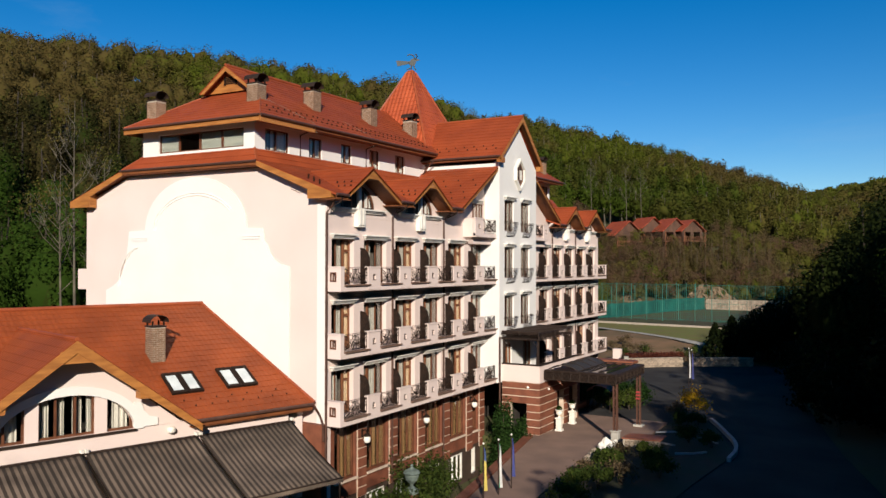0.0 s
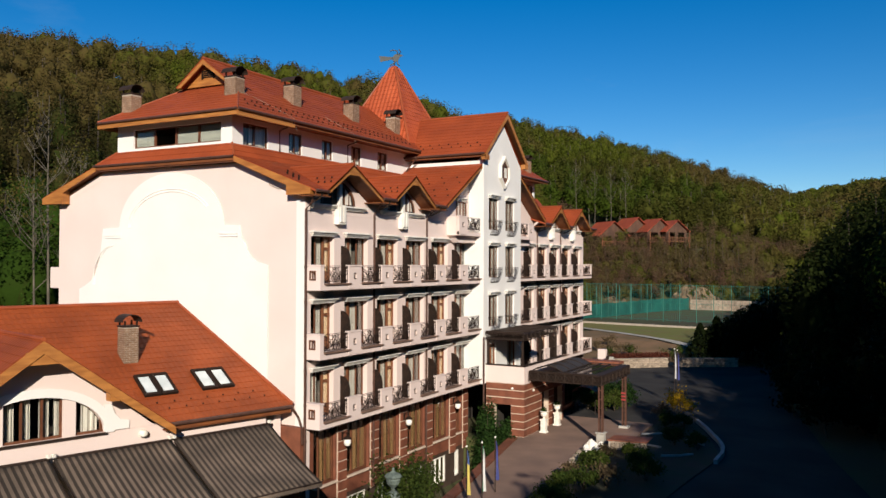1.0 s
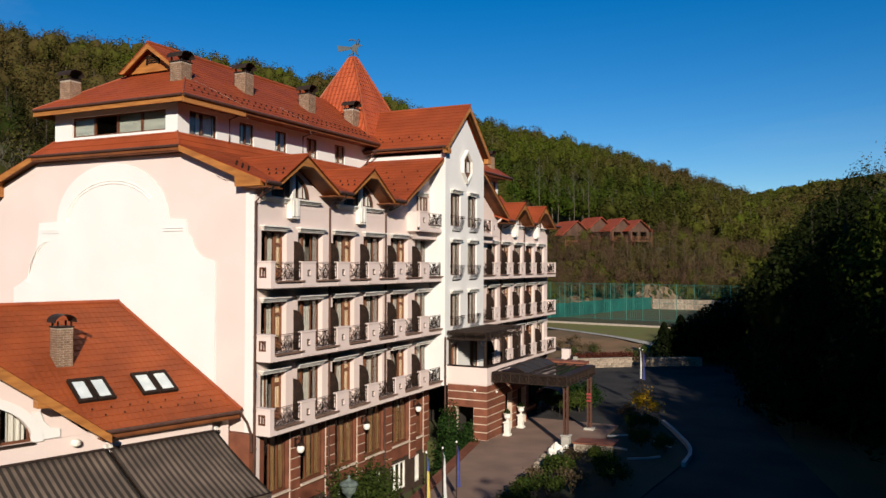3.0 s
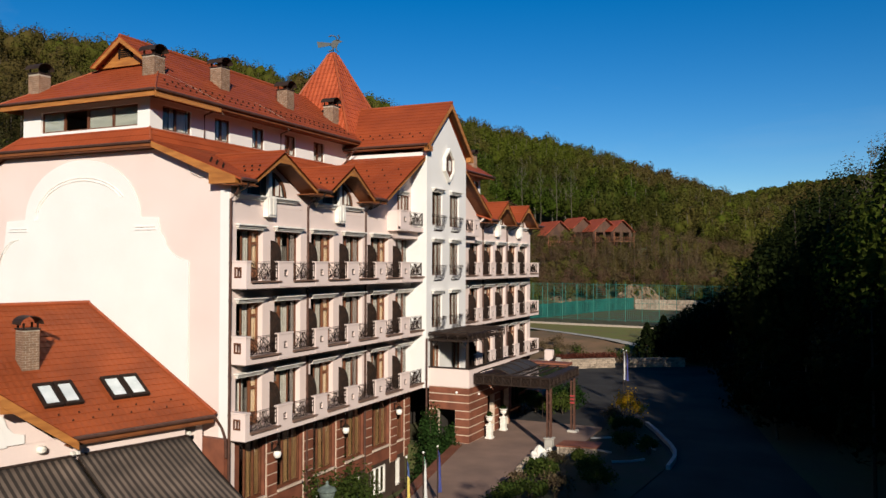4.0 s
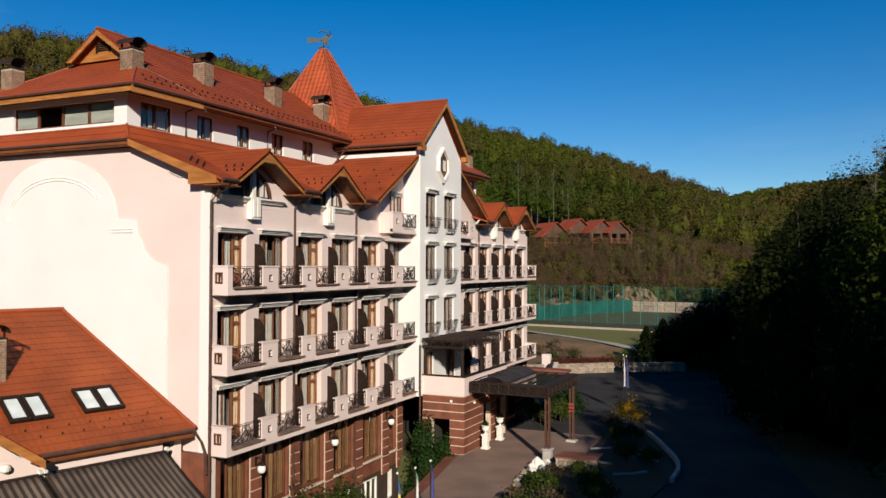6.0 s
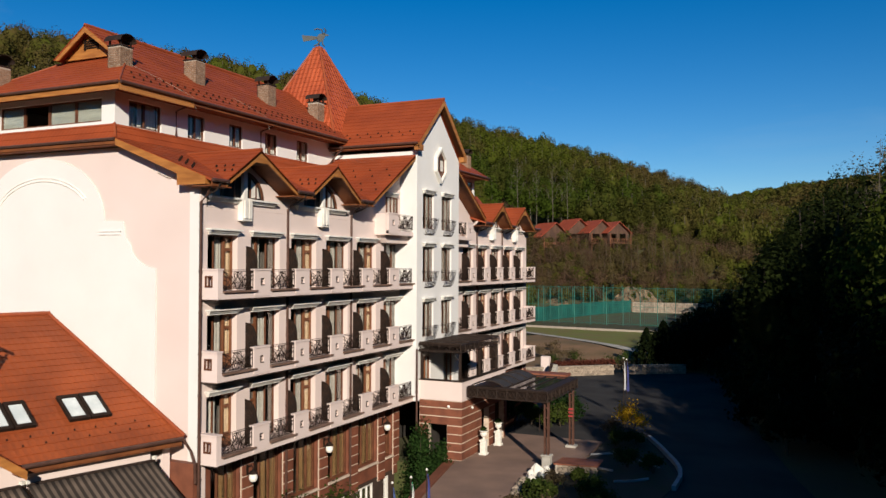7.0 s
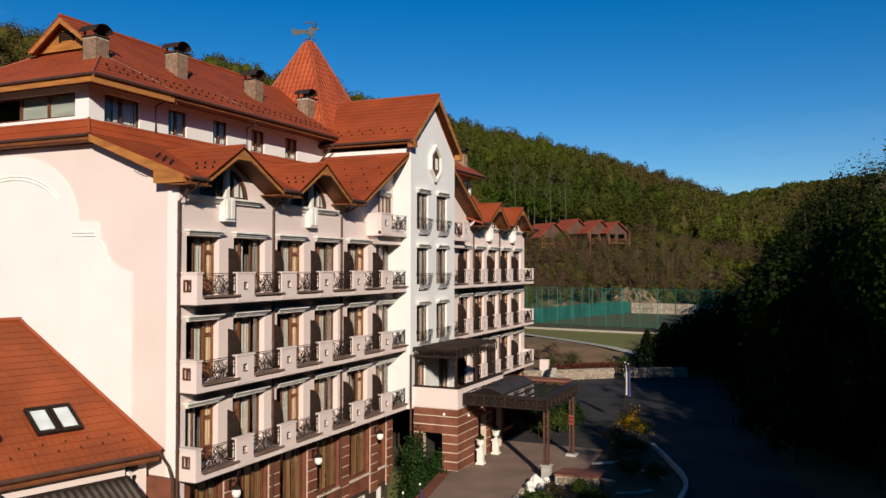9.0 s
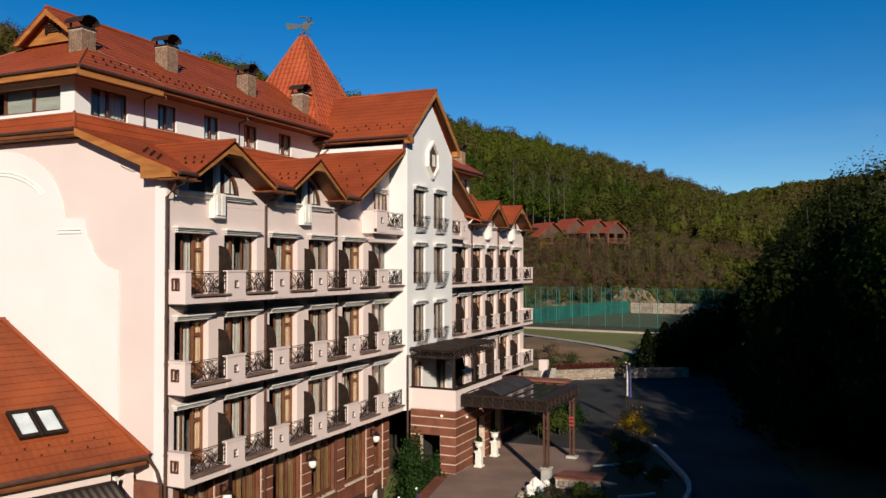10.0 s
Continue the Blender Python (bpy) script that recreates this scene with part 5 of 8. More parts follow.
for k in range(3):
    xa = CX0 + VW + 0.1 + (CX1 - 0.55 - CX0 - VW - 0.1) * k / 3
    xb = CX0 + VW + 0.1 + (CX1 - 0.55 - CX0 - VW - 0.1) * (k + 1) / 3
    g = bmesh.new()
    box(g, xa + 0.03, xb - 0.03, CY0 + 0.42, CY1 - 0.2, CZ1 - 0.01, CZ1 + 0.01)
    part("roof_glass", g, CANOPYGLASS, canopy)
    g = bmesh.new()
    box(g, xa - 0.03, xa + 0.03, CY0 + 0.42, CY1 - 0.2, CZ1 - 0.01, CZ1 + 0.05)
    part("glazing_bar", g, STEEL, canopy)
g = bmesh.new()
box(g, CX0, CX1 - 0.03, CY0 + 0.02, CY0 + 0.4, CZ1 - 0.02, CZ1 + 0.03)
box(g, CX1 - 0.5, CX1, CY0 + 0.402, CY1, CZ1 - 0.02, CZ1 + 0.03)
part("gutter", g, STEEL, canopy)
POSTSTEEL = material("red_brown_steel", (0.105, 0.050, 0.034), (0.07, 0.033, 0.022), 4, 50, 0.6, 0.1, spec=0.2)
for px, py, stone in ((7.9, 16.75, True), (7.75, 21.9, False)):
    g = bmesh.new()
    for dx in (-0.09, 0.09):
        for dy in (-0.09, 0.09):
            box(g, px + dx - 0.035, px + dx + 0.035, py + dy - 0.035, py + dy + 0.035, 0.86 if stone else Z0, CZ0)
    z = 1.2
    while z < CZ0:
        box(g, px - 0.12, px + 0.12, py - 0.12, py + 0.12, z, z + 0.05)
        z += 0.5
    part("post", g, POSTSTEEL, canopy)
    g = bmesh.new()
    if stone:
        box(g, px - 0.22, px + 0.22, py - 0.22, py + 0.22, Z0 - 0.3, 0.78, 0.03)
        box(g, px - 0.27, px + 0.27, py - 0.27, py + 0.27, 0.782, 0.86, 0.02)
    else:
        box(g, px - 0.3, px + 0.3, py - 0.3, py + 0.3, Z0 - 0.1, Z0 + 0.12, 0.03)
    part("plinth", g, CONCRETE, canopy)
REDM = material("red_paint", (0.36, 0.05, 0.045), (0.26, 0.03, 0.03), 3, 20, 0.5, 0.0)
for k in range(3):
    g = bmesh.new()
    box(g, 7.61, 7.89, 21.74, 21.76, 1.9 + k * 0.2, 2.0 + k * 0.2)
    part("warning_stripe", g, REDM, canopy)
g = bmesh.new()
box(g, X1 + 0.2, CX1 - 0.7, 22.3, 23.4, 4.0, 4.17, 0.02)
tagged(part("porch_roof", g, BROWN, hotel), label="flat brown sheet roof")

# --- stone urns with clipped plants ---
def urn(x, y):
    u = thing("urn_planter", "white cast-stone urn on a pedestal with a clipped plant", "planter", "urns at the entrance", at=(x, y, Z0))
    g = bmesh.new()
    box(g, -0.26, 0.26, -0.26, 0.26, 0, 0.12, 0.02)
    box(g, -0.19, 0.19, -0.19, 0.19, 0.12, 0.86, 0.02)
    box(g, -0.24, 0.24, -0.24, 0.24, 0.86, 0.96, 0.02)
    part("pedestal", g, URNM, u)
    g = bmesh.new()
    lathe(g, [(0.16, 0.962), (0.07, 1.04), (0.07, 1.12), (0.2, 1.22), (0.24, 1.36), (0.2, 1.42), (0.29, 1.50), (0.29, 1.54), (0.22, 1.54)], 16)
    part("bowl", g, URNM, u)
    part("plant", leaf_ball(random.Random(int(y * 10)), 0.22, 0.2, 260, 0.05, (0, 0, 1.62)), SHRUBLEAF, u)
    u.scale = (0.84, 0.84, 0.84)
    return u


def leaf_ball(r, rad, hgt, n, leaf, at):
    g = bmesh.new()
    for _ in range(n):
        d = Vector((r.gauss(0, 1), r.gauss(0, 1), r.gauss(0, 1))).normalized()
        p = Vector(at) + Vector((d.x * rad, d.y * rad, d.z * hgt)) * r.uniform(0.65, 1.05)
        a = Vector((r.gauss(0, 1), r.gauss(0, 1), r.gauss(0, 1))).normalized() * leaf
        b = a.cross(d).normalized() * leaf * 0.6
        g.faces.new([g.verts.new(p + a), g.verts.new(p + b), g.verts.new(p - a), g.verts.new(p - b)])
    return g


urn(3.95, 18.0)
urn(3.85, 20.5)

# --- the annex with its cross gable, turned a little from the hotel ---
AN = radians(16)
UX, VX = Vector((-math.sin(AN), -math.cos(AN), 0)), Vector((math.cos(AN), -math.sin(AN), 0))
AO = Vector((0.0, -0.6, 0))


def L(u, v, z):
    return AO + UX * u + VX * v + Vector((0, 0, z))


annex = thing("annex_building", "low cream annex with red tiled roof and arched gable window", "building")
EV, EZA, RV, RZA = -0.42, 4.27, -7.15, 8.47
SL = (RZA - EZA) / (EV - RV)
roofz = lambda v: EZA + (EV - v) * SL
# right edge of the roof runs along the hotel's end wall
edge = lambda v: (-0.35 - AO.y - VX.y * v) / UX.y
GC, GW = 10.38, 4.72     # middle and half-width of the cross gable
GR = 7.77               # its ridge height
GB = EV - (GR - EZA) / SL   # where its ridge meets the slope
# slope beside the hotel
tiled("annex_roof", [L(edge(EV), EV, EZA), L(GC - GW, EV, EZA), L(GC, GB, GR), L(GC, RV, RZA), L(edge(RV), RV, RZA)], annex, mat=ANNEXTILE)
tiled("annex_roof", [L(GC + GW, EV, EZA), L(26, EV, EZA), L(26, RV, RZA), L(GC, RV, RZA), L(GC, GB, GR)], annex, mat=ANNEXTILE)
tiled("annex_roof", [L(edge(-13.2), -13.2, EZA), L(edge(RV), RV, RZA), L(26, RV, RZA), L(26, -13.2, EZA)], annex)
ridge_cap(annex, L(edge(RV) - 0.05, RV, RZA + 0.04), L(26, RV, RZA + 0.04))
ridge_cap(annex, L(edge(RV), RV, RZA + 0.03), L(edge(EV), EV, EZA + 0.03), 0.07)
OV = 0.2
for s in (-1, 1):
    tiled("gable_roof", [L(GC, OV, GR), L(GC, GB, GR), L(GC + s * GW, EV, EZA), L(GC + s * (GW + 0.0), OV, EZA)], annex, mat=ANNEXTILE)
    g = bmesh.new()
    a, b = L(GC, OV, GR - 0.03), L(GC + s * (GW + 0.05), OV, EZA - 0.06)
    prism(g, [a, b, b + Vector((0, 0, -0.28)), a + Vector((0, 0, -0.42))], VX * 0.06)
    m0 = a.lerp(b, 0.48)
    prism(g, [m0 + Vector((0, 0, -0.1)), m0 + UX * s * 0.38 + Vector((0, 0, -0.35)), m0 + UX * s * 0.38 + Vector((0, 0, -0.62)), m0 + Vector((0, 0, -0.6))], VX * -0.4)
    part("bargeboard", g, WOOD, annex)
    g = bmesh.new()
    prism(g, [L(GC, OV, GR - 0.16), L(GC + s * GW, OV, EZA - 0.16), L(GC + s * GW, -0.78, EZA - 0.16), L(GC, -0.78, GR - 0.16)], (0, 0, -0.05))
    part("soffit", g, SOFFIT, annex)
ridge_cap(annex, L(GC, OV, GR + 0.03), L(GC, GB, GR + 0.03), 0.08)
g = bmesh.new()
prism(g, [L(GC - 0.55, OV + 0.01, GR - 0.38), L(GC + 0.55, OV + 0.01, GR - 0.38), L(GC + 0.7, OV + 0.01, GR - 0.82), L(GC - 0.7, OV + 0.01, GR - 0.82)], VX * -0.05)
part("gable_panel", g, WOOD, annex)
# front wall: plain below, gabled above, arched opening
WV = -0.75
g = bmesh.new()
walled(g, lambda u, v, d: L(u, WV - d, v), 1.0, 25.5, -2.5, 4.2, 0.3, [])
part("annex_wall", g, PINK, annex)
AR, AC, AZ = 2.45, 10.34, 4.19       # arch: radius, middle, springing
g = bmesh.new()
na = 20
for k in range(na):
    a0, a1 = math.pi * k / na, math.pi * (k + 1) / na
    p0, p1 = (AC + AR * math.cos(a0), AZ + 1.52 * math.sin(a0)), (AC + AR * math.cos(a1), AZ + 1.52 * math.sin(a1))
    top = lambda u: GR - 0.25 - abs(u - GC) * (GR - EZA) / GW
    for_u = ((p0[0], top(p0[0])), (p1[0], top(p1[0])))
    prism(g, [L(p0[0], WV, p0[1]), L(p1[0], WV, p1[1]), L(for_u[1][0], WV, for_u[1][1]), L(for_u[0][0], WV, for_u[0][1])], VX * -0.3)
for s in (-1, 1):
    u0, u1 = AC + s * AR, GC + s * (GW - 0.3)
    prism(g, [L(u0, WV, AZ), L(u1, WV, AZ), L(u0, WV, GR - 0.25 - abs(u0 - GC) * (GR - EZA) / GW)], VX * -0.3)
part("gable_wall", g, PINK, annex)
g = bmesh.new()
for k in range(na):
    a0, a1 = math.pi * k / na, math.pi * (k + 1) / na
    q = lambda a, r, h: L(AC + r * math.cos(a), WV + 0.002, AZ + h * math.sin(a))
    prism(g, [q(a0, AR, 1.52), q(a1, AR, 1.52), q(a1, AR + 0.34, 1.83), q(a0, AR + 0.34, 1.83)], VX * 0.07)
for s in (-1, 1):
    u0 = AC + s * (AR - 0.05)
    sweep = [L(u0, WV + 0.002, AZ + 0.05), L(u0 + s * 0.95, WV + 0.002, AZ + 0.05), L(u0 + s * 0.95, WV + 0.002, AZ + 0.34), L(u0 + s * 0.62, WV + 0.002, AZ + 0.42), L(u0 + s * 0.4, WV + 0.002, AZ + 0.66), L(u0 + s * 0.28, WV + 0.002, AZ + 1.0), L(u0 + s * 0.02, WV + 0.002, AZ + 1.0)]
    prism(g, sweep, VX * 0.06)
part("arch_moulding", g, WHITE, annex, "white scrolled arch moulding")
g = bmesh.new()
prism(g, [L(AC - AR - 0.05, WV + 0.002, AZ - 0.06), L(AC + AR + 0.05, WV + 0.002, AZ - 0.06), L(AC + AR + 0.05, WV + 0.002, AZ + 0.01), L(AC - AR - 0.05, WV + 0.002, AZ + 0.01)], VX * 0.11)
part("window_sill", g, STEEL, annex)
for u0, u1 in ((AC - 1.42, AC - 0.98), (AC + 0.98, AC + 1.42)):
    g = bmesh.new()
    top2 = lambda u: AZ + 1.52 * math.sqrt(max(0.0, 1 - ((u - AC) / AR) ** 2))
    prism(g, [L(u0, WV - 0.02, AZ), L(u1, WV - 0.02, AZ), L(u1, WV - 0.02, top2(u1)), L(u0, WV - 0.02, top2(u0))], VX * -0.28)
    part("pier", g, PINK, annex)
bars = []
g = bmesh.new()
for u in (AC - 0.98, AC - 0.34, AC + 0.34, AC + 0.98 - 0.08, AC - AR + 0.05, AC + AR - 0.4, AC - 1.5, AC + 1.42):
    bars.append((u, u + 0.08))
prism(g, [L(AC - AR, WV - 0.12, AZ), L(AC + AR, WV - 0.12, AZ), L(AC + AR, WV - 0.12, AZ + 0.1), L(AC - AR, WV - 0.12, AZ + 0.1)], VX * -0.08)
w = part("arched_window", g, FRAME, annex)
for ua, ub in bars:
    g = bmesh.new()
    prism(g, [L(ua, WV - 0.12, AZ + 0.1), L(ub, WV - 0.12, AZ + 0.1), L(ub, WV - 0.12, max(top2(ub), AZ + 0.12)), L(ua, WV - 0.12, max(top2(ua), AZ + 0.12))], VX * -0.08)
    part("mullion", g, FRAME, w)
g = bmesh.new()
prism(g, [L(AC + AR * math.cos(a), WV - 0.16, AZ + 1.52 * math.sin(a)) for a in np.linspace(0, math.pi, 21)], VX * -0.01)
part("pane", g, GLASS, w).visible_shadow = False
for u0, u1 in ((AC - 0.6, AC - 0.25), (AC + 0.02, AC + 0.32), (AC + 0.55, AC + 0.9), (AC - 0.95, AC - 0.75), (AC - 2.3, AC - 1.7), (AC + 1.6, AC + 2.2)):
    g = bmesh.new()
    n = 10
    lo = [g.verts.new(L(u0 + (u1 - u0) * i / n, WV - 0.34 - 0.04 * math.sin(i * 1.8), AZ)) for i in range(n + 1)]
    hi = [g.verts.new(v.co + Vector((0, 0, top2(u0 + (u1 - u0) * i / n) - AZ - 0.02))) for i, v in enumerate(lo)]
    for i in range(n):
        g.faces.new((lo[i], lo[i + 1], hi[i + 1], hi[i]))
    part("curtain", g, CURTAIN, w, "pale grey curtain")
g = bmesh.new()
prism(g, [L(1, -3.5, 3.0), L(25, -3.5, 3.0), L(25, -3.5, 4.1), L(GC, -3.5, 6.0), L(1, -3.5, 4.1)], VX * -0.1)
prism(g, [L(1, WV - 0.31, 3.9), L(25, WV - 0.31, 3.9), L(25, -3.4, 3.9), L(1, -3.4, 3.9)], (0, 0, -0.1))
part("inner_wall", g, ROOMSHADE, annex)
g = bmesh.new()
prism(g, [L(edge(WV) + 0.1, WV - 0.31, -2.5), L(edge(-12.8) + 0.1, -12.8, -2.5), L(edge(-12.8) + 0.1, -12.8, 4.0), L(edge(RV) + 0.1, RV, 8.2), L(edge(WV) + 0.1, WV - 0.31, 4.1)], UX * 0.3)
part("annex_wall", g, PINK, annex)
g = bmesh.new()
tube(g, [L(edge(EV) + 0.1, EV + 0.08, EZA - 0.06), L(GC - GW - 0.1, EV + 0.08, EZA - 0.06)], 0.075, 8)
part("gutter", g, PIPE, annex)
g = bmesh.new()
prism(g, [L(edge(EV) + 0.1, EV + 0.0, EZA - 0.08), L(GC - GW, EV + 0.0, EZA - 0.08), L(GC - GW, EV, EZA - 0.30), L(edge(EV) + 0.1, EV, EZA - 0.30)], VX * -0.05)
prism(g, [L(edge(EV) + 0.1, EV, EZA - 0.28), L(GC - GW, EV, EZA - 0.28), L(GC - GW, WV, EZA - 0.28), L(edge(EV) + 0.1, WV, EZA - 0.28)], (0, 0, -0.04))
part("fascia", g, SOFFIT, annex)
g = bmesh.new()
tube(g, [L(edge(EV) + 0.1, EV + 0.08, EZA - 0.1), L(edge(EV) - 0.2, EV + 0.1, EZA - 0.55), Vector((0.12, -0.35, 3.3)), Vector((0.12, -0.3, 2.6))], 0.055, 8)
part("drainpipe", g, PIPE, annex)
g = bmesh.new()
lathe(g, [(0.10, 0), (0.16, 0.05), (0.17, 0.16), (0.1, 0.24)], 12, L(6.47, WV + 0.12, 3.84))
part("bulkhead_lamp", g, URNM, annex, "round white bulkhead lamp")
chimney(annex, *L(5.62, -3.9, 0).xy, 5.9, 7.74, 0.62, 0.62, -16, "chimney")


# roof windows
def skylight(u0, u1):
    s = new("skylight")
    s.empty_display_size = 0.1
    s.parent = annex
    tagged(s, label="pair of pale blinded roof windows")
    n = (VX * SL + Vector((0, 0, 1))).normalized()
    P = lambda u, v, h: L(u, v, roofz(v)) + n * h
    v0, v1 = -2.84, -1.74
    um = (u0 + u1) / 2
    for a, b in ((u0, um - 0.02), (um + 0.02, u1)):
        g = bmesh.new()
        for (ua, va, ub, vb) in ((a, v0, b, v0 + 0.12), (a, v1 - 0.12, b, v1), (a, v0 + 0.12, a + 0.1, v1 - 0.12), (b - 0.1, v0 + 0.12, b, v1 - 0.12)):
            prism(g, [P(ua, va, 0.02), P(ub, va, 0.02), P(ub, vb, 0.02), P(ua, vb, 0.02)], n * 0.12)
        part("frame", g, IRON, s)
        g = bmesh.new()
        prism(g, [P(a + 0.1, v0 + 0.12, 0.06), P(b - 0.1, v0 + 0.12, 0.06), P(b - 0.1, v1 - 0.12, 0.06), P(a + 0.1, v1 - 0.12, 0.06)], n * 0.03)
        part("pane", g, SKYGLASS, s)


skylight(4.52, 5.90)
skylight(1.95, 3.42)
# snow stops: small hooks on the slopes
def hook_mesh():
    g = bmesh.new()
    prism(g, [(-0.04, 0, 0), (0.04, 0, 0), (0.03, 0.02, 0.09), (-0.03, 0.02, 0.09)], (0, -0.02, 0))
    tube(g, [(0, 0, 0.06), (0, -0.08, 0.02)], 0.012, 4)
    return mesh_of(g, IRON, "snow_stop")


HOOK = hook_mesh()
for k in range(14):
    u, v = 0.9 + k * 0.36, -1.05 - 0.32 * (k % 2)
    put("snow_stop", HOOK, annex, Matrix.Translation(L(u, v, roofz(v) + 0.02)) @ pose(0, 0, 0, 0, 0, 74) @ Matrix.Scale(0.7, 4))
rs = random.Random(14)
for k in range(34):
    for row in range(2):
        y, x = 0.5 + k * 0.44 + 0.2 * row + rs.uniform(-0.06, 0.06), HX0 - 0.5 - 0.42 * row
        put("snow_stop", HOOK, hotel, Matrix.Translation((x, y, main_roof_z(x) + 0.02)) @ pose(0, 0, 0, 0, 0, 90) @ Matrix.Scale(0.95, 4))
for k in range(12):
    x = 0.1 - 0.42 * (k % 3) - 0.25 * (k // 3)
    y = -0.15 + 0.12 * (k % 3) + 0.32 * (k // 3)
    put("snow_stop", HOOK, hotel, Matrix.Translation((x - 0.4, y, skz(x - 0.4) + 0.02)) @ pose(0, 0, 0, 0, 0, 90) @ Matrix.Scale(0.95, 4))
for a_, c_, b_ in TIPS_A:
    for s_, tip_ in ((-1, a_), (1, b_)):
        for k in range(6):
            t_ = 0.70 - 0.16 * (k % 2)
            y = c_ + (tip_ - c_) * t_
            x = EX - 0.25 - 0.30 * k * (1 - 0.6 * t_)
            put("snow_stop", HOOK, hotel, Matrix.Translation((x, y, APEX + (EZ - APEX) * t_ + 0.02)) @ pose(0, 0, 0, 0, 0, 0 if s_ < 0 else 180) @ Matrix.Scale(0.95, 4))
for k in range(16):
    t_ = 0.22 + 0.14 * (k % 2) + 0.30 * (k // 8)
    y, x = HALF_A + (15.7 - HALF_A) * t_, EX - 0.4 - 0.42 * (k % 8) * (1.0 if k < 8 else 1.2)
    if x < skx(EZ + (HTOP - EZ) * t_) + 0.3:
        continue
    put("snow_stop", HOOK, hotel, Matrix.Translation((x, y, EZ + (HTOP - EZ) * t_ + 0.02)) @ Matrix.Scale(0.95, 4))
for k in range(14):
    x = PX - 0.3 - 0.33 * k
    y = PY0 - 0.42 + 0.55 + 0.25 * (k % 2)
    put("snow_stop", HOOK, hotel, Matrix.Translation((x, y, PE + (y - PY0 + 0.42) / (PC - PY0 + 0.42) * (PR - PE) + 0.02)) @ Matrix.Scale(0.95, 4))

# --- striped awnings in front of the annex ---

def awning(u0, u1):
    a = thing("awning", "brown striped fabric awning sloping from the annex wall", "awning", "awnings along the annex")
    lo_v, hi_v, hi_z, lo_z = 3.07, WV + 0.14, 3.56, 1.8
    n = int((u1 - u0) / 0.115)
    g = bmesh.new()
    rows = 8
    P = lambda u, t: L(u, hi_v + (lo_v - hi_v) * t, hi_z + (lo_z - hi_z) * t - 0.10 * math.sin(math.pi * t) * (0.6 + 0.4 * math.sin(u * 2.1)))
    grid = [[g.verts.new(P(u0 + (u1 - u0) * k / n, i / rows)) for k in range(n + 1)] for i in range(rows + 1)]
    for i in range(rows):
        for k in range(n):
            f = g.faces.new((grid[i][k], grid[i][k + 1], grid[i + 1][k + 1], grid[i + 1][k]))
            f.material_index, f.smooth = k % 2, True
    part("fabric", g, (AWNING, AWNING_PALE), a).modifiers.new("thickness", "SOLIDIFY").thickness = 0.006
    g = bmesh.new()
    for k in range(n):
        ua, ub = u0 + (u1 - u0) * k / n, u0 + (u1 - u0) * (k + 1) / n
        um = (ua + ub) / 2
        prism(g, [L(ua, lo_v, lo_z), L(ub, lo_v, lo_z), L(ub, lo_v + 0.01, lo_z - 0.14), L(um, lo_v + 0.01, lo_z - 0.2), L(ua, lo_v + 0.01, lo_z - 0.14)], VX * 0.01)
    part("valance", g, AWNING_PALE, a)
    g = bmesh.new()
    tube(g, [L(u0, hi_v, hi_z), L(u1, hi_v, hi_z)], 0.06, 8)
    part("roller", g, STEEL, a)
    g = bmesh.new()
    tube(g, [L(u0, lo_v, lo_z), L(u1, lo_v, lo_z)], 0.035, 8)
    part("front_bar", g, STEEL, a)
    for u in (u0 + 0.02, u1 - 0.02):
        g = bmesh.new()
        tube(g, [L(u, hi_v, hi_z - 0.1), L(u, lo_v, lo_z - 0.05)], 0.025, 6)
        part("arm", g, IRON, a)
        g = bmesh.new()
        box(g, -0.06, 0.06, -0.06, 0.06, 0, 0.12)
        g.transform(Matrix.Translation(L(u, hi_v, hi_z + 0.04)))
        part("bracket", g, URNM, a)
    for u in (u0 + 0.1, u1 - 0.1):
        g = bmesh.new()
        tube(g, [L(u, lo_v - 0.1, -2.4), L(u, lo_v - 0.1, lo_z)], 0.04, 6)
        part("post", g, IRON, a)
    return a


awning(0.91, 5.27)
awning(5.39, 9.75)
awning(9.87, 14.2)

# recessed glazed vestibule, added to close the dark space under the canopy
ves = thing("added_vestibule", "glazed vestibule added to keep the space under the canopy dark", "entrance")
g = bmesh.new()
walled(g, front(2.5), 22.65, 27.5, Z0, 3.3, 0.25, [(23.0, 25.2, Z0, 2.7), (25.6, 27.2, 0.6, 2.7)])
box(g, 0.1, 2.5, 27.25, 27.5, Z0, 3.3)
part("wall", g, BROWN, ves)
g = bmesh.new()
box(g, 0.1, 2.6, 22.65, 27.6, 3.302, 3.5)
part("flat_roof", g, STEEL, ves)
for a, c in ((23.0, 25.2), (25.6, 27.2)):
    g = bmesh.new()
    sash(g, a, c, Z0 if a < 24 else 0.6, 2.7, 2.34, 2.42, 0.08, ((a + c) / 2,))
    part("door_frame" if a < 24 else "window_frame", g, FRAME, ves)
    g = bmesh.new()
    box(g, 2.37, 2.38, a + 0.08, c - 0.08, Z0 + 0.1, 2.62)
    part("pane", g, GLASS, ves)
g = bmesh.new()
box(g, 0.3, 0.35, 22.7, 27.2, Z0, 3.2)
part("inner_wall", g, ROOMSHADE, ves)

# ---- ground ----
CAMX, CAMY = 21.0, -26.0


def table(x, pts):
    return float(np.interp(x, [p[0] for p in pts], [p[1] for p in pts]))


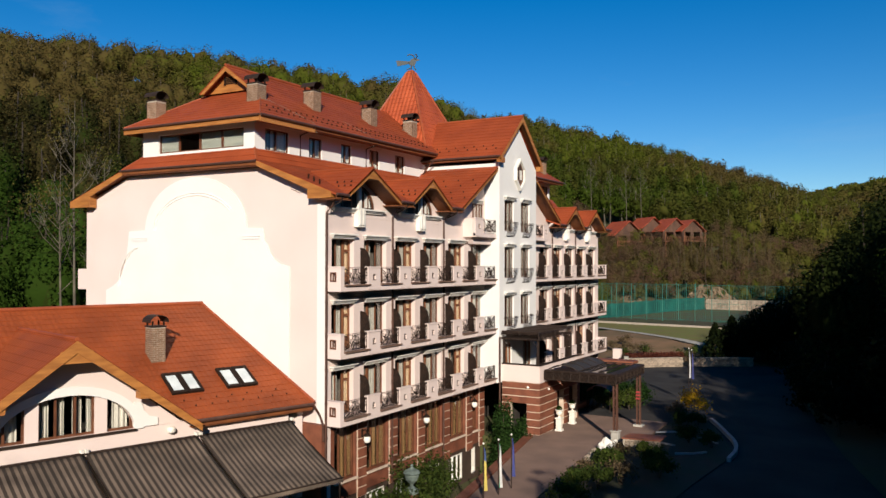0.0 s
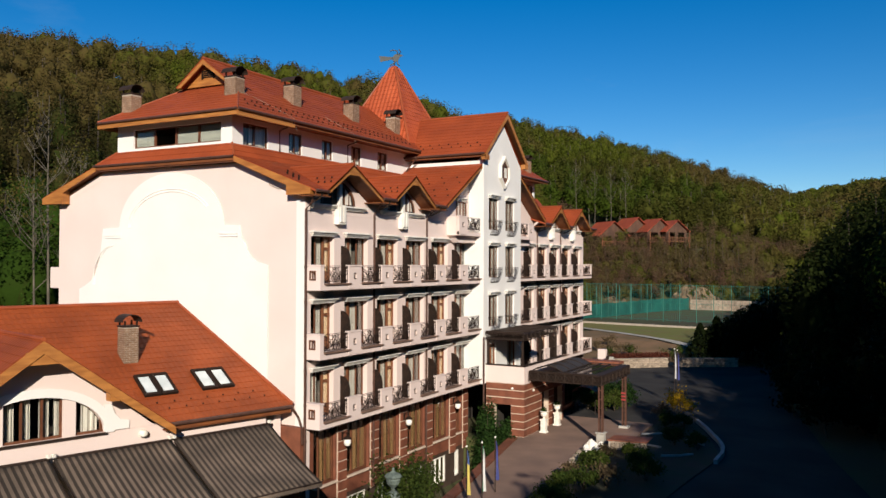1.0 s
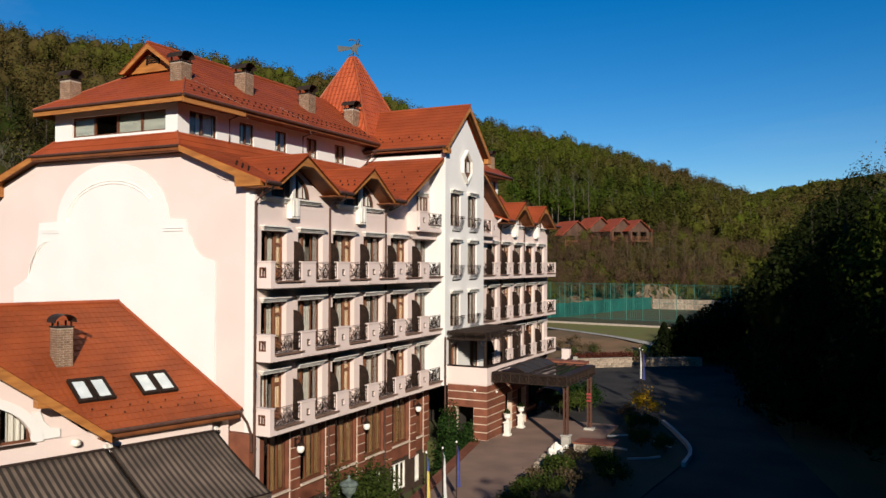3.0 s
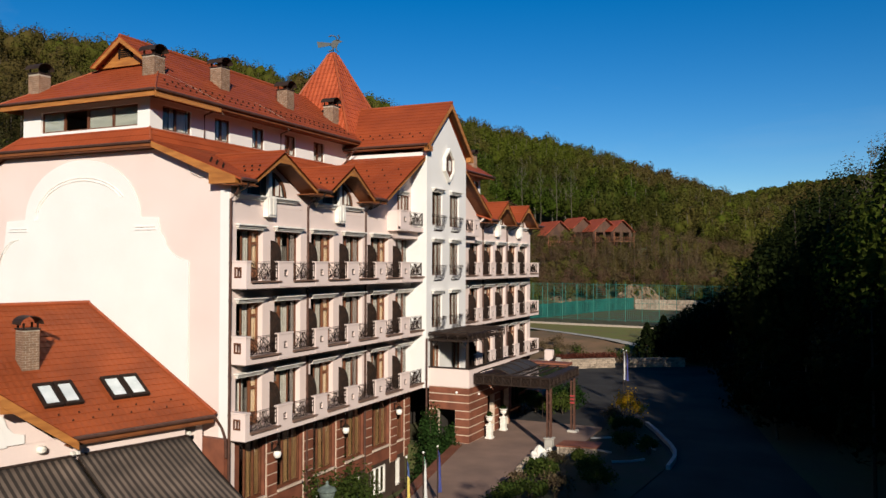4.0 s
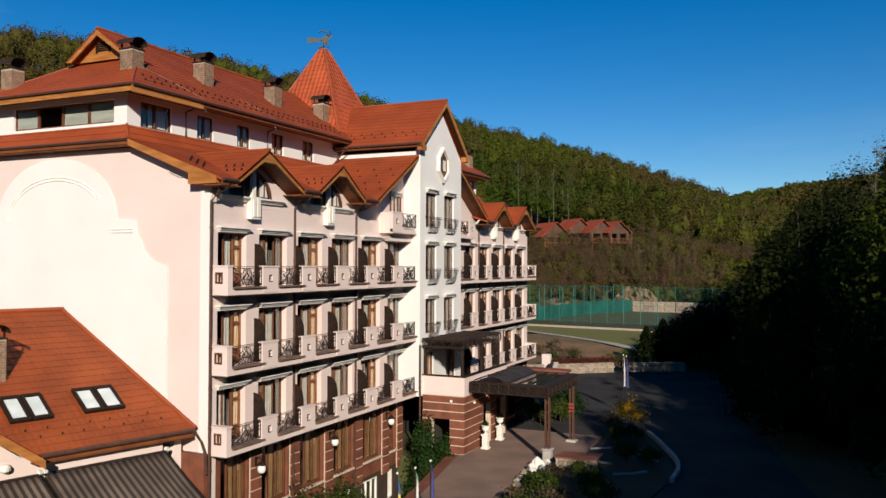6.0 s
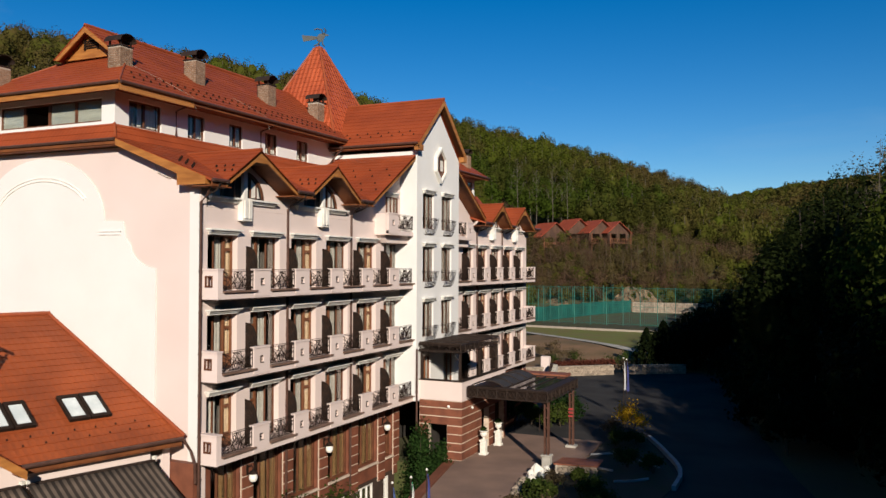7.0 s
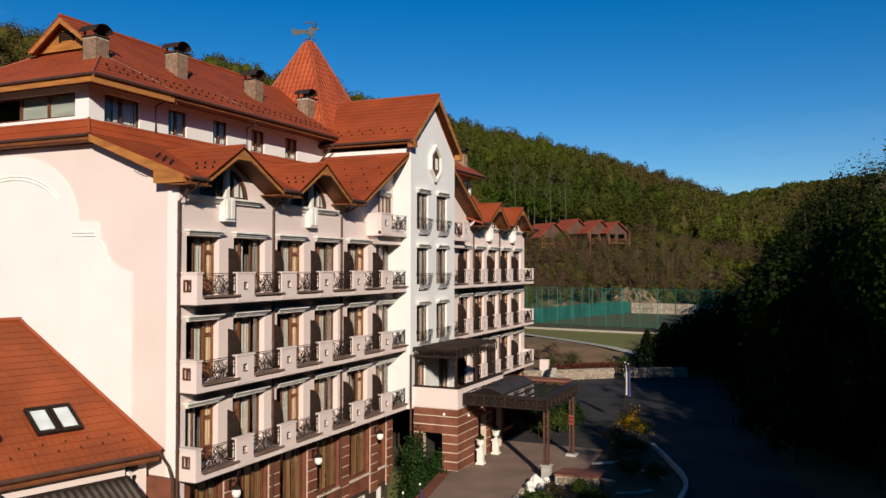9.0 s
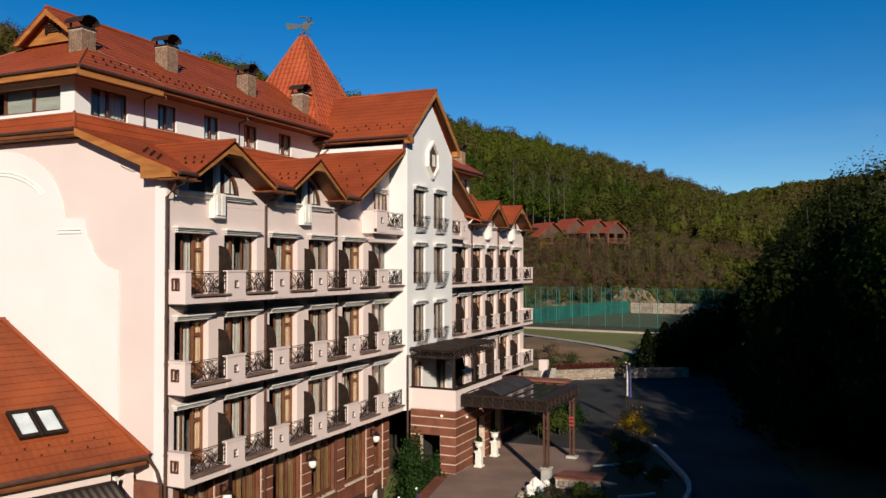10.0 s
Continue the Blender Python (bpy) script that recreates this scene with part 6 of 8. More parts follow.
E_LEFT = ((0, 0.0), (19.5, 0.0), (23, 0.138), (27.5, 0.190), (33, 0.226), (44.5, 0.2475), (58, 0.2445), (80, 0.245), (120, 0.2))
E_RIGHT = ((-20, 0.0), (-5, 0.0), (2, 0.06), (5.6, 0.080), (10, 0.110), (17.4, 0.150), (23.3, 0.176), (27, 0.178), (40, 0.16), (60, 0.1))
E_FAR = ((-40, 0.12), (-12, 0.11), (-5, 0.10), (1.3, 0.092), (5.6, 0.080), (12, 0.045), (30, 0.0))


def smooth(t):
    t = min(1.0, max(0.0, t))
    return t * t * (3 - 2 * t)


def height(x, y):
    """The lie of the land, crests fitted to the camera's view: a flat yard, a wooded hill behind the hotel, further
    hills, a bank to the east and an unseen hill added in the south.
    """
    dx, dy = x - CAMX, y - CAMY
    r = math.hypot(dx, dy)
    phi = math.degrees(math.atan2(-dx, dy))
    z = 0.0
    if -70 < phi < 130:
        r0 = table(phi, ((20, 150), (26, 125), (33, 92), (45, 76), (58, 56), (130, 56)))
        zl = max(0.0, 203 * table(phi, E_LEFT)) * smooth((r - r0 + 12) / (205 - r0))
        zr = max(0.0, 335 * table(phi, E_RIGHT)) * (0.30 * smooth((r - 172) / 38) + 0.70 * smooth((r - 185) / 165))
        zf = max(0.0, 620 * table(phi, E_FAR)) * smooth((r - 260) / 360)
        z = max(zl, zr, zf)
    # east bank and south hill lie out of view and cut the sky's fill light
    east = 0.42 * max(0.0, x - 33 + 0.12 * max(0.0, y - 20)) * smooth((y + 70) / 30)
    south = 0.30 * max(0.0, -75 - y - 0.15 * x)
    z = max(z, min(east, 34.0), min(south, 46.0))
    z += 0.35 * noise.noise((x * 0.05, y * 0.05, 0.3)) * smooth((r - 90) / 40)
    if y > 62 and phi < 27:
        z += 0.9 * smooth((y - 62) / 12)
    return z


def grid_axis(lo, hi, fine_lo, fine_hi, fine, coarse):
    a, v = [], lo
    while v < hi:
        a.append(v)
        v += fine if fine_lo <= v < fine_hi else coarse
    return a + [hi]


xs = grid_axis(-700, 700, -60, 60, 2.5, 14)
ys = grid_axis(-300, 900, -40, 130, 2.5, 14)
xs = sorted(set(xs) | {-0.5, 7.0, -0.52, 7.02})
ys = sorted(set(ys) | {-3.2, 15.4, -3.22, 15.42})
verts, faces = [], []
for y in ys:
    for x in xs:
        verts.append((x, y, -2.45 if -0.51 < x < 7.01 and -3.21 < y < 15.41 else height(x, y)))
nx = len(xs)
for j in range(len(ys) - 1):
    for i in range(nx - 1):
        k = j * nx + i
        faces.append((k, k + 1, k + nx + 1, k + nx))
me = bpy.data.meshes.new("ground")
me.from_pydata(verts, [], faces)
me.materials.append(GRASS)
ground = tagged(new("ground", me), "spring meadow and woodland floor on rolling hills", "ground", kind="structure")


def sheet(name, pts, z, mat, label, thick=0.25):
    g = bmesh.new()
    prism(g, [(x, y, z) for x, y in pts], (0, 0, -thick))
    ob = new(name, mesh_of(g, mat, name))
    return tagged(ob, label, name, kind="structure")


sheet("road", [(2.6, 24.0), (9.0, 24.0), (11.0, 12), (15, 2), (16, -60), (28, -60), (25, 0), (19.5, 20), (16, 36), (12, 58), (6, 60), (-8, 52), (-8, 37.2), (0.0, 37.2), (0.0, 27.5), (2.6, 27.5)], 0.12, ASPHALT, "grey asphalt yard and road")
sheet("drive", [(7.6, -14), (9.6, -14), (8.7, 0), (8.12, 7.4), (7.59, 14.1), (7.7, 16.2), (9.2, 17.2), (9.0, 24.0), (2.6, 24.0), (1.0, 22.6), (1.0, 15.6), (3.2, 15.6), (4.65, 8.28), (5.74, 2.81), (6.9, -3.2)], Z0, PAVING, "brownish paved entrance drive")
EDGE = [(3.2, 15.6), (4.65, 8.28), (5.74, 2.81), (6.9, -3.2), (7.6, -14)]
g = bmesh.new()
for (xa, ya), (xb, yb) in zip(EDGE, EDGE[1:]):
    prism(g, [(xa - 0.004, ya, -2.6), (xb - 0.004, yb, -2.6), (xb - 0.004, yb, Z0 + 0.02), (xa - 0.004, ya, Z0 + 0.02)], (-0.3, 0, 0))
well = tagged(new("retaining_wall", mesh_of(g, MORTAR, "retaining_wall")), "low plastered wall along the basement area", "wall", kind="structure")
g = bmesh.new()
for (xa, ya), (xb, yb) in zip(EDGE[:3], EDGE[1:4]):
    prism(g, [(xa + 0.06, ya, Z0 + 0.022), (xb + 0.06, yb, Z0 + 0.022), (xb + 0.06, yb, Z0 + 0.1), (xa + 0.06, ya, Z0 + 0.1)], (-0.5, 0, 0))
part("coping", g, BROWN, well, "brown stone coping")

# ---- foliage ----
def cloud_mesh(name, centres, sizes, tones, out, mat, seed=3, wild=0.75):
    """Many small leaf clumps as one mesh: a triangle at each centre, facing roughly away from the middle of its crown."""
    r = np.random.default_rng(seed)
    n = len(centres)
    nrm = out / (np.linalg.norm(out, axis=1)[:, None] + 1e-6) + r.normal(size=(n, 3)) * wild + np.array([0, 0, 0.25])
    nrm /= np.linalg.norm(nrm, axis=1)[:, None]
    a = np.cross(nrm, r.normal(size=(n, 3)))
    a /= np.linalg.norm(a, axis=1)[:, None]
    b = np.cross(nrm, a)
    s = sizes[:, None]
    tri = np.stack([centres + a * s, centres - a * s * 0.6 + b * s * 0.9, centres - a * s * 0.6 - b * s * 0.9], 1).reshape(-1, 3)
    me = bpy.data.meshes.new(name)
    me.vertices.add(3 * n)
    me.vertices.foreach_set("co", tri.astype(np.float32).ravel())
    me.loops.add(3 * n)
    me.loops.foreach_set("vertex_index", np.arange(3 * n, dtype=np.int32))
    me.polygons.add(n)
    me.polygons.foreach_set("loop_start", np.arange(0, 3 * n, 3, dtype=np.int32))
    me.update(calc_edges=True)
    t = me.attributes.new("tone", "FLOAT", "FACE")
    t.data.foreach_set("value", tones.astype(np.float32))
    me.materials.append(mat)
    return me


def crown(r, n, rad, tall, clumps):
    """Leaf centres of one crown, in lobes scattered in an uneven egg, and their directions from the lobes' middles."""
    d = r.normal(size=(clumps, 3))
    d /= np.linalg.norm(d, axis=1)[:, None]
    d[:, 2] = np.abs(d[:, 2]) * 1.2 - 0.35
    c = d * np.array([rad, rad, tall / 2]) * r.uniform(0.35, 0.95, (clumps, 1))
    k = r.integers(0, clumps, n)
    off = r.normal(size=(n, 3)) * np.array([rad, rad, tall / 2]) * 0.24
    return c[k] + off, off + 0.35 * c[k]


def trunk_mesh(name, bases, tops, radii, mat):
    sides = 5
    n = len(bases)
    ang = np.arange(sides) * 2 * np.pi / sides
    ring = np.stack([np.cos(ang), np.sin(ang), np.zeros(sides)], 1)
    lo = bases[:, None, :] + ring[None] * radii[:, None, None]
    hi = tops[:, None, :] + ring[None] * radii[:, None, None] * 0.3
    v = np.concatenate([lo, hi], 1).reshape(-1, 3)
    f = []
    for k in range(n):
        o = k * 2 * sides
        f += [(o + i, o + (i + 1) % sides, o + sides + (i + 1) % sides, o + sides + i) for i in range(sides)]
    me = bpy.data.meshes.new(name)
    me.from_pydata(v.tolist(), [], f)
    me.materials.append(mat)
    return me


tmp = bmesh.new()
bmesh.ops.create_icosphere(tmp, subdivisions=2, radius=1)
tmp.verts.index_update()
BALL_V = np.array([v.co[:] for v in tmp.verts])
BALL_F = np.array([[v.index for v in f.verts] for f in tmp.faces])
tmp.free()


def crowns_mesh(name, centres, radii, tones, mat, seed):
    """The closed inner mass of many crowns as one mesh: lumpy, uneven, each with its own tone."""
    r = np.random.default_rng(seed)
    n, nv = len(centres), len(BALL_V)
    v = np.repeat(BALL_V[None], n, 0)
    k = np.ones((n, nv))
    for amp, freq in ((0.16, 2.2), (0.10, 4.5), (0.09, 5.0), (0.07, 9.0), (0.07, 10.0), (0.05, 15.0)):
        a = r.normal(size=(n, 3))
        a /= np.linalg.norm(a, axis=1)[:, None]
        k += amp * np.sin(freq * np.einsum("nvk,nk->nv", v, a) + r.uniform(0, 6.28, (n, 1)))
    k += r.normal(size=(n, nv)) * 0.07
    v = v * k[:, :, None] * radii[:, None, :] + centres[:, None, :]
    f = (BALL_F[None] + (np.arange(n) * nv)[:, None, None]).reshape(-1, 3)
    me = bpy.data.meshes.new(name)
    me.vertices.add(n * nv)
    me.vertices.foreach_set("co", v.astype(np.float32).ravel())
    me.loops.add(f.size)
    me.loops.foreach_set("vertex_index", f.astype(np.int32).ravel())
    me.polygons.add(len(f))
    me.polygons.foreach_set("loop_start", np.arange(0, f.size, 3, dtype=np.int32))
    me.update(calc_edges=True)
    t = me.attributes.new("tone", "FLOAT", "FACE")
    t.data.foreach_set("value", np.clip(np.repeat(tones, len(BALL_F)) + r.normal(size=len(f)) * 0.16, 0, 1).astype(np.float32))
    me.materials.append(mat)
    return me


def woodland(name, label, spots, leaf, per, rad, tall, mat, seed, green, bark=BARK, bare=0.0, low=0.62, mass=0.0, stem=1.0):
    """A wood of many trees on the ground; spots are (x, y). green gives the share of fresh leaf at a place."""
    r = np.random.default_rng(seed)
    w = thing(name, label, "woodland", kind="stuff")
    C, S, T, N, B0, B1, R, MC, MR, MT = [], [], [], [], [], [], [], [], [], []
    for x, y in spots:
        k = r.uniform(0.75, 1.25)
        h, q = (tall(x, y) * (0.6 + 0.4 * k) if callable(tall) else tall * k), rad * r.uniform(0.72, 1.34)
        z = height(x, y)
        isbare = r.uniform() < bare
        n = int(per * r.uniform(0.8, 1.2) * (0.3 if isbare else 1.0))
        if mass and not isbare:
            o = r.normal(size=(n, 3))
            o /= np.linalg.norm(o, axis=1)[:, None]
            lob = r.normal(size=(16, 3))
            lob /= np.linalg.norm(lob, axis=1)[:, None]
            lr = r.uniform(0.28, 0.44, 16)
            k_ = r.integers(0, 16, n)
            c = (lob[k_] * r.uniform(0.48, 0.72, 16)[k_][:, None] + o * lr[k_][:, None] * r.uniform(0.8, 1.1, (n, 1))) * np.array([q, q, h * 0.375])
        else:
            c, o = crown(r, n, q, h * 0.75, 13)
        C.append(c + np.array([x, y, z + h * low]))
        N.append(o)
        S.append(np.full(n, leaf) * r.uniform(0.6, 1.3, n))
        g = min(1.0, max(0.0, green(x, y) + r.normal() * 0.2))
        T.append(np.clip((0.05 if isbare else g - (0.10 * c[:, 2] / (h * 0.375) if mass else 0.0)) + r.normal(size=n) * 0.08, 0, 1))
        if mass and not isbare:
            MC.append((x, y, z + h * low))
            MR.append((q * mass, q * mass, h * 0.375 * mass))
            MT.append(g)
        B0.append((x, y, z - 0.5))
        B1.append((x + r.normal() * 0.4, y + r.normal() * 0.4, z + h * (low + 0.28)))
        R.append((0.08 + 0.008 * h) * stem)
    for nm, me in (("foliage", cloud_mesh("foliage", np.concatenate(C), np.concatenate(S), np.concatenate(T), np.concatenate(N), mat, seed, 0.28 if mass else 0.75)),
                   ("trunks", trunk_mesh("trunks", np.array(B0), np.array(B1), np.array(R), bark))):
        tagged(put(nm, me, w), kind="stuff")
    if MC:
        tagged(put("crowns", crowns_mesh("crowns", np.array(MC), np.array(MR), np.array(MT), mat, seed + 50), w), kind="stuff")
    return w


def scatter(seed, test, box_, step, jitter=0.45):
    r = random.Random(seed)
    x0, x1, y0, y1 = box_
    out = []
    y = y0
    while y < y1:
        x = x0
        while x < x1:
            px, py = x + r.uniform(-jitter, jitter) * step, y + r.uniform(-jitter, jitter) * step
            if test(px, py):
                out.append((px, py))
            x += step
        y += step
    return out


def polar(x, y):
    dx, dy = x - CAMX, y - CAMY
    return math.hypot(dx, dy), math.degrees(math.atan2(-dx, dy))


def near_left(x, y):
    r, p = polar(x, y)
    return 34 < p < 64 and r < 118 and r > table(p, ((20, 110), (33, 96), (45, 80), (58, 60))) and (x < -21 or y > 44)


def far_left(x, y):
    r, p = polar(x, y)
    return 19 < p < 64 and 118 <= r < 208 and r > table(p, ((20, 125), (33, 100)))


def right_hill(x, y):
    r, p = polar(x, y)
    return -6 < p < 30 and 214 < r < 352 and (r < 300 or p < 40)


def far_hill(x, y):
    r, p = polar(x, y)
    return -6 < p < 12 and 430 < r < 640


patch = lambda s: (lambda x, y: 0.50 + 1.3 * noise.noise((x * s, y * s, 7.0)))


def far_left_green(x, y):
    """Brown and bare towards the top in the south, green further north."""
    r, p = polar(x, y)
    return 0.62 + 1.0 * noise.noise((x * 0.03, y * 0.03, 7.0)) - 0.75 * smooth((p - 40) / 14)


def hill_foot(x, y):
    r, p = polar(x, y)
    return right_hill(x, y) and r < 268 + 22 * noise.noise((x * 0.03, y * 0.03, 3.0)) and p > 9


def hill_top(x, y):
    return right_hill(x, y) and not hill_foot(x, y)


# near wood: leaf and bark colours darkened for the shade it stands in
woodland("woodland", "steep wood of bare and freshly green beech trees behind the hotel", scatter(1, near_left, (-90, 40, -10, 110), 3.9), 0.14, 1900, 2.4, 12.5, HILLSHADELEAF, 11,
         lambda x, y: 0.12 + 0.6 * noise.noise((x * 0.04, y * 0.04, 2.0)) + 1.0 * smooth((15 - height(x, y)) / 9), SHADEDBARK, 0.18, 0.5, 0.55)
woodland("woodland", "wooded hillside in fresh spring leaf above the hotel", scatter(2, far_left, (-200, 60, -20, 190), 4.3), 0.17, 900, 2.9, 8.3, LEAF, 12, far_left_green, BARK, 0.0, 0.5, 0.50)
woodland("woodland", "dense dark green beech wood at the foot of the hill", scatter(3, hill_foot, (-180, 70, 120, 345), 5.2), 0.30, 810, 3.2, 12.0, GREENLEAF, 13, patch(0.03), PALEBARK, 0.0, 0.55, 0.42)
woodland("woodland", "wooded hill in spring green across the valley", scatter(10, hill_top, (-180, 70, 120, 345), 5.0), 0.30, 560, 3.3, 11.6, LEAF, 24, patch(0.02), PALEBARK, 0.0, 0.55, 0.42)
woodland("woodland", "distant wooded ridge beyond the valley", scatter(4, far_hill, (-120, 100, 390, 630), 7.5), 0.7, 260, 4.8, 9, LEAF, 14, patch(0.01), BARK, 0.0, 0.5, 0.50)


def shady(x, y):
    lo = table(y, ((-70, 36), (-35, 29), (-10, 27.5), (0, 26), (15, 23), (28, 19.0), (45, 16.0), (60, 14.0), (95, 11.5), (125, 9.0)))
    return lo < x < lo + 42 and -62 < y < 125


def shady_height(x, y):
    """Low at the edge towards the yard, taller further in: set by shadow reach, past y 32 by camera angle to fit its
    view.
    """
    # unseen trees, tall enough to put shade on the hotel's base
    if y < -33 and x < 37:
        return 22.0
    # mostly out of view: sized to shade the yard but leave the drive lit
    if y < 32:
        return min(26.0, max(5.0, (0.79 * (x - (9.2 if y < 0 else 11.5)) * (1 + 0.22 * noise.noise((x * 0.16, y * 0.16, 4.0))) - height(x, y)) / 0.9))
    # tops follow the skyline angle from the camera
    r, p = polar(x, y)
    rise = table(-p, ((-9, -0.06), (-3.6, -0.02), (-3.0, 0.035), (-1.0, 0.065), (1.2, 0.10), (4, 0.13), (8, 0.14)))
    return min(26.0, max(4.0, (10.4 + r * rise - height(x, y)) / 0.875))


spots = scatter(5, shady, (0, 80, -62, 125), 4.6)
# trees that get the lighter leaf colour, picked by angle from the camera
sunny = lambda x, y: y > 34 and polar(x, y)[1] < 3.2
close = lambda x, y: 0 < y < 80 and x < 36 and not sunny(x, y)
for k, (pick, leaf, per, mat) in enumerate(((close, 0.20, 2000, SHADEDLEAF), (lambda x, y: sunny(x, y) and x < 34, 0.18, 2500, DIMLITLEAF), (lambda x, y: not close(x, y) and not (sunny(x, y) and x < 34), 0.45, 500, SHADEDLEAF))):
    woodland("woodland", "dense wood beside the road, its shade put into the leaf colour", [p for p in spots if pick(*p)], leaf, per, 2.9, shady_height, mat, 15 + k,
             lambda x, y: 0.3 + 0.4 * noise.noise((x * 0.05, y * 0.05, 9.0)), SHADEDBARK, 0.0, 0.5, 0.45 if mat is DIMLITLEAF else 0.15, stem=0.6)


def verge(x, y):
    lo = table(y, ((12, 23.5), (28, 19.5), (45, 16.5), (60, 14.5), (90, 12.0)))
    return lo - 2.2 < x < lo + 4.0 and 24 < y < 88


def yard_end(x, y):
    return 4.6 < x < 17.0 and 58.5 < y < 74 and x > 4.6 + 0.10 * (y - 57.5)


woodland("thicket", "broad-leaved trees at the end of the yard, shade put into their colour", scatter(13, yard_end, (5, 18, 57, 75), 2.2), 0.19, 800, 1.7, lambda x, y: 3.6 + 0.55 * (x - 4.6), SHADEDLEAF, 27, lambda x, y: 0.3, SHADEDBARK, 0.0, 0.5, 0.4)
# undergrowth added in near-black leaf where only shade lies under the trees
woodland("thicket", "near-black undergrowth added to fill the shade along the wood's edge", scatter(9, verge, (8, 30, 24, 88), 2.3), 0.17, 700, 1.6, 4.2, SHADEDLEAF, 23, lambda x, y: 0.3, BARK, 0.0, 0.45, 0.5)


def thicket(x, y):
    r, p = polar(x, y)
    return -2 < p < 21 and 176 < r < 216 and not (11.5 < p < 19.5 and r > 200)


def twiggy(x, y):
    return thicket(x, y) and noise.noise((x * 0.07, y * 0.07, 1.5)) > -0.05


woodland("thicket", "reddish budding scrub above the courts", scatter(8, twiggy, (-70, 40, 130, 195), 3.6), 0.11, 950, 2.2, 7.0, HAZE, 19,
         lambda x, y: 0.15 + 0.5 * noise.noise((x * 0.05, y * 0.05, 6.0)), BARK, 0.0, 0.5, stem=0.35)


def by_chalets(x, y):
    r, p = polar(x, y)
    return 7.5 < p < 18.5 and 183 < r < 197 - 0.5 * max(0.0, p - 11)


woodland("thicket", "tall bare brown saplings in front of the chalets", scatter(12, by_chalets, (-70, 10, 130, 190), 2.6), 0.09, 420, 1.5, lambda x, y: 11.5 - 0.65 * max(0.0, polar(x, y)[1] - 11), HAZE, 26,
         lambda x, y: 0.25 + 0.5 * noise.noise((x * 0.06, y * 0.06, 6.0)), BARK, 0.0, 0.5, stem=0.4)
woodland("thicket", "bare brown scrub and young trees on the slope above the courts", scatter(6, thicket, (-70, 40, 130, 195), 3.2), 0.25, 420, 1.8, 5.2, LEAF, 16,
         lambda x, y: 0.42 + 0.5 * noise.noise((x * 0.06, y * 0.06, 4.0)), BARK, 0.1, 0.5, 0.55, stem=0.4)


# wood on the added south hill, never in view, there to block sky light
def behind(x, y):
    return -175 < y < -82 and (x < -25 or x > 75 or y < -120)


woodland("woodland", "unseen wooded hill added in the south to block sky light", scatter(7, behind, (-120, 150, -175, -80), 7.5), 0.5, 260, 3.8, 12, SHRUBLEAF, 17, lambda x, y: 0.4)


# tall trees at the edge of the shaded wood beside the road
woodland("tree_row", "tall leafy trees at the edge of the shaded wood", [(25.2, 22.0), (27.5, 24.5), (26.2, 29.0), (24.6, 31.0), (29.0, 20.0)], 0.16, 2600, 2.8, lambda x, y: 15.0 + 0.9 * (x - 25.0), GREENLEAF, 28, lambda x, y: 0.6, BARK, 0.0, 0.6, 0.3)
# a few tall thin-crowned trees out of view, added to cast dappled shade on awnings and low walls
woodland("tree_row", "unseen sparse trees added to dapple the awnings and annex", [(15.5, -47.0), (20.5, -49.5), (11.5, -49.0), (25.0, -54.0), (17.5, -55.0)], 0.22, 900, 3.0, 20.5, LEAF, 18, lambda x, y: 0.5)
woodland("tree_row", "unseen tall trees added to shade the awnings and the hotel's base", [(28.0, -37.0), (30.5, -41.0), (27.0, -42.5), (32.0, -36.0)], 0.22, 1700, 3.4, lambda x, y: 19.6, LEAF, 21, lambda x, y: 0.5)


# ---- things round the hotel ----
def plant(name, label, category, at, parts, group=""):
    """A bush or small tree: parts are (name, rad, tall, lift, leaves, leaf size, lobes, material, tone)."""
    t = thing(name, label, category, group, at=at)
    r = np.random.default_rng(int(abs(at[0] * 91 + at[1] * 37)) + 5)
    for nm, rad, tall, lift, n, leaf, lobes, mat, tone in parts:
        c, o = crown(r, n, rad, tall, lobes)
        c[:, 2] = np.maximum(c[:, 2] + lift, 0.02)
        me = cloud_mesh(nm, c, leaf * r.uniform(0.6, 1.3, n), np.clip(tone + r.normal(size=n) * 0.2, 0, 1), o, mat, 5)
        ob = put(nm, me, t)
        if name == "bank_shrub":
            tagged(ob, kind="stuff")
    return t


def stems(t, n, rad, tall, mat=BARK, thick=0.025):
    r = random.Random(int(tall * 100) + n)
    for k in range(n):
        g = bmesh.new()
        a = r.uniform(0, 6.28)
        e = Vector((math.cos(a) * rad * r.uniform(0.3, 1), math.sin(a) * rad * r.uniform(0.3, 1), tall * r.uniform(0.7, 1)))
        tube(g, [(0.3 * e.x * 0.3, 0.3 * e.y * 0.3, 0), e * 0.55 + Vector((0, 0, tall * 0.1)), e], thick, 5, thick * 0.3)
        part("stem", g, mat, t)
    return t


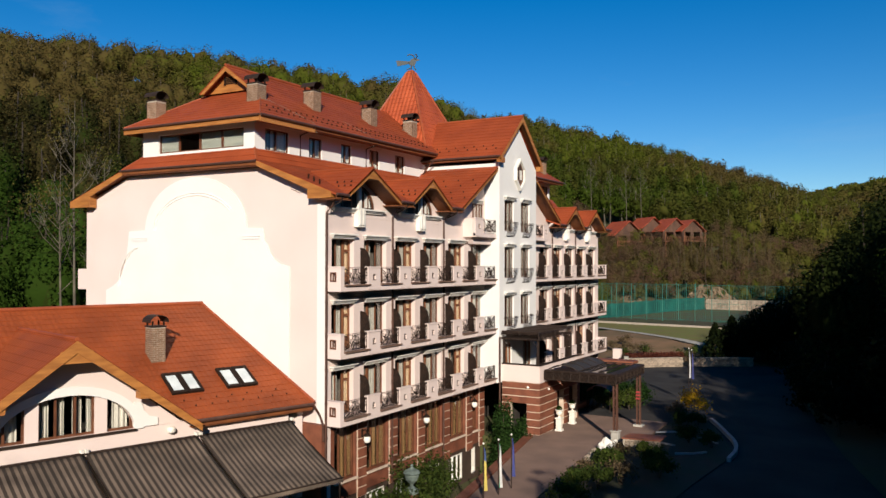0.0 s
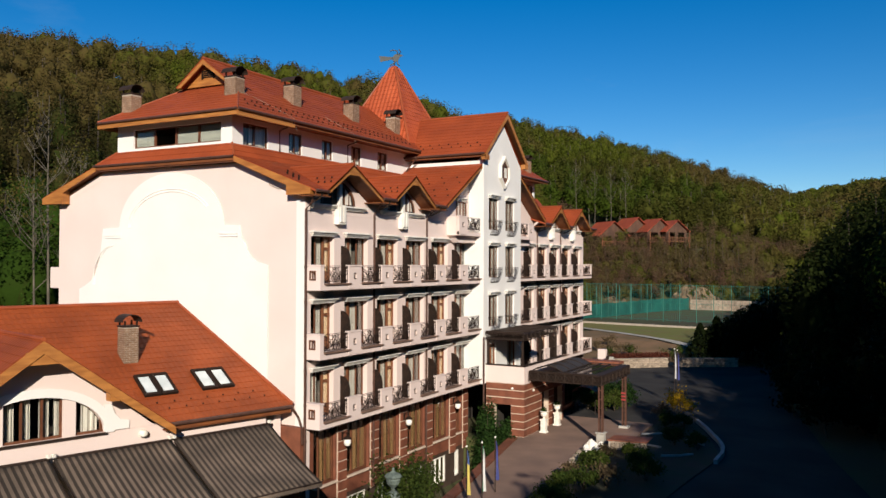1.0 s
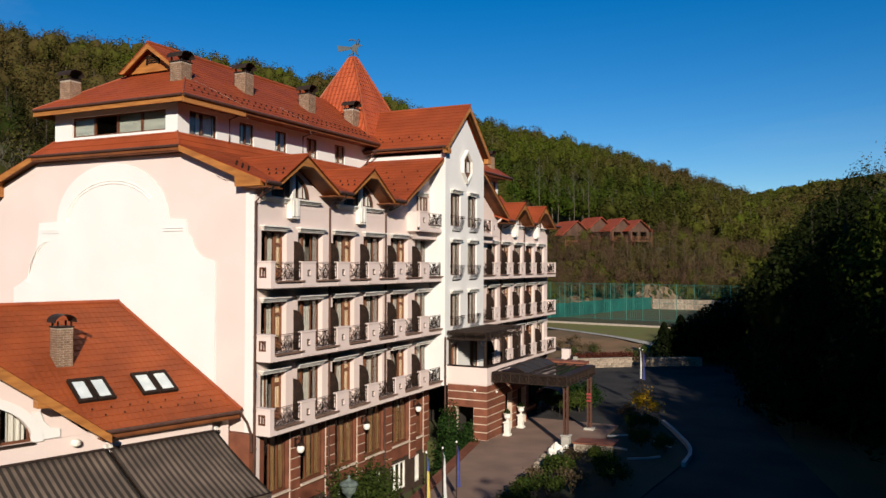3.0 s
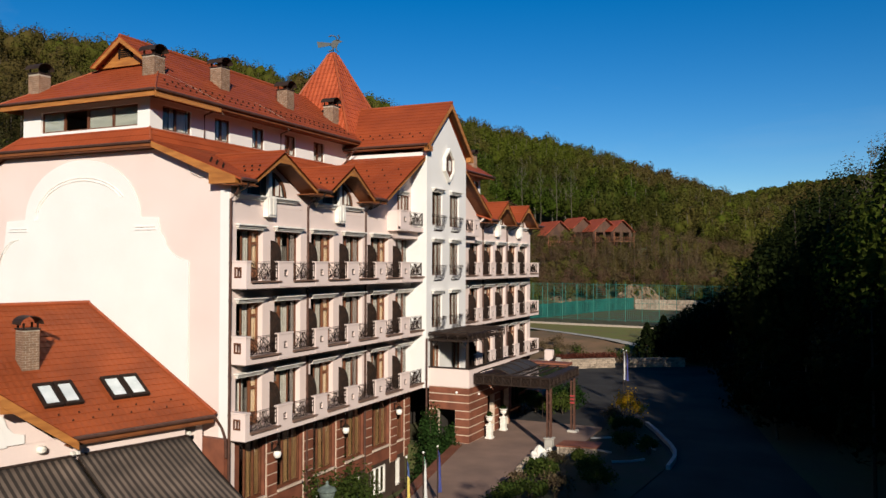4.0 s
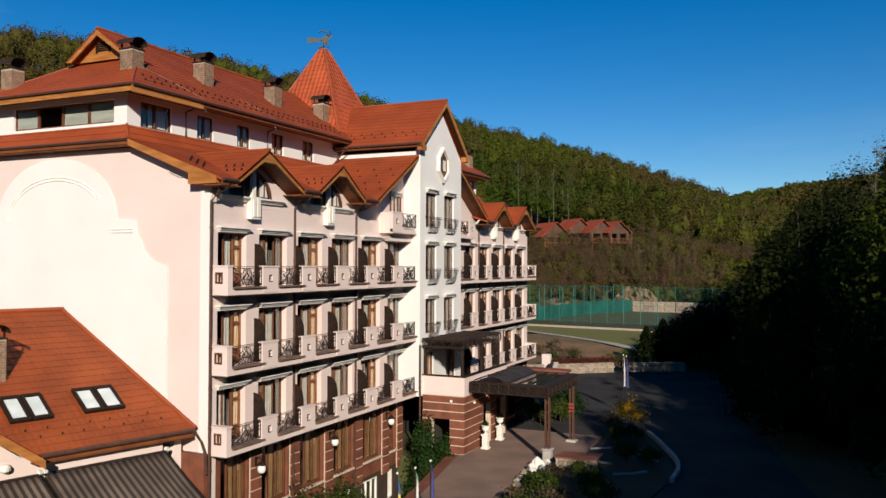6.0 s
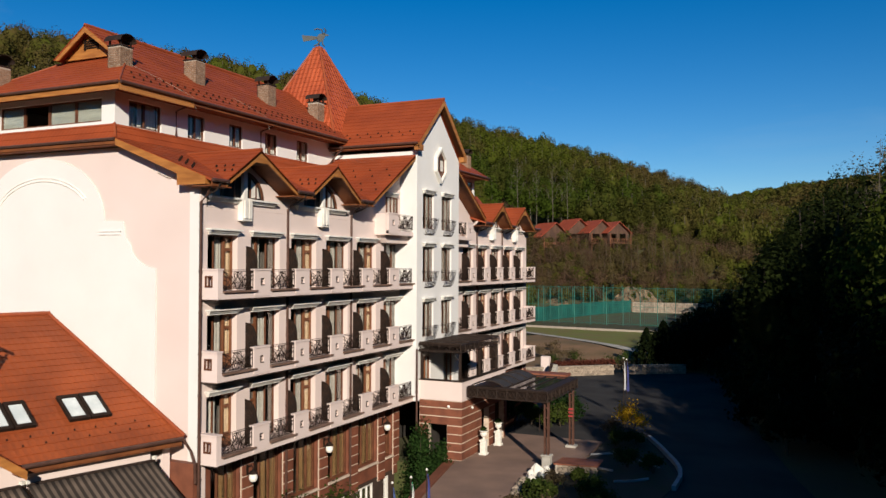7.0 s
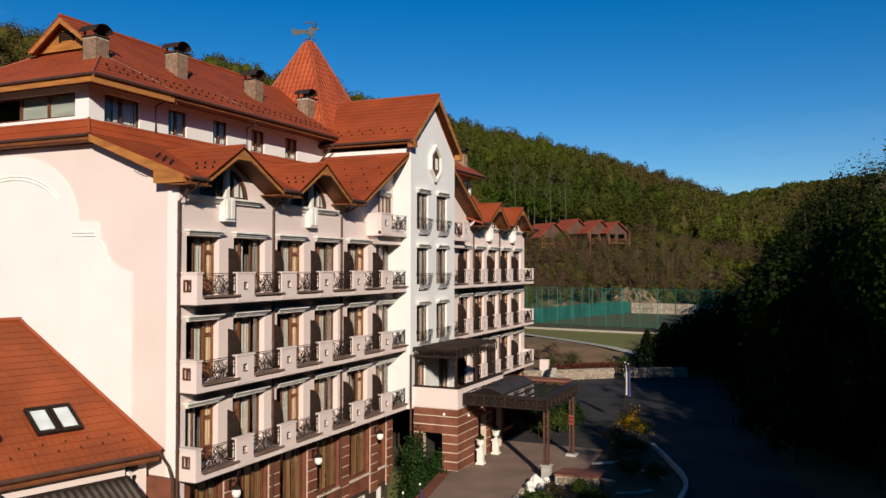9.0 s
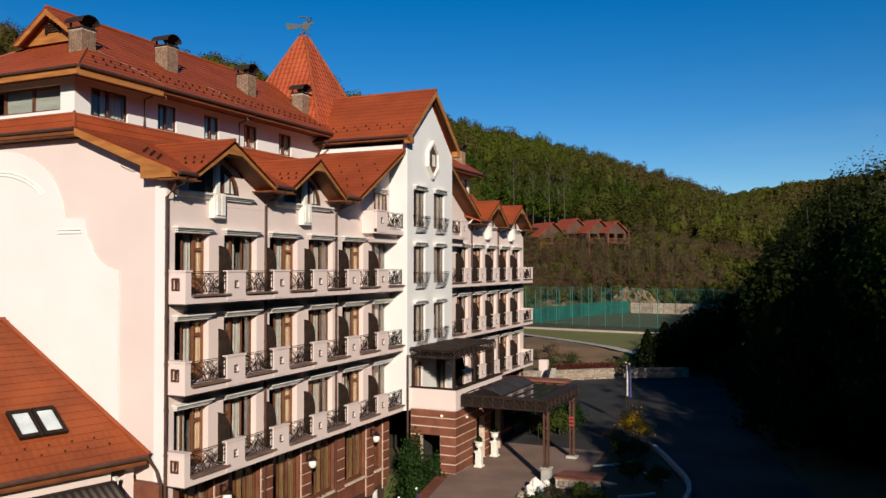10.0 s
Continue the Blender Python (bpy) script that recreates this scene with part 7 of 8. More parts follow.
def conifer(x, y, z, tall, rad, n, leaf):
    """A loose spruce: a trunk and tiers of drooping sprays."""
    t = thing("spruce_tree", "loose spruce at the edge of the yard, shade put into its colour", "tree", "spruces by the yard", at=(x, y, z))
    g = bmesh.new()
    tube(g, [(0, 0, -0.2), (0, 0, tall * 0.95)], 0.03 * tall ** 0.8, 6, 0.01)
    part("trunk", g, BARK, t)
    r = np.random.default_rng(int(abs(x * 13 + y * 7)))
    h = r.uniform(0.04, 1.0, n) ** 0.85
    tier = np.floor(h * 9) / 9
    spread = rad * (1.02 - h) ** 0.8 * r.uniform(0.2, 1.12, n) ** 0.6
    a = r.uniform(0, 2 * np.pi, n)
    wob = 1 + 0.25 * np.sin(a * 5 + tier * 40)
    c = np.stack([np.cos(a) * spread * wob, np.sin(a) * spread * wob, tall * (0.04 + 0.96 * h) - spread * 0.35 * (1 - (h - tier) * 3)], 1)
    # sprays take the near-black leaf so that the spruce looks shaded
    me = cloud_mesh("sprays", c, leaf * r.uniform(0.6, 1.4, n), np.clip(r.normal(size=n) * 0.25 + 0.4, 0, 1), np.stack([np.cos(a), np.sin(a), 0.4 + 0 * a], 1), SHADEDLEAF, 6)
    put("sprays", me, t)
    return t


# evergreens beside the porch: wide below, tapering to a loose tip
for x, y, z, h, rd, n in ((1.7, 14.9, -2.4, 4.8, 1.2, 3600), (2.7, 15.1, -1.2, 2.6, 0.75, 2000), (2.2, 14.0, -2.4, 3.6, 0.95, 2200)):
    stems(plant("evergreen_bush", "dense dark green evergreen beside the entrance porch", "shrub", (x, y, z),
                [("foliage", rd, h * 0.62, h * 0.32, n, 0.075, 30, CONIFER, 0.5), ("tip", rd * 0.55, h * 0.62, h * 0.68, n // 2, 0.07, 20, CONIFER, 0.6)], "evergreens by the porch"), 5, rd * 0.5, h * 0.85)
# bushes in the basement area
for x, y, s in ((1.6, 4.6, 1.35), (1.5, 7.6, 1.15), (1.5, 2.6, 1.0), (1.9, 5.2, 1.0), (3.2, 4.2, 1.2), (3.7, 3.2, 1.1), (3.0, 1.8, 1.1), (4.4, 1.6, 1.0), (4.1, 2.4, 1.1)):
    stems(plant("shrub", "loose leafy green shrub by the basement wall", "shrub", (x, y, -2.45), [("leaves", 0.75 * s, 2.6 * s, 1.55 * s, 1500, 0.075, 11, SHRUBLEAF, 0.5)], "shrubs by the basement"), 6, 0.6 * s, 2.6 * s)

# verdigris urn on a pier of the wall
u = thing("garden_urn", "weathered green stone urn on a low pier", "urn", at=(2.72, 2.9, Z0 - 0.3))
VERD = material("verdigris_stone", (0.16, 0.20, 0.17), (0.08, 0.10, 0.085), 4, 30, 0.8, 0.3)
g = bmesh.new()
box(g, -0.32, 0.32, -0.32, 0.32, 0.0, 0.18, 0.02)
lathe(g, [(0.24, 0.18), (0.2, 0.24), (0.09, 0.32), (0.09, 0.42), (0.28, 0.62), (0.33, 0.82), (0.30, 0.86), (0.30, 0.9)], 16)
part("bowl", g, VERD, u)
g = bmesh.new()
box(g, -0.38, 0.38, -0.38, 0.38, -2.4, -0.004, 0.02)
part("pier", g, BROWN, u)
g = bmesh.new()
lathe(g, [(0.38, 0.9), (0.40, 0.94), (0.32, 1.04), (0.12, 1.14), (0.05, 1.2), (0.07, 1.28), (0.02, 1.34)], 16)
part("lid", g, VERD, u)


# flags hanging from poles
def flag(x, y, z, tall, cols, drop, turn, label, group):
    f = thing("flagpole", label, "flag", group, at=(x, y, z))
    g = bmesh.new()
    tube(g, [(0, 0, -0.1), (0, 0, tall)], 0.028, 8)
    part("pole", g, STEEL, f)
    g = bmesh.new()
    lathe(g, [(0.02, tall), (0.05, tall + 0.04), (0.02, tall + 0.09)], 10)
    part("finial", g, URNM, f)
    w = 0.16
    rows, cw = 14, 6
    g = bmesh.new()
    grid = []
    for i in range(rows + 1):
        t = i / rows
        row = []
        for k in range(cw + 1):
            s = k / cw
            wid = w * (0.35 + 1.0 * t ** 0.7) * (1.0 - 0.25 * t)
            row.append(g.verts.new((0.03 + s * wid * math.cos(turn) + 0.02 * math.sin(s * 9 + t * 3), s * wid * math.sin(turn) + 0.035 * math.sin(s * 11 + t * 2), tall - 0.12 - drop * t - s * 0.16 * (1 - t))))
        grid.append(row)
    for i in range(rows):
        for k in range(cw):
            fc = g.faces.new((grid[i][k], grid[i][k + 1], grid[i + 1][k + 1], grid[i + 1][k]))
            fc.material_index = min(len(cols) - 1, (i if label.startswith("y") else k * rows // cw) * len(cols) // rows)
            fc.smooth = True
    part("cloth", g, cols, f)
    return f


def cloth(name, c):
    return material(name, c, tuple(v * 0.75 for v in c), 3, 40, 0.8, 0.1)


FY, FB, FW, FG, FR, FE = (cloth("flag_yellow", (0.55, 0.43, 0.10)), cloth("flag_blue", (0.06, 0.10, 0.26)), cloth("flag_white", (0.58, 0.57, 0.54)),
                          cloth("flag_green", (0.03, 0.25, 0.12)), cloth("flag_red", (0.45, 0.05, 0.05)), cloth("flag_deep_blue", (0.045, 0.055, 0.20)))
flag(6.42, 2.87, Z0, 2.35, (FB, FY, FY, FY), 1.9, 0.5, "yellow and blue flag hanging from a thin pole", "flags by the drive")
flag(6.73, 3.75, Z0, 2.38, (FG, FW, FW, FW, FR), 1.95, 0.5, "white and green flag hanging from a thin pole", "flags by the drive")
flag(6.80, 4.95, Z0, 2.40, (FE, FE, FE), 1.75, 0.5, "deep blue flag hanging from a thin pole", "flags by the drive")
flag(8.45, 32.4, 0.12, 4.0, (FW, FW, FB), 2.0, 0.5, "white and blue flag on a tall pole", "flags in the yard")
flag(8.62, 32.55, 0.12, 3.9, (FE, FE), 2.0, 0.5, "blue flag on a tall pole", "flags in the yard")


# planted bank between the drive and the road
sheet("planting_bed", [(9.62, -14), (12.5, -14), (13.8, 10), (14.4, 17), (12.8, 22), (11.2, 25.8), (9.1, 25.5), (9.3, 17.3), (7.7, 16.1), (7.62, 14.1), (8.15, 7.4), (8.73, 0)], 0.17, material("bed_soil", (0.045, 0.033, 0.022), (0.030, 0.034, 0.014), 0.8, 14, 0.95, 0.5), "dark planted bed beside the drive")


def kerb(name, pts, w, h, mat, label):
    g = bmesh.new()
    pts = [Vector(p) for p in pts]
    side = []
    for i, p in enumerate(pts):
        d = (pts[min(i + 1, len(pts) - 1)] - pts[max(i - 1, 0)])
        d.z = 0
        side.append(Vector((d.y, -d.x, 0)).normalized() * w / 2)
    rows = [[g.verts.new(p + s * k + Vector((0, 0, z))) for k, z in ((-1, -0.2), (-1, h), (1, h), (1, -0.2))] for p, s in zip(pts, side)]
    for a, b in zip(rows, rows[1:]):
        for k in range(4):
            g.faces.new((a[k], a[(k + 1) % 4], b[(k + 1) % 4], b[k]))
    g.faces.new(rows[0])
    g.faces.new(rows[-1][::-1])
    return tagged(new(name, mesh_of(g, mat, name)), label, "kerb", kind="structure")


KERBM = material("pale_kerb", (0.36, 0.36, 0.35), (0.26, 0.26, 0.25), 2, 30, 0.8, 0.2)
curve = lambda p, n: [tuple(np.array([np.interp(t, np.linspace(0, 1, len(p)), [q[k] for q in p]) for k in range(3)])) for t in np.linspace(0, 1, n)]
kerb("kerb", curve([(11.3, 26.2, 0.15), (12.3, 24.0, 0.15), (13.0, 22.2, 0.15), (13.7, 20.5, 0.15), (14.15, 19.0, 0.15), (14.4, 17.4, 0.15), (14.4, 15.4, 0.15)], 22), 0.2, 0.2, KERBM, "white rounded kerb round the bed")
for a, b in (((9.2, 20.5), (10.9, 22.2)), ((11.9, 20.2), (13.1, 19.2)), ((11.6, 15.5), (13.0, 16.7)), ((9.7, 18.0), (11.1, 17.5))):
    kerb("kerb", curve([(*a, 0.16), ((a[0] + b[0]) / 2 + 0.15, (a[1] + b[1]) / 2 - 0.1, 0.16), (*b, 0.16)], 7), 0.1, 0.1, KERBM, "pale garden edging in the bed")

# low field-stone wall with red coping by the canopy post
wall = tagged(thing("garden_wall", "low field-stone garden wall with a red brick coping", "wall"), kind="structure")
rw = random.Random(8)


def rubble(parent, a, b, z0, z1, depth, step=0.3):
    """Uneven stones laid between two points, joined where they are too many to tell apart."""
    a, b = Vector((*a, 0)), Vector((*b, 0))
    ln = (b - a).length
    d = (b - a) / ln
    nrm = Vector((d.y, -d.x, 0))
    g = bmesh.new()
    prism(g, [a + Vector((0, 0, z0)), b + Vector((0, 0, z0)), b + Vector((0, 0, z1 - 0.02)), a + Vector((0, 0, z1 - 0.02))], -nrm * depth)
    part("core", g, MORTAR, parent)
    shapes = []
    for k in range(6):
        g = bmesh.new()
        fs = box(g, -0.5, 0.5, -0.06, 0.05, -0.5, 0.5)
        for v in g.verts:
            v.co += Vector((rw.uniform(-0.12, 0.12), rw.uniform(-0.02, 0.02), rw.uniform(-0.12, 0.12)))
        bmesh.ops.bevel(g, geom=list(g.edges), offset=0.09, segments=1, affect="EDGES")
        shapes.append(mesh_of(g, STONE, "stone"))
    z, n = z0, 0
    ang = math.degrees(math.atan2(d.y, d.x))
    while z < z1 - 0.05:
        h = min(step * rw.uniform(0.7, 1.1), z1 - z)
        s = -rw.uniform(0, 0.2)
        while s < ln:
            w = step * rw.uniform(0.8, 1.7)
            c = a + d * (s + w / 2) + Vector((0, 0, z + h / 2))
            if 0 <= s + w / 2 <= ln and n < 280:
                put("stone", shapes[rw.randrange(6)], parent, Matrix.Translation(c + nrm * 0.01) @ pose(0, 0, 0, 0, rw.uniform(-6, 6), ang) @ Matrix.Diagonal((w * 0.96, 1.0, h * 0.96, 1)))
                n += 1
            s += w
        z += h


rubble(wall, (8.6, 15.9), (10.6, 16.2), 0.1, 0.62, 0.4, 0.24)
g = bmesh.new()
prism(g, [(8.55, 15.8, 0.62), (10.65, 16.1, 0.62), (10.6, 17.6, 0.62), (8.6, 17.2, 0.62)], (0, 0, 0.07))
part("coping", g, BROWN, wall)

# pale boulders of the rock garden
r9 = random.Random(21)


def boulder(x, y, z, sx, sy, sz, mat, label):
    g = bmesh.new()
    bmesh.ops.create_icosphere(g, subdivisions=3, radius=1)
    for v in g.verts:
        k = 1 + 0.35 * noise.noise(v.co * 1.3 + Vector((x, y, z))) + 0.12 * noise.noise(v.co * 4 + Vector((y, x, z)))
        v.co = Vector((v.co.x * sx * k, v.co.y * sy * k, v.co.z * sz * k))
    ob = new("boulder", mesh_of(g, mat, "boulder"))
    ob.matrix_world = pose(x, y, z, 0, 0, r9.uniform(0, 180))
    return tagged(ob, label, "boulder", "boulders of the rock garden")


for x, y, sx, sy, sz in ((7.95, 15.0, 0.30, 0.18, 0.40), (7.85, 14.3, 0.26, 0.18, 0.30), (8.35, 15.3, 0.2, 0.16, 0.34), (8.1, 13.7, 0.24, 0.2, 0.26), (8.45, 14.6, 0.3, 0.2, 0.3)):
    boulder(x, y, 0.15 + sz * 0.55, sx, sy, sz, URNM, "pale rough boulder in the rock garden")
for k in range(7):
    boulder(8.0 - k * 0.05 + r9.uniform(-0.1, 0.1), 11.4 + k * 0.42, 0.22, 0.2, 0.22, 0.14, STONE, "grey edging boulder beside the drive")

for x, y, s, mat, tone, lab in ((9.6, 5.6, 1.0, SHRUBLEAF, 0.45, "dull green leafy shrub beside the drive"), (10.2, 7.0, 0.9, SHRUBLEAF, 0.5, "green shrub in the planted bed"), (9.0, 8.4, 0.7, TWIG, 0.3, "bare reddish shrub in the planted bed"),
                                (9.8, 10.2, 1.0, SHRUBLEAF, 0.6, "green shrub in the planted bed"), (10.9, 8.2, 1.1, TWIG, 0.5, "bare reddish shrub in the planted bed"), (8.8, 11.8, 0.7, SHRUBLEAF, 0.3, "dark green shrub in the planted bed"),
                                (9.3, 13.2, 0.7, TWIG, 0.9, "bare brown shrub in the planted bed"), (11.2, 12.4, 0.9, SHRUBLEAF, 0.2, "dark green shrub in the planted bed"), (10.2, 14.6, 0.6, SHRUBLEAF, 0.8, "green shrub by the garden wall"),
                                (11.6, 18.6, 0.9, SHRUBLEAF, 0.3, "dark green shrub in the planted bed"), (13.0, 18.0, 0.8, SHRUBLEAF, 0.6, "green shrub near the kerb"), (10.0, 23.2, 0.9, SHRUBLEAF, 0.3, "dark green shrub in the planted bed"),
                                (9.4, 25.4, 1.1, TWIG, 0.2, "bare brown shrub in the planted bed"), (10.9, 24.0, 0.7, SHRUBLEAF, 0.4, "dark green shrub in the planted bed"), (10.2, 3.2, 1.1, SHRUBLEAF, 0.6, "green shrub beside the drive"), (12.2, 10.2, 1.0, SHRUBLEAF, 0.3, "dark green shrub in the planted bed")):
    stems(plant("shrub", lab, "shrub", (x, y, 0.16), [("leaves", 0.75 * s, 1.1 * s, 0.65 * s, 1300 if mat is SHRUBLEAF else 700, 0.06, 10, mat, tone)], "shrubs of the bed"), 7, 0.6 * s, 1.0 * s)
stems(plant("forsythia", "golden yellow flowering forsythia bush", "shrub", (10.2, 26.2, 0.15), [("blossom", 0.85, 1.8, 1.15, 1500, 0.06, 11, YELLOW, 0.5)]), 9, 0.8, 1.9)
for x, y, h, rd in ((4.7, 60.5, 3.9, 1.7), (6.2, 61.6, 4.6, 2.1)):
    conifer(x, y, 0.2, h, rd, 1000, 0.17)

# --- field-stone wall, pillar and steps at the end of the yard ---
yard = tagged(thing("yard_wall", "pale field-stone wall at the end of the yard", "wall"), kind="structure")
rubble(yard, (-9.0, 45.0), (-2.6, 49.3), 0.1, 1.05, 0.5, 0.25)
rubble(yard, (-1.75, 49.9), (2.9, 53.8), 0.1, 1.05, 0.5, 0.25)
rubble(yard, (3.7, 54.4), (9.0, 57.5), 0.1, 1.0, 0.5, 0.28)
pil = thing("gate_pillar", "cream square pillar beside the yard steps", "pillar", at=(-2.9, 51.0, 0.1))
g = bmesh.new()
box(g, -0.40, 0.40, -0.3, 0.3, 0, 1.75, 0.03)
part("shaft", g, PINK, pil)
st = thing("garden_steps", "short flight of pale steps with a dark side", "steps", at=(-1.7, 49.2, 0.1))
for k in range(5):
    g = bmesh.new()
    box(g, -0.05, 0.35, -0.9 + k * 0.3, -0.6 + k * 0.3, 0.0, 0.24 * (k + 1), 0.015)
    part("step", g, CONCRETE, st)
g = bmesh.new()
prism(g, [(-0.30, -1.0, 0), (-0.30, 0.7, 0), (-0.30, 0.7, 1.3), (-0.30, 0.3, 1.3)], (0.22, 0, 0))
part("side_wall", g, STEEL, st)


def draped(name, a, b, c, d, nu, nv, lift, mat, label, kind="structure"):
    """A sheet laid over the land between four corners."""
    g = bmesh.new()
    A, B, C, D = (Vector((*p, 0)) for p in (a, b, c, d))
    grid = []
    for j in range(nv + 1):
        row = []
        for i in range(nu + 1):
            p = A.lerp(B, i / nu).lerp(D.lerp(C, i / nu), j / nv)
            row.append(g.verts.new((p.x, p.y, max(height(p.x, p.y), 0.0) + lift + 0.06)))
        grid.append(row)
    for j in range(nv):
        for i in range(nu):
            g.faces.new((grid[j][i], grid[j][i + 1], grid[j + 1][i + 1], grid[j + 1][i]))
    return tagged(new(name, mesh_of(g, mat, name)), label, name, kind=kind)


EARTH = material("leafy_earth", (0.20, 0.112, 0.055), (0.125, 0.082, 0.035), 0.35, 5, 0.95, 0.5)
draped("bank", (-24, 50), (-1.9, 51.2), (-1.0, 70.6), (-14, 83), 14, 10, 0.10, EARTH, "brown bank of bare earth and dead leaves")
draped("bank", (-1.9, 51.2), (9.5, 59), (7, 66), (-1.0, 70.6), 10, 8, 0.10, EARTH, "brown bank of bare earth and dead leaves")
draped("path", (-17, 85.2), (6, 65.0), (6.3, 66.4), (-17, 87.0), 16, 2, 0.16, CONCRETE, "pale concrete path crossing the bank")
draped("lawn", (-22, 89), (7, 67.2), (9, 92.5), (-24, 96.5), 16, 8, 0.10, LAWN, "strip of green lawn below the courts")
# reddish hedge on the yard wall
hedge = plant("hedge", "clipped dark red hedge above the yard wall", "hedge", (0, 0, 0), [])
rh = np.random.default_rng(3)
n = 5200
t = rh.uniform(0, 1, n)
pts = np.stack([-1.6 + 4.5 * t + rh.normal(size=n) * 0.22 - 0.35, 50.5 + 3.9 * t + rh.normal(size=n) * 0.22 + 0.45, 1.18 + rh.normal(size=n) * 0.13], 1)
REDHEDGE = leaf_material("red_hedge_leaves", (0.085, 0.024, 0.016), (0.12, 0.04, 0.025))
put("leaves", cloud_mesh("leaves", pts, 0.07 * rh.uniform(0.6, 1.3, n), rh.uniform(0, 1, n), rh.normal(size=(n, 3)), REDHEDGE, 4), hedge)
for k in range(26):
    x = rh.uniform(-17, 4)
    y = 54 + (x + 17) * 0.3 + rh.uniform(0, 14) - (x + 17) * 0.25
    stems(plant("bank_shrub", "thin brown shrub on the earth bank", "shrub", (x, y, height(x, y) + 0.1), [("crown", 0.8, 1.5, 0.8, 260, 0.09, 7, TWIG if k % 3 else SHRUBLEAF, 0.5)], "shrubs on the bank"), 5, 0.6, 1.5)

# --- the courts: base wall, tall green fence, windscreen, turf ---
court = tagged(thing("court_fence", "tall green steel fence with netting round the courts", "fence"), kind="structure")
CA, CB = Vector((-30, 98.0, 0)), Vector((20, 90.5, 0))
g = bmesh.new()
prism(g, [CA + Vector((0, 0, 0.4)), CB + Vector((0, 0, 0.4)), CB + Vector((0, 0, 1.2)), CA + Vector((0, 0, 1.2))], (0.1, 0.4, 0))
part("base_wall", g, MORTAR, court, "pale concrete base wall")
g = bmesh.new()
tube(g, [(0, 0, 0), (0, 0, 5.6)], 0.05, 6)
POSTM = mesh_of(g, GREENPOST, "post")
for k in range(21):
    put("post", POSTM, court, Matrix.Translation(CA.lerp(CB, k / 20) + Vector((0.05, 0.2, 1.7))))
g = bmesh.new()
for z in (2.0, 4.5, 7.2):
    tube(g, [CA + Vector((0.05, 0.2, z)), CB + Vector((0.05, 0.2, z))], 0.025, 4)
part("rail", g, GREENPOST, court)
g = bmesh.new()
for k in range(160):
    p = CA.lerp(CB, k / 160) + Vector((0.05, 0.2, 0))
    tube(g, [p + Vector((0, 0, 1.75)), p + Vector((0, 0, 7.2))], 0.012, 3)
for k in range(18):
    tube(g, [CA + Vector((0.05, 0.2, 1.9 + k * 0.3)), CB + Vector((0.05, 0.2, 1.9 + k * 0.3))], 0.010, 3)
tagged(part("netting", g, GREENPOST, court), kind="stuff")
draped("turf", (-34, 99.0), (22, 91.5), (16, 146), (-30, 142), 16, 10, 0.12, TURF, "worn green turf of the courts")
rear = tagged(thing("court_windscreen", "green fabric windscreen along the far side of the courts", "screen"), kind="structure")
RA, RB = Vector((-27, 90.5, 0)), Vector((-13.0, 139.0, 0))
for a, b, n in ((RA, RB, 14),):
    for k in range(n):
        p, q = a.lerp(b, k / n), a.lerp(b, (k + 1) / n)
        zp, zq = height(p.x, p.y), height(q.x, q.y)
        g = bmesh.new()
        m0 = p.lerp(q, 0.5) + Vector((0.12, 0, 0))
        prism(g, [p + Vector((0, 0, zp + 0.2)), m0 + Vector((0, 0, (zp + zq) / 2 + 0.2)), q + Vector((0, 0, zq + 0.2)), q + Vector((0, 0, zq + 2.6)), m0 + Vector((0, 0, (zp + zq) / 2 + 2.5)), p + Vector((0, 0, zp + 2.6))], (0.02, -0.02, 0))
        part("panel", g, GREENNET, rear)
        put("post", POSTM, rear, Matrix.Translation(p + Vector((0, 0, zp))))
cw = tagged(thing("court_wall", "pale concrete slab wall behind the courts", "wall"), kind="structure")
for k in range(8):
    p = Vector((-12.8 + k * 2.1, 139.4 - k * 0.1, 0))
    g = bmesh.new()
    zz = height(p.x, p.y)
    box(g, p.x, p.x + 2.05, p.y, p.y + 0.15, zz - 0.2, zz + 2.2, 0.02)
    part("slab", g, STONE, cw)
goal = thing("football_goal", "white metal football goal on the turf", "goal", at=(4.5, 124, height(4.5, 124) + 0.15))
g = bmesh.new()
tube(g, [(0, 0, 0), (0, 0, 1.8), (0, 0, 1.8), (2.6, 2.4, 1.8), (2.6, 2.4, 0)], 0.06, 6)
part("frame", g, TRIM, goal)

# --- bare rock faces above the courts ---
def rock_face(x0, wide, y0, tall, n0, m0, label):
    """A cracked, leaning face of rock."""
    g = bmesh.new()
    rows = []
    for j in range(m0 + 1):
        row = []
        for i in range(n0 + 1):
            x = x0 + wide * i / n0
            t = j / m0
            k = max(0.0, math.sin(math.pi * i / n0)) ** 0.4
            crack = abs(noise.noise((x * 0.9, t * 3.0, 2.0))) * 1.2 + abs(noise.noise((x * 2.4, t * 7.0, 5.0))) * 0.6
            z = height(x, y0) - 1 + (0.6 + tall * t) * k * (0.80 + 0.30 * noise.noise((x * 0.35, 0.0, 1.0))) * (1.0 - 0.40 * i / n0)
            row.append(g.verts.new((x + 0.5 * noise.noise((x * 0.8, t * 6, 3.0)), y0 + 3.2 * t + 1.6 * crack, z)))
        rows.append(row)
    for j in range(m0):
        for i in range(n0):
            g.faces.new((rows[j][i], rows[j][i + 1], rows[j + 1][i + 1], rows[j + 1][i]))
    tagged(new("rock_face", mesh_of(g, ROCK, "rock_face")), label, "rock", kind="structure")


rock_face(-18.4, 11.4, 143.0, 8.6, 90, 36, "bare yellowish rock face above the courts")
rock_face(-33.6, 6.8, 143.0, 4.6, 54, 22, "low outcrop of bare rock beside the courts")


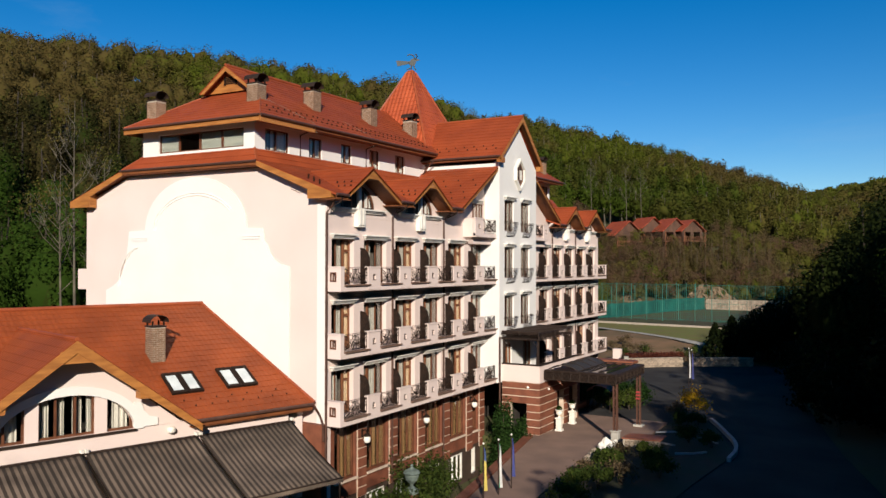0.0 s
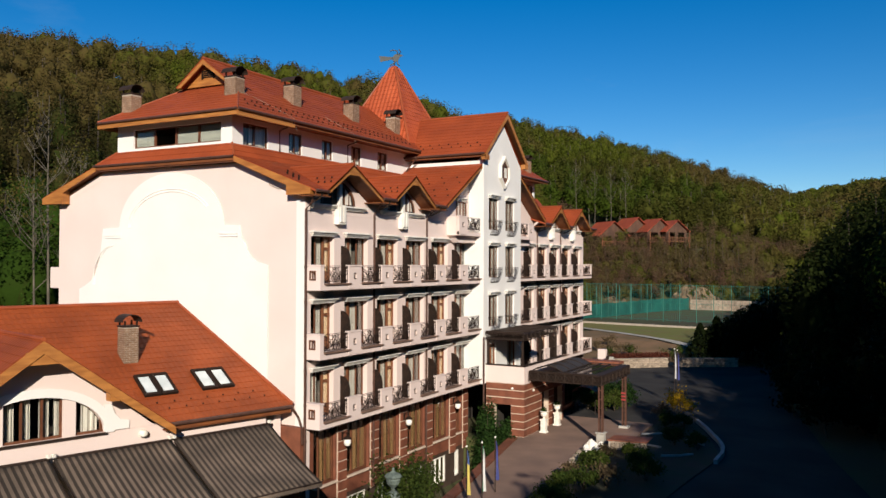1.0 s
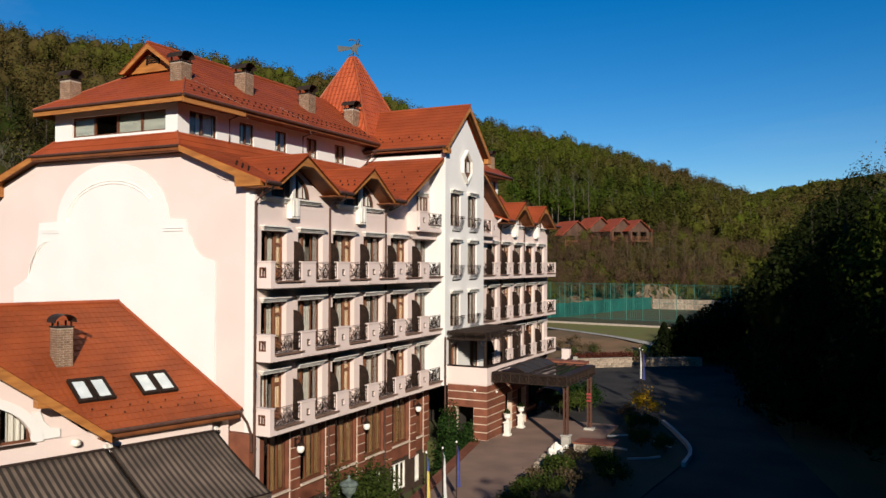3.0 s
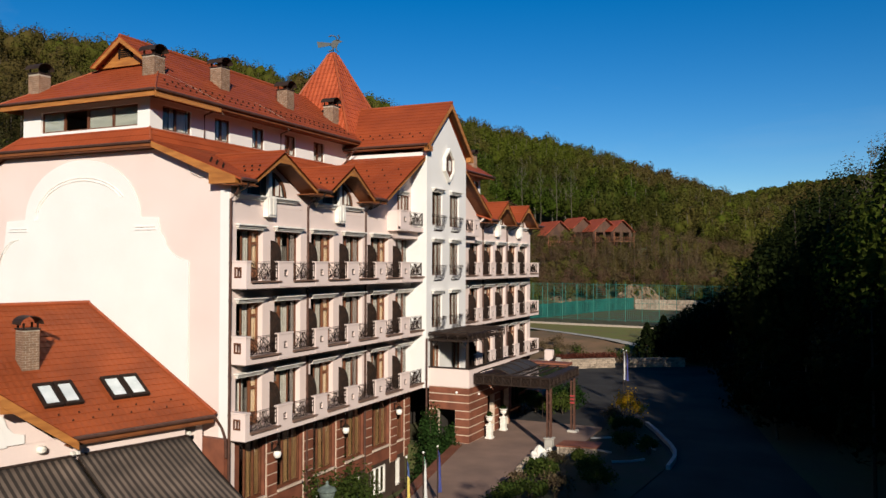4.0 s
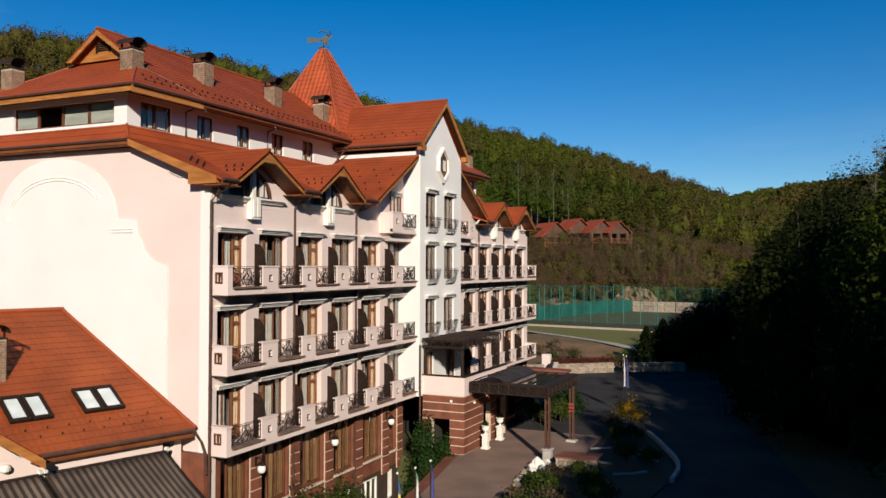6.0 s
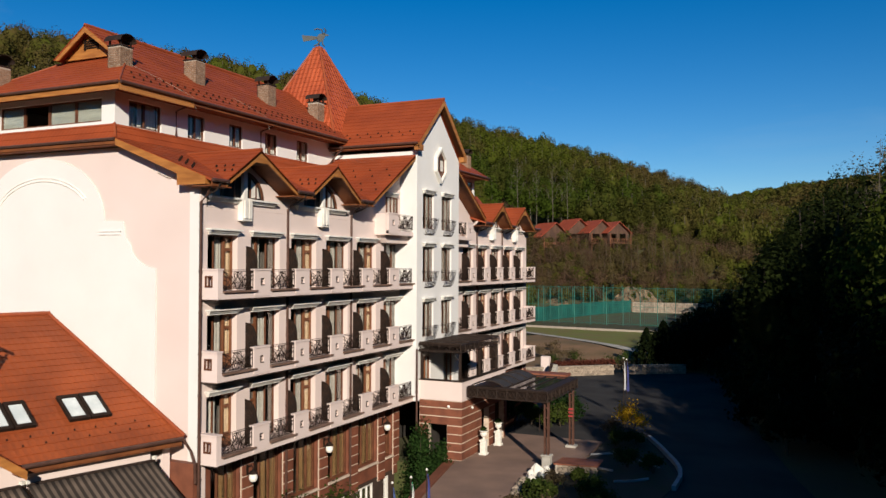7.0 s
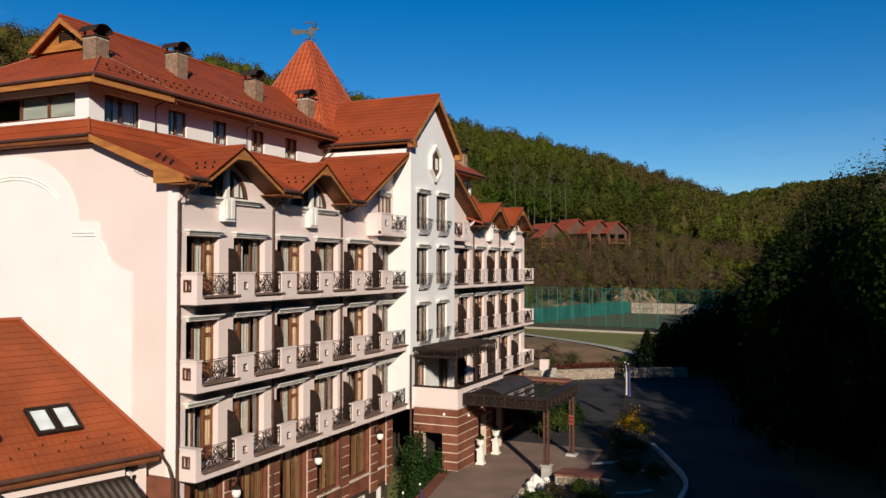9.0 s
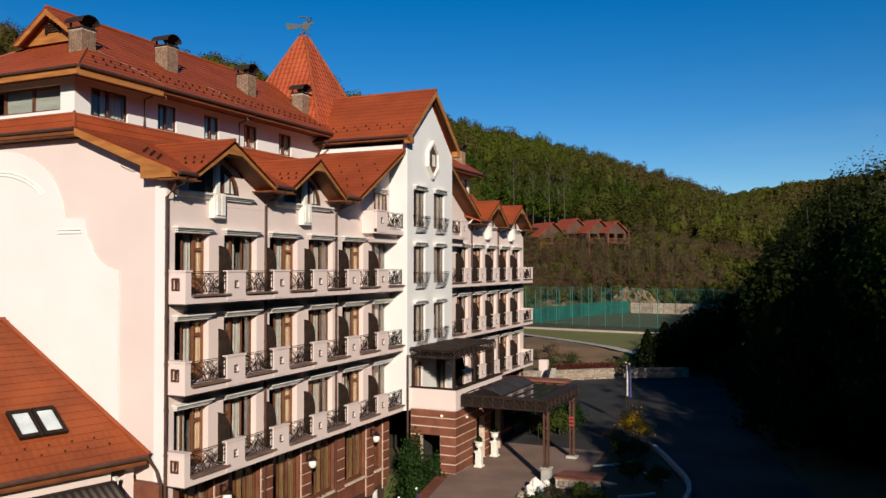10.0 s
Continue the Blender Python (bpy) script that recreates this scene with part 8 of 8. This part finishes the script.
# --- chalets on the slope ---
REDTILE = add_wave(material("red_sheet_roof", (0.38, 0.072, 0.030), (0.27, 0.052, 0.022), 0.4, 8, 0.7, 0.1), 0.3, 0.2, 0.03)

CHALETWOOD = material("dark_brown_timber", (0.095, 0.045, 0.026), (0.055, 0.027, 0.016), 1.5, 20, 0.8, 0.2, stretch=(1, 1, 0.3))


def chalet(x, y, z, w, d, turn, label):
    """A timber chalet with a steep red roof, gabled towards the valley, and balconies below."""
    c = thing("chalet", label, "house", "chalets on the slope", at=(x, y, z))
    c.rotation_euler = (0, 0, radians(turn))
    g = bmesh.new()
    walled(g, lambda u, v, dd: (u, -d / 2 + dd, v), -w / 2, w / 2, -7.0, 4.6, 0.2, [(-w / 2 + 0.6, -0.4, 2.4, 4.2), (0.4, w / 2 - 0.6, 2.4, 4.2), (-w / 2 + 0.6, -0.4, -0.2, 1.7), (0.4, w / 2 - 0.6, -0.2, 1.7)])
    box(g, -w / 2, -w / 2 + 0.2, -d / 2 + 0.202, d / 2, -7.0, 4.6)
    box(g, w / 2 - 0.2, w / 2, -d / 2 + 0.202, d / 2, -7.0, 4.6)
    box(g, -w / 2 + 0.21, w / 2 - 0.21, d / 2 - 0.2, d / 2, -7.0, 4.6)
    prism(g, [(-w / 2, -d / 2, 4.602), (w / 2, -d / 2, 4.602), (0, -d / 2, 4.6 + w * 0.42)], (0, 0.2, 0))
    part("wall", g, CHALETWOOD, c)
    for s in (-1, 1):
        tiled("roof", [(0, -d / 2 - 0.9, 4.9 + w * 0.42), (0, d / 2 + 0.4, 4.9 + w * 0.42), (s * (w / 2 + 0.7), d / 2 + 0.4, 4.3), (s * (w / 2 + 0.7), -d / 2 - 0.9, 4.3)], c, 0.5, REDTILE)
    for k, (x0, x1, z0, z1) in enumerate(((-w / 2 + 0.6, -0.4, 2.4, 4.2), (0.4, w / 2 - 0.6, 2.4, 4.2))):
        g = bmesh.new()
        box(g, x0, x1, -d / 2 + 0.1, -d / 2 + 0.12, z0, z1)
        part("pane", g, GLASS, c)
    g = bmesh.new()
    box(g, -w / 2 - 0.2, w / 2 + 0.2, -d / 2 - 1.4, -d / 2 - 0.02, 1.9, 2.05)
    part("balcony", g, DOORWOOD, c)
    g = bmesh.new()
    for k in range(13):
        xx = -w / 2 - 0.15 + (w + 0.3) * k / 12
        box(g, xx - 0.05, xx + 0.05, -d / 2 - 1.38, -d / 2 - 1.3, 2.05, 2.95)
    box(g, -w / 2 - 0.2, w / 2 + 0.2, -d / 2 - 1.4, -d / 2 - 1.28, 2.95, 3.05)
    part("railing", g, DOORWOOD, c)
    for xx in (-w / 2, w / 2):
        g = bmesh.new()
        box(g, xx - 0.08, xx + 0.08, -d / 2 - 1.3, -d / 2 - 1.14, -7.5, 4.4)
        part("post", g, DOORWOOD, c)
    return c


chalet(-38.8, 166.1, 12.6, 7.2, 7.5, 48, "red-roofed timber chalet with a broad roof slope")
chalet(-34.2, 171.5, 13.7, 7.2, 7.0, 46, "red-roofed timber chalet behind bare trees")
chalet(-28.2, 170.5, 13.6, 6.4, 6.0, 45, "red-roofed timber chalet on the wooded slope")
chalet(-24.2, 171.3, 13.6, 5.4, 5.6, 44, "small red-roofed timber chalet on the slope")


# --- single pale trees at the edge of the wood ---
def pale_tree(x, y, tall, seed):
    r = random.Random(seed)
    z = height(x, y)
    t = thing("beech_tree", "tall pale-barked tree with bare upper limbs", "tree", "pale trees at the wood's edge", at=(x, y, z - 0.3))
    g = bmesh.new()
    tube(g, [(0, 0, 0), (0.1, 0.1, tall * 0.35), (-0.1, 0.1, tall * 0.7), (0.1, 0, tall)], 0.0085 * tall ** 0.9, 7, 0.015)
    part("trunk", g, PALEBARK, t)
    ends = []
    for k in range(14):
        h = tall * r.uniform(0.45, 0.95)
        a, ln = r.uniform(0, 6.28), (tall - h) * 0.45 + 0.6
        e = Vector((math.cos(a) * ln * 0.6, math.sin(a) * ln * 0.6, h + ln * 0.85))
        g = bmesh.new()
        tube(g, [(0, 0, h), (e.x * 0.5, e.y * 0.5, h + ln * 0.3), e], 0.030, 5, 0.008)
        for q in range(6):
            s = Vector((e.x * 0.6, e.y * 0.6, h + ln * 0.45))
            tube(g, [s, s + Vector((r.uniform(-0.8, 0.8), r.uniform(-0.8, 0.8), r.uniform(0.4, 1.3)))], 0.012, 4, 0.005)
        part("limb", g, PALEBARK, t)
        ends.append(e)
    rr = np.random.default_rng(seed)
    c = np.concatenate([np.array(e)[None] + rr.normal(size=(40, 3)) * 0.55 for e in ends])
    put("crown", cloud_mesh("crown", c, 0.09 * rr.uniform(0.6, 1.3, len(c)), np.clip(rr.normal(size=len(c)) * 0.2 + 0.25, 0, 1), rr.normal(size=c.shape), LEAF, seed), t)


for k, (ph, rr_, h) in enumerate(((55.7, 57, 21), (56.5, 58, 17), (53.6, 66, 17), (50.0, 76, 18), (48.4, 82, 16), (19.3, 207, 19), (16.9, 210, 18), (15.9, 208, 18), (18.0, 214, 16))):
    pale_tree(CAMX - rr_ * math.sin(radians(ph)), CAMY + rr_ * math.cos(radians(ph)), h, 30 + k)
pale_tree(24.8, 47.0, 20.5, 61)
pale_tree(26.2, 49.5, 21.5, 62)
for x, y, h in ((4.9, 26.6, 1.6), (5.4, 27.7, 1.5), (3.5, 27.6, 1.3)):
    stems(plant("shrub", "green leafy shrub behind the entrance canopy", "shrub", (x, y, 0.1), [("leaves", 0.75, h, h * 0.5, 1300, 0.065, 14, SHRUBLEAF, 0.8)], "shrubs by the entrance"), 6, 0.5, h * 0.9)
# bushes added as a dark filler for the wall in shadow behind the canopy
for x, y, h in ((2.9, 28.6, 2.3), (4.4, 29.2, 2.1), (5.6, 29.4, 1.9), (2.4, 27.2, 2.2)):
    stems(plant("evergreen_bush", "dark bush added to fill the shaded gap behind the entrance canopy", "shrub", (x, y, 0.1), [("foliage", 0.85, h, h * 0.5, 1500, 0.09, 24, CONIFER, 0.3)], "evergreens behind the canopy"), 4, 0.4, h * 0.8)
# small vaulted hood behind the canopy
hood = thing("vaulted_hood", "small vaulted brown metal hood on thin posts", "shelter", at=(3.9, 25.4, 0.1))
g = bmesh.new()
arc = [(0.85 * math.cos(a), 0.0, 1.42 + 0.42 * math.sin(a)) for a in np.linspace(0, math.pi, 11)]
for p, q in zip(arc, arc[1:]):
    prism(g, [p, q, (q[0], 0, q[2] + 0.03), (p[0], 0, p[2] + 0.03)], (0, 1.3, 0))
bmesh.ops.remove_doubles(g, verts=g.verts[:], dist=0.002)
part("roof", g, BROWN, hood)
for px_ in (-0.82, 0.82):
    for py_ in (0.05, 1.25):
        g = bmesh.new()
        tube(g, [(px_, py_, 0), (px_, py_, 1.44)], 0.025, 6)
        part("post", g, STEEL, hood)
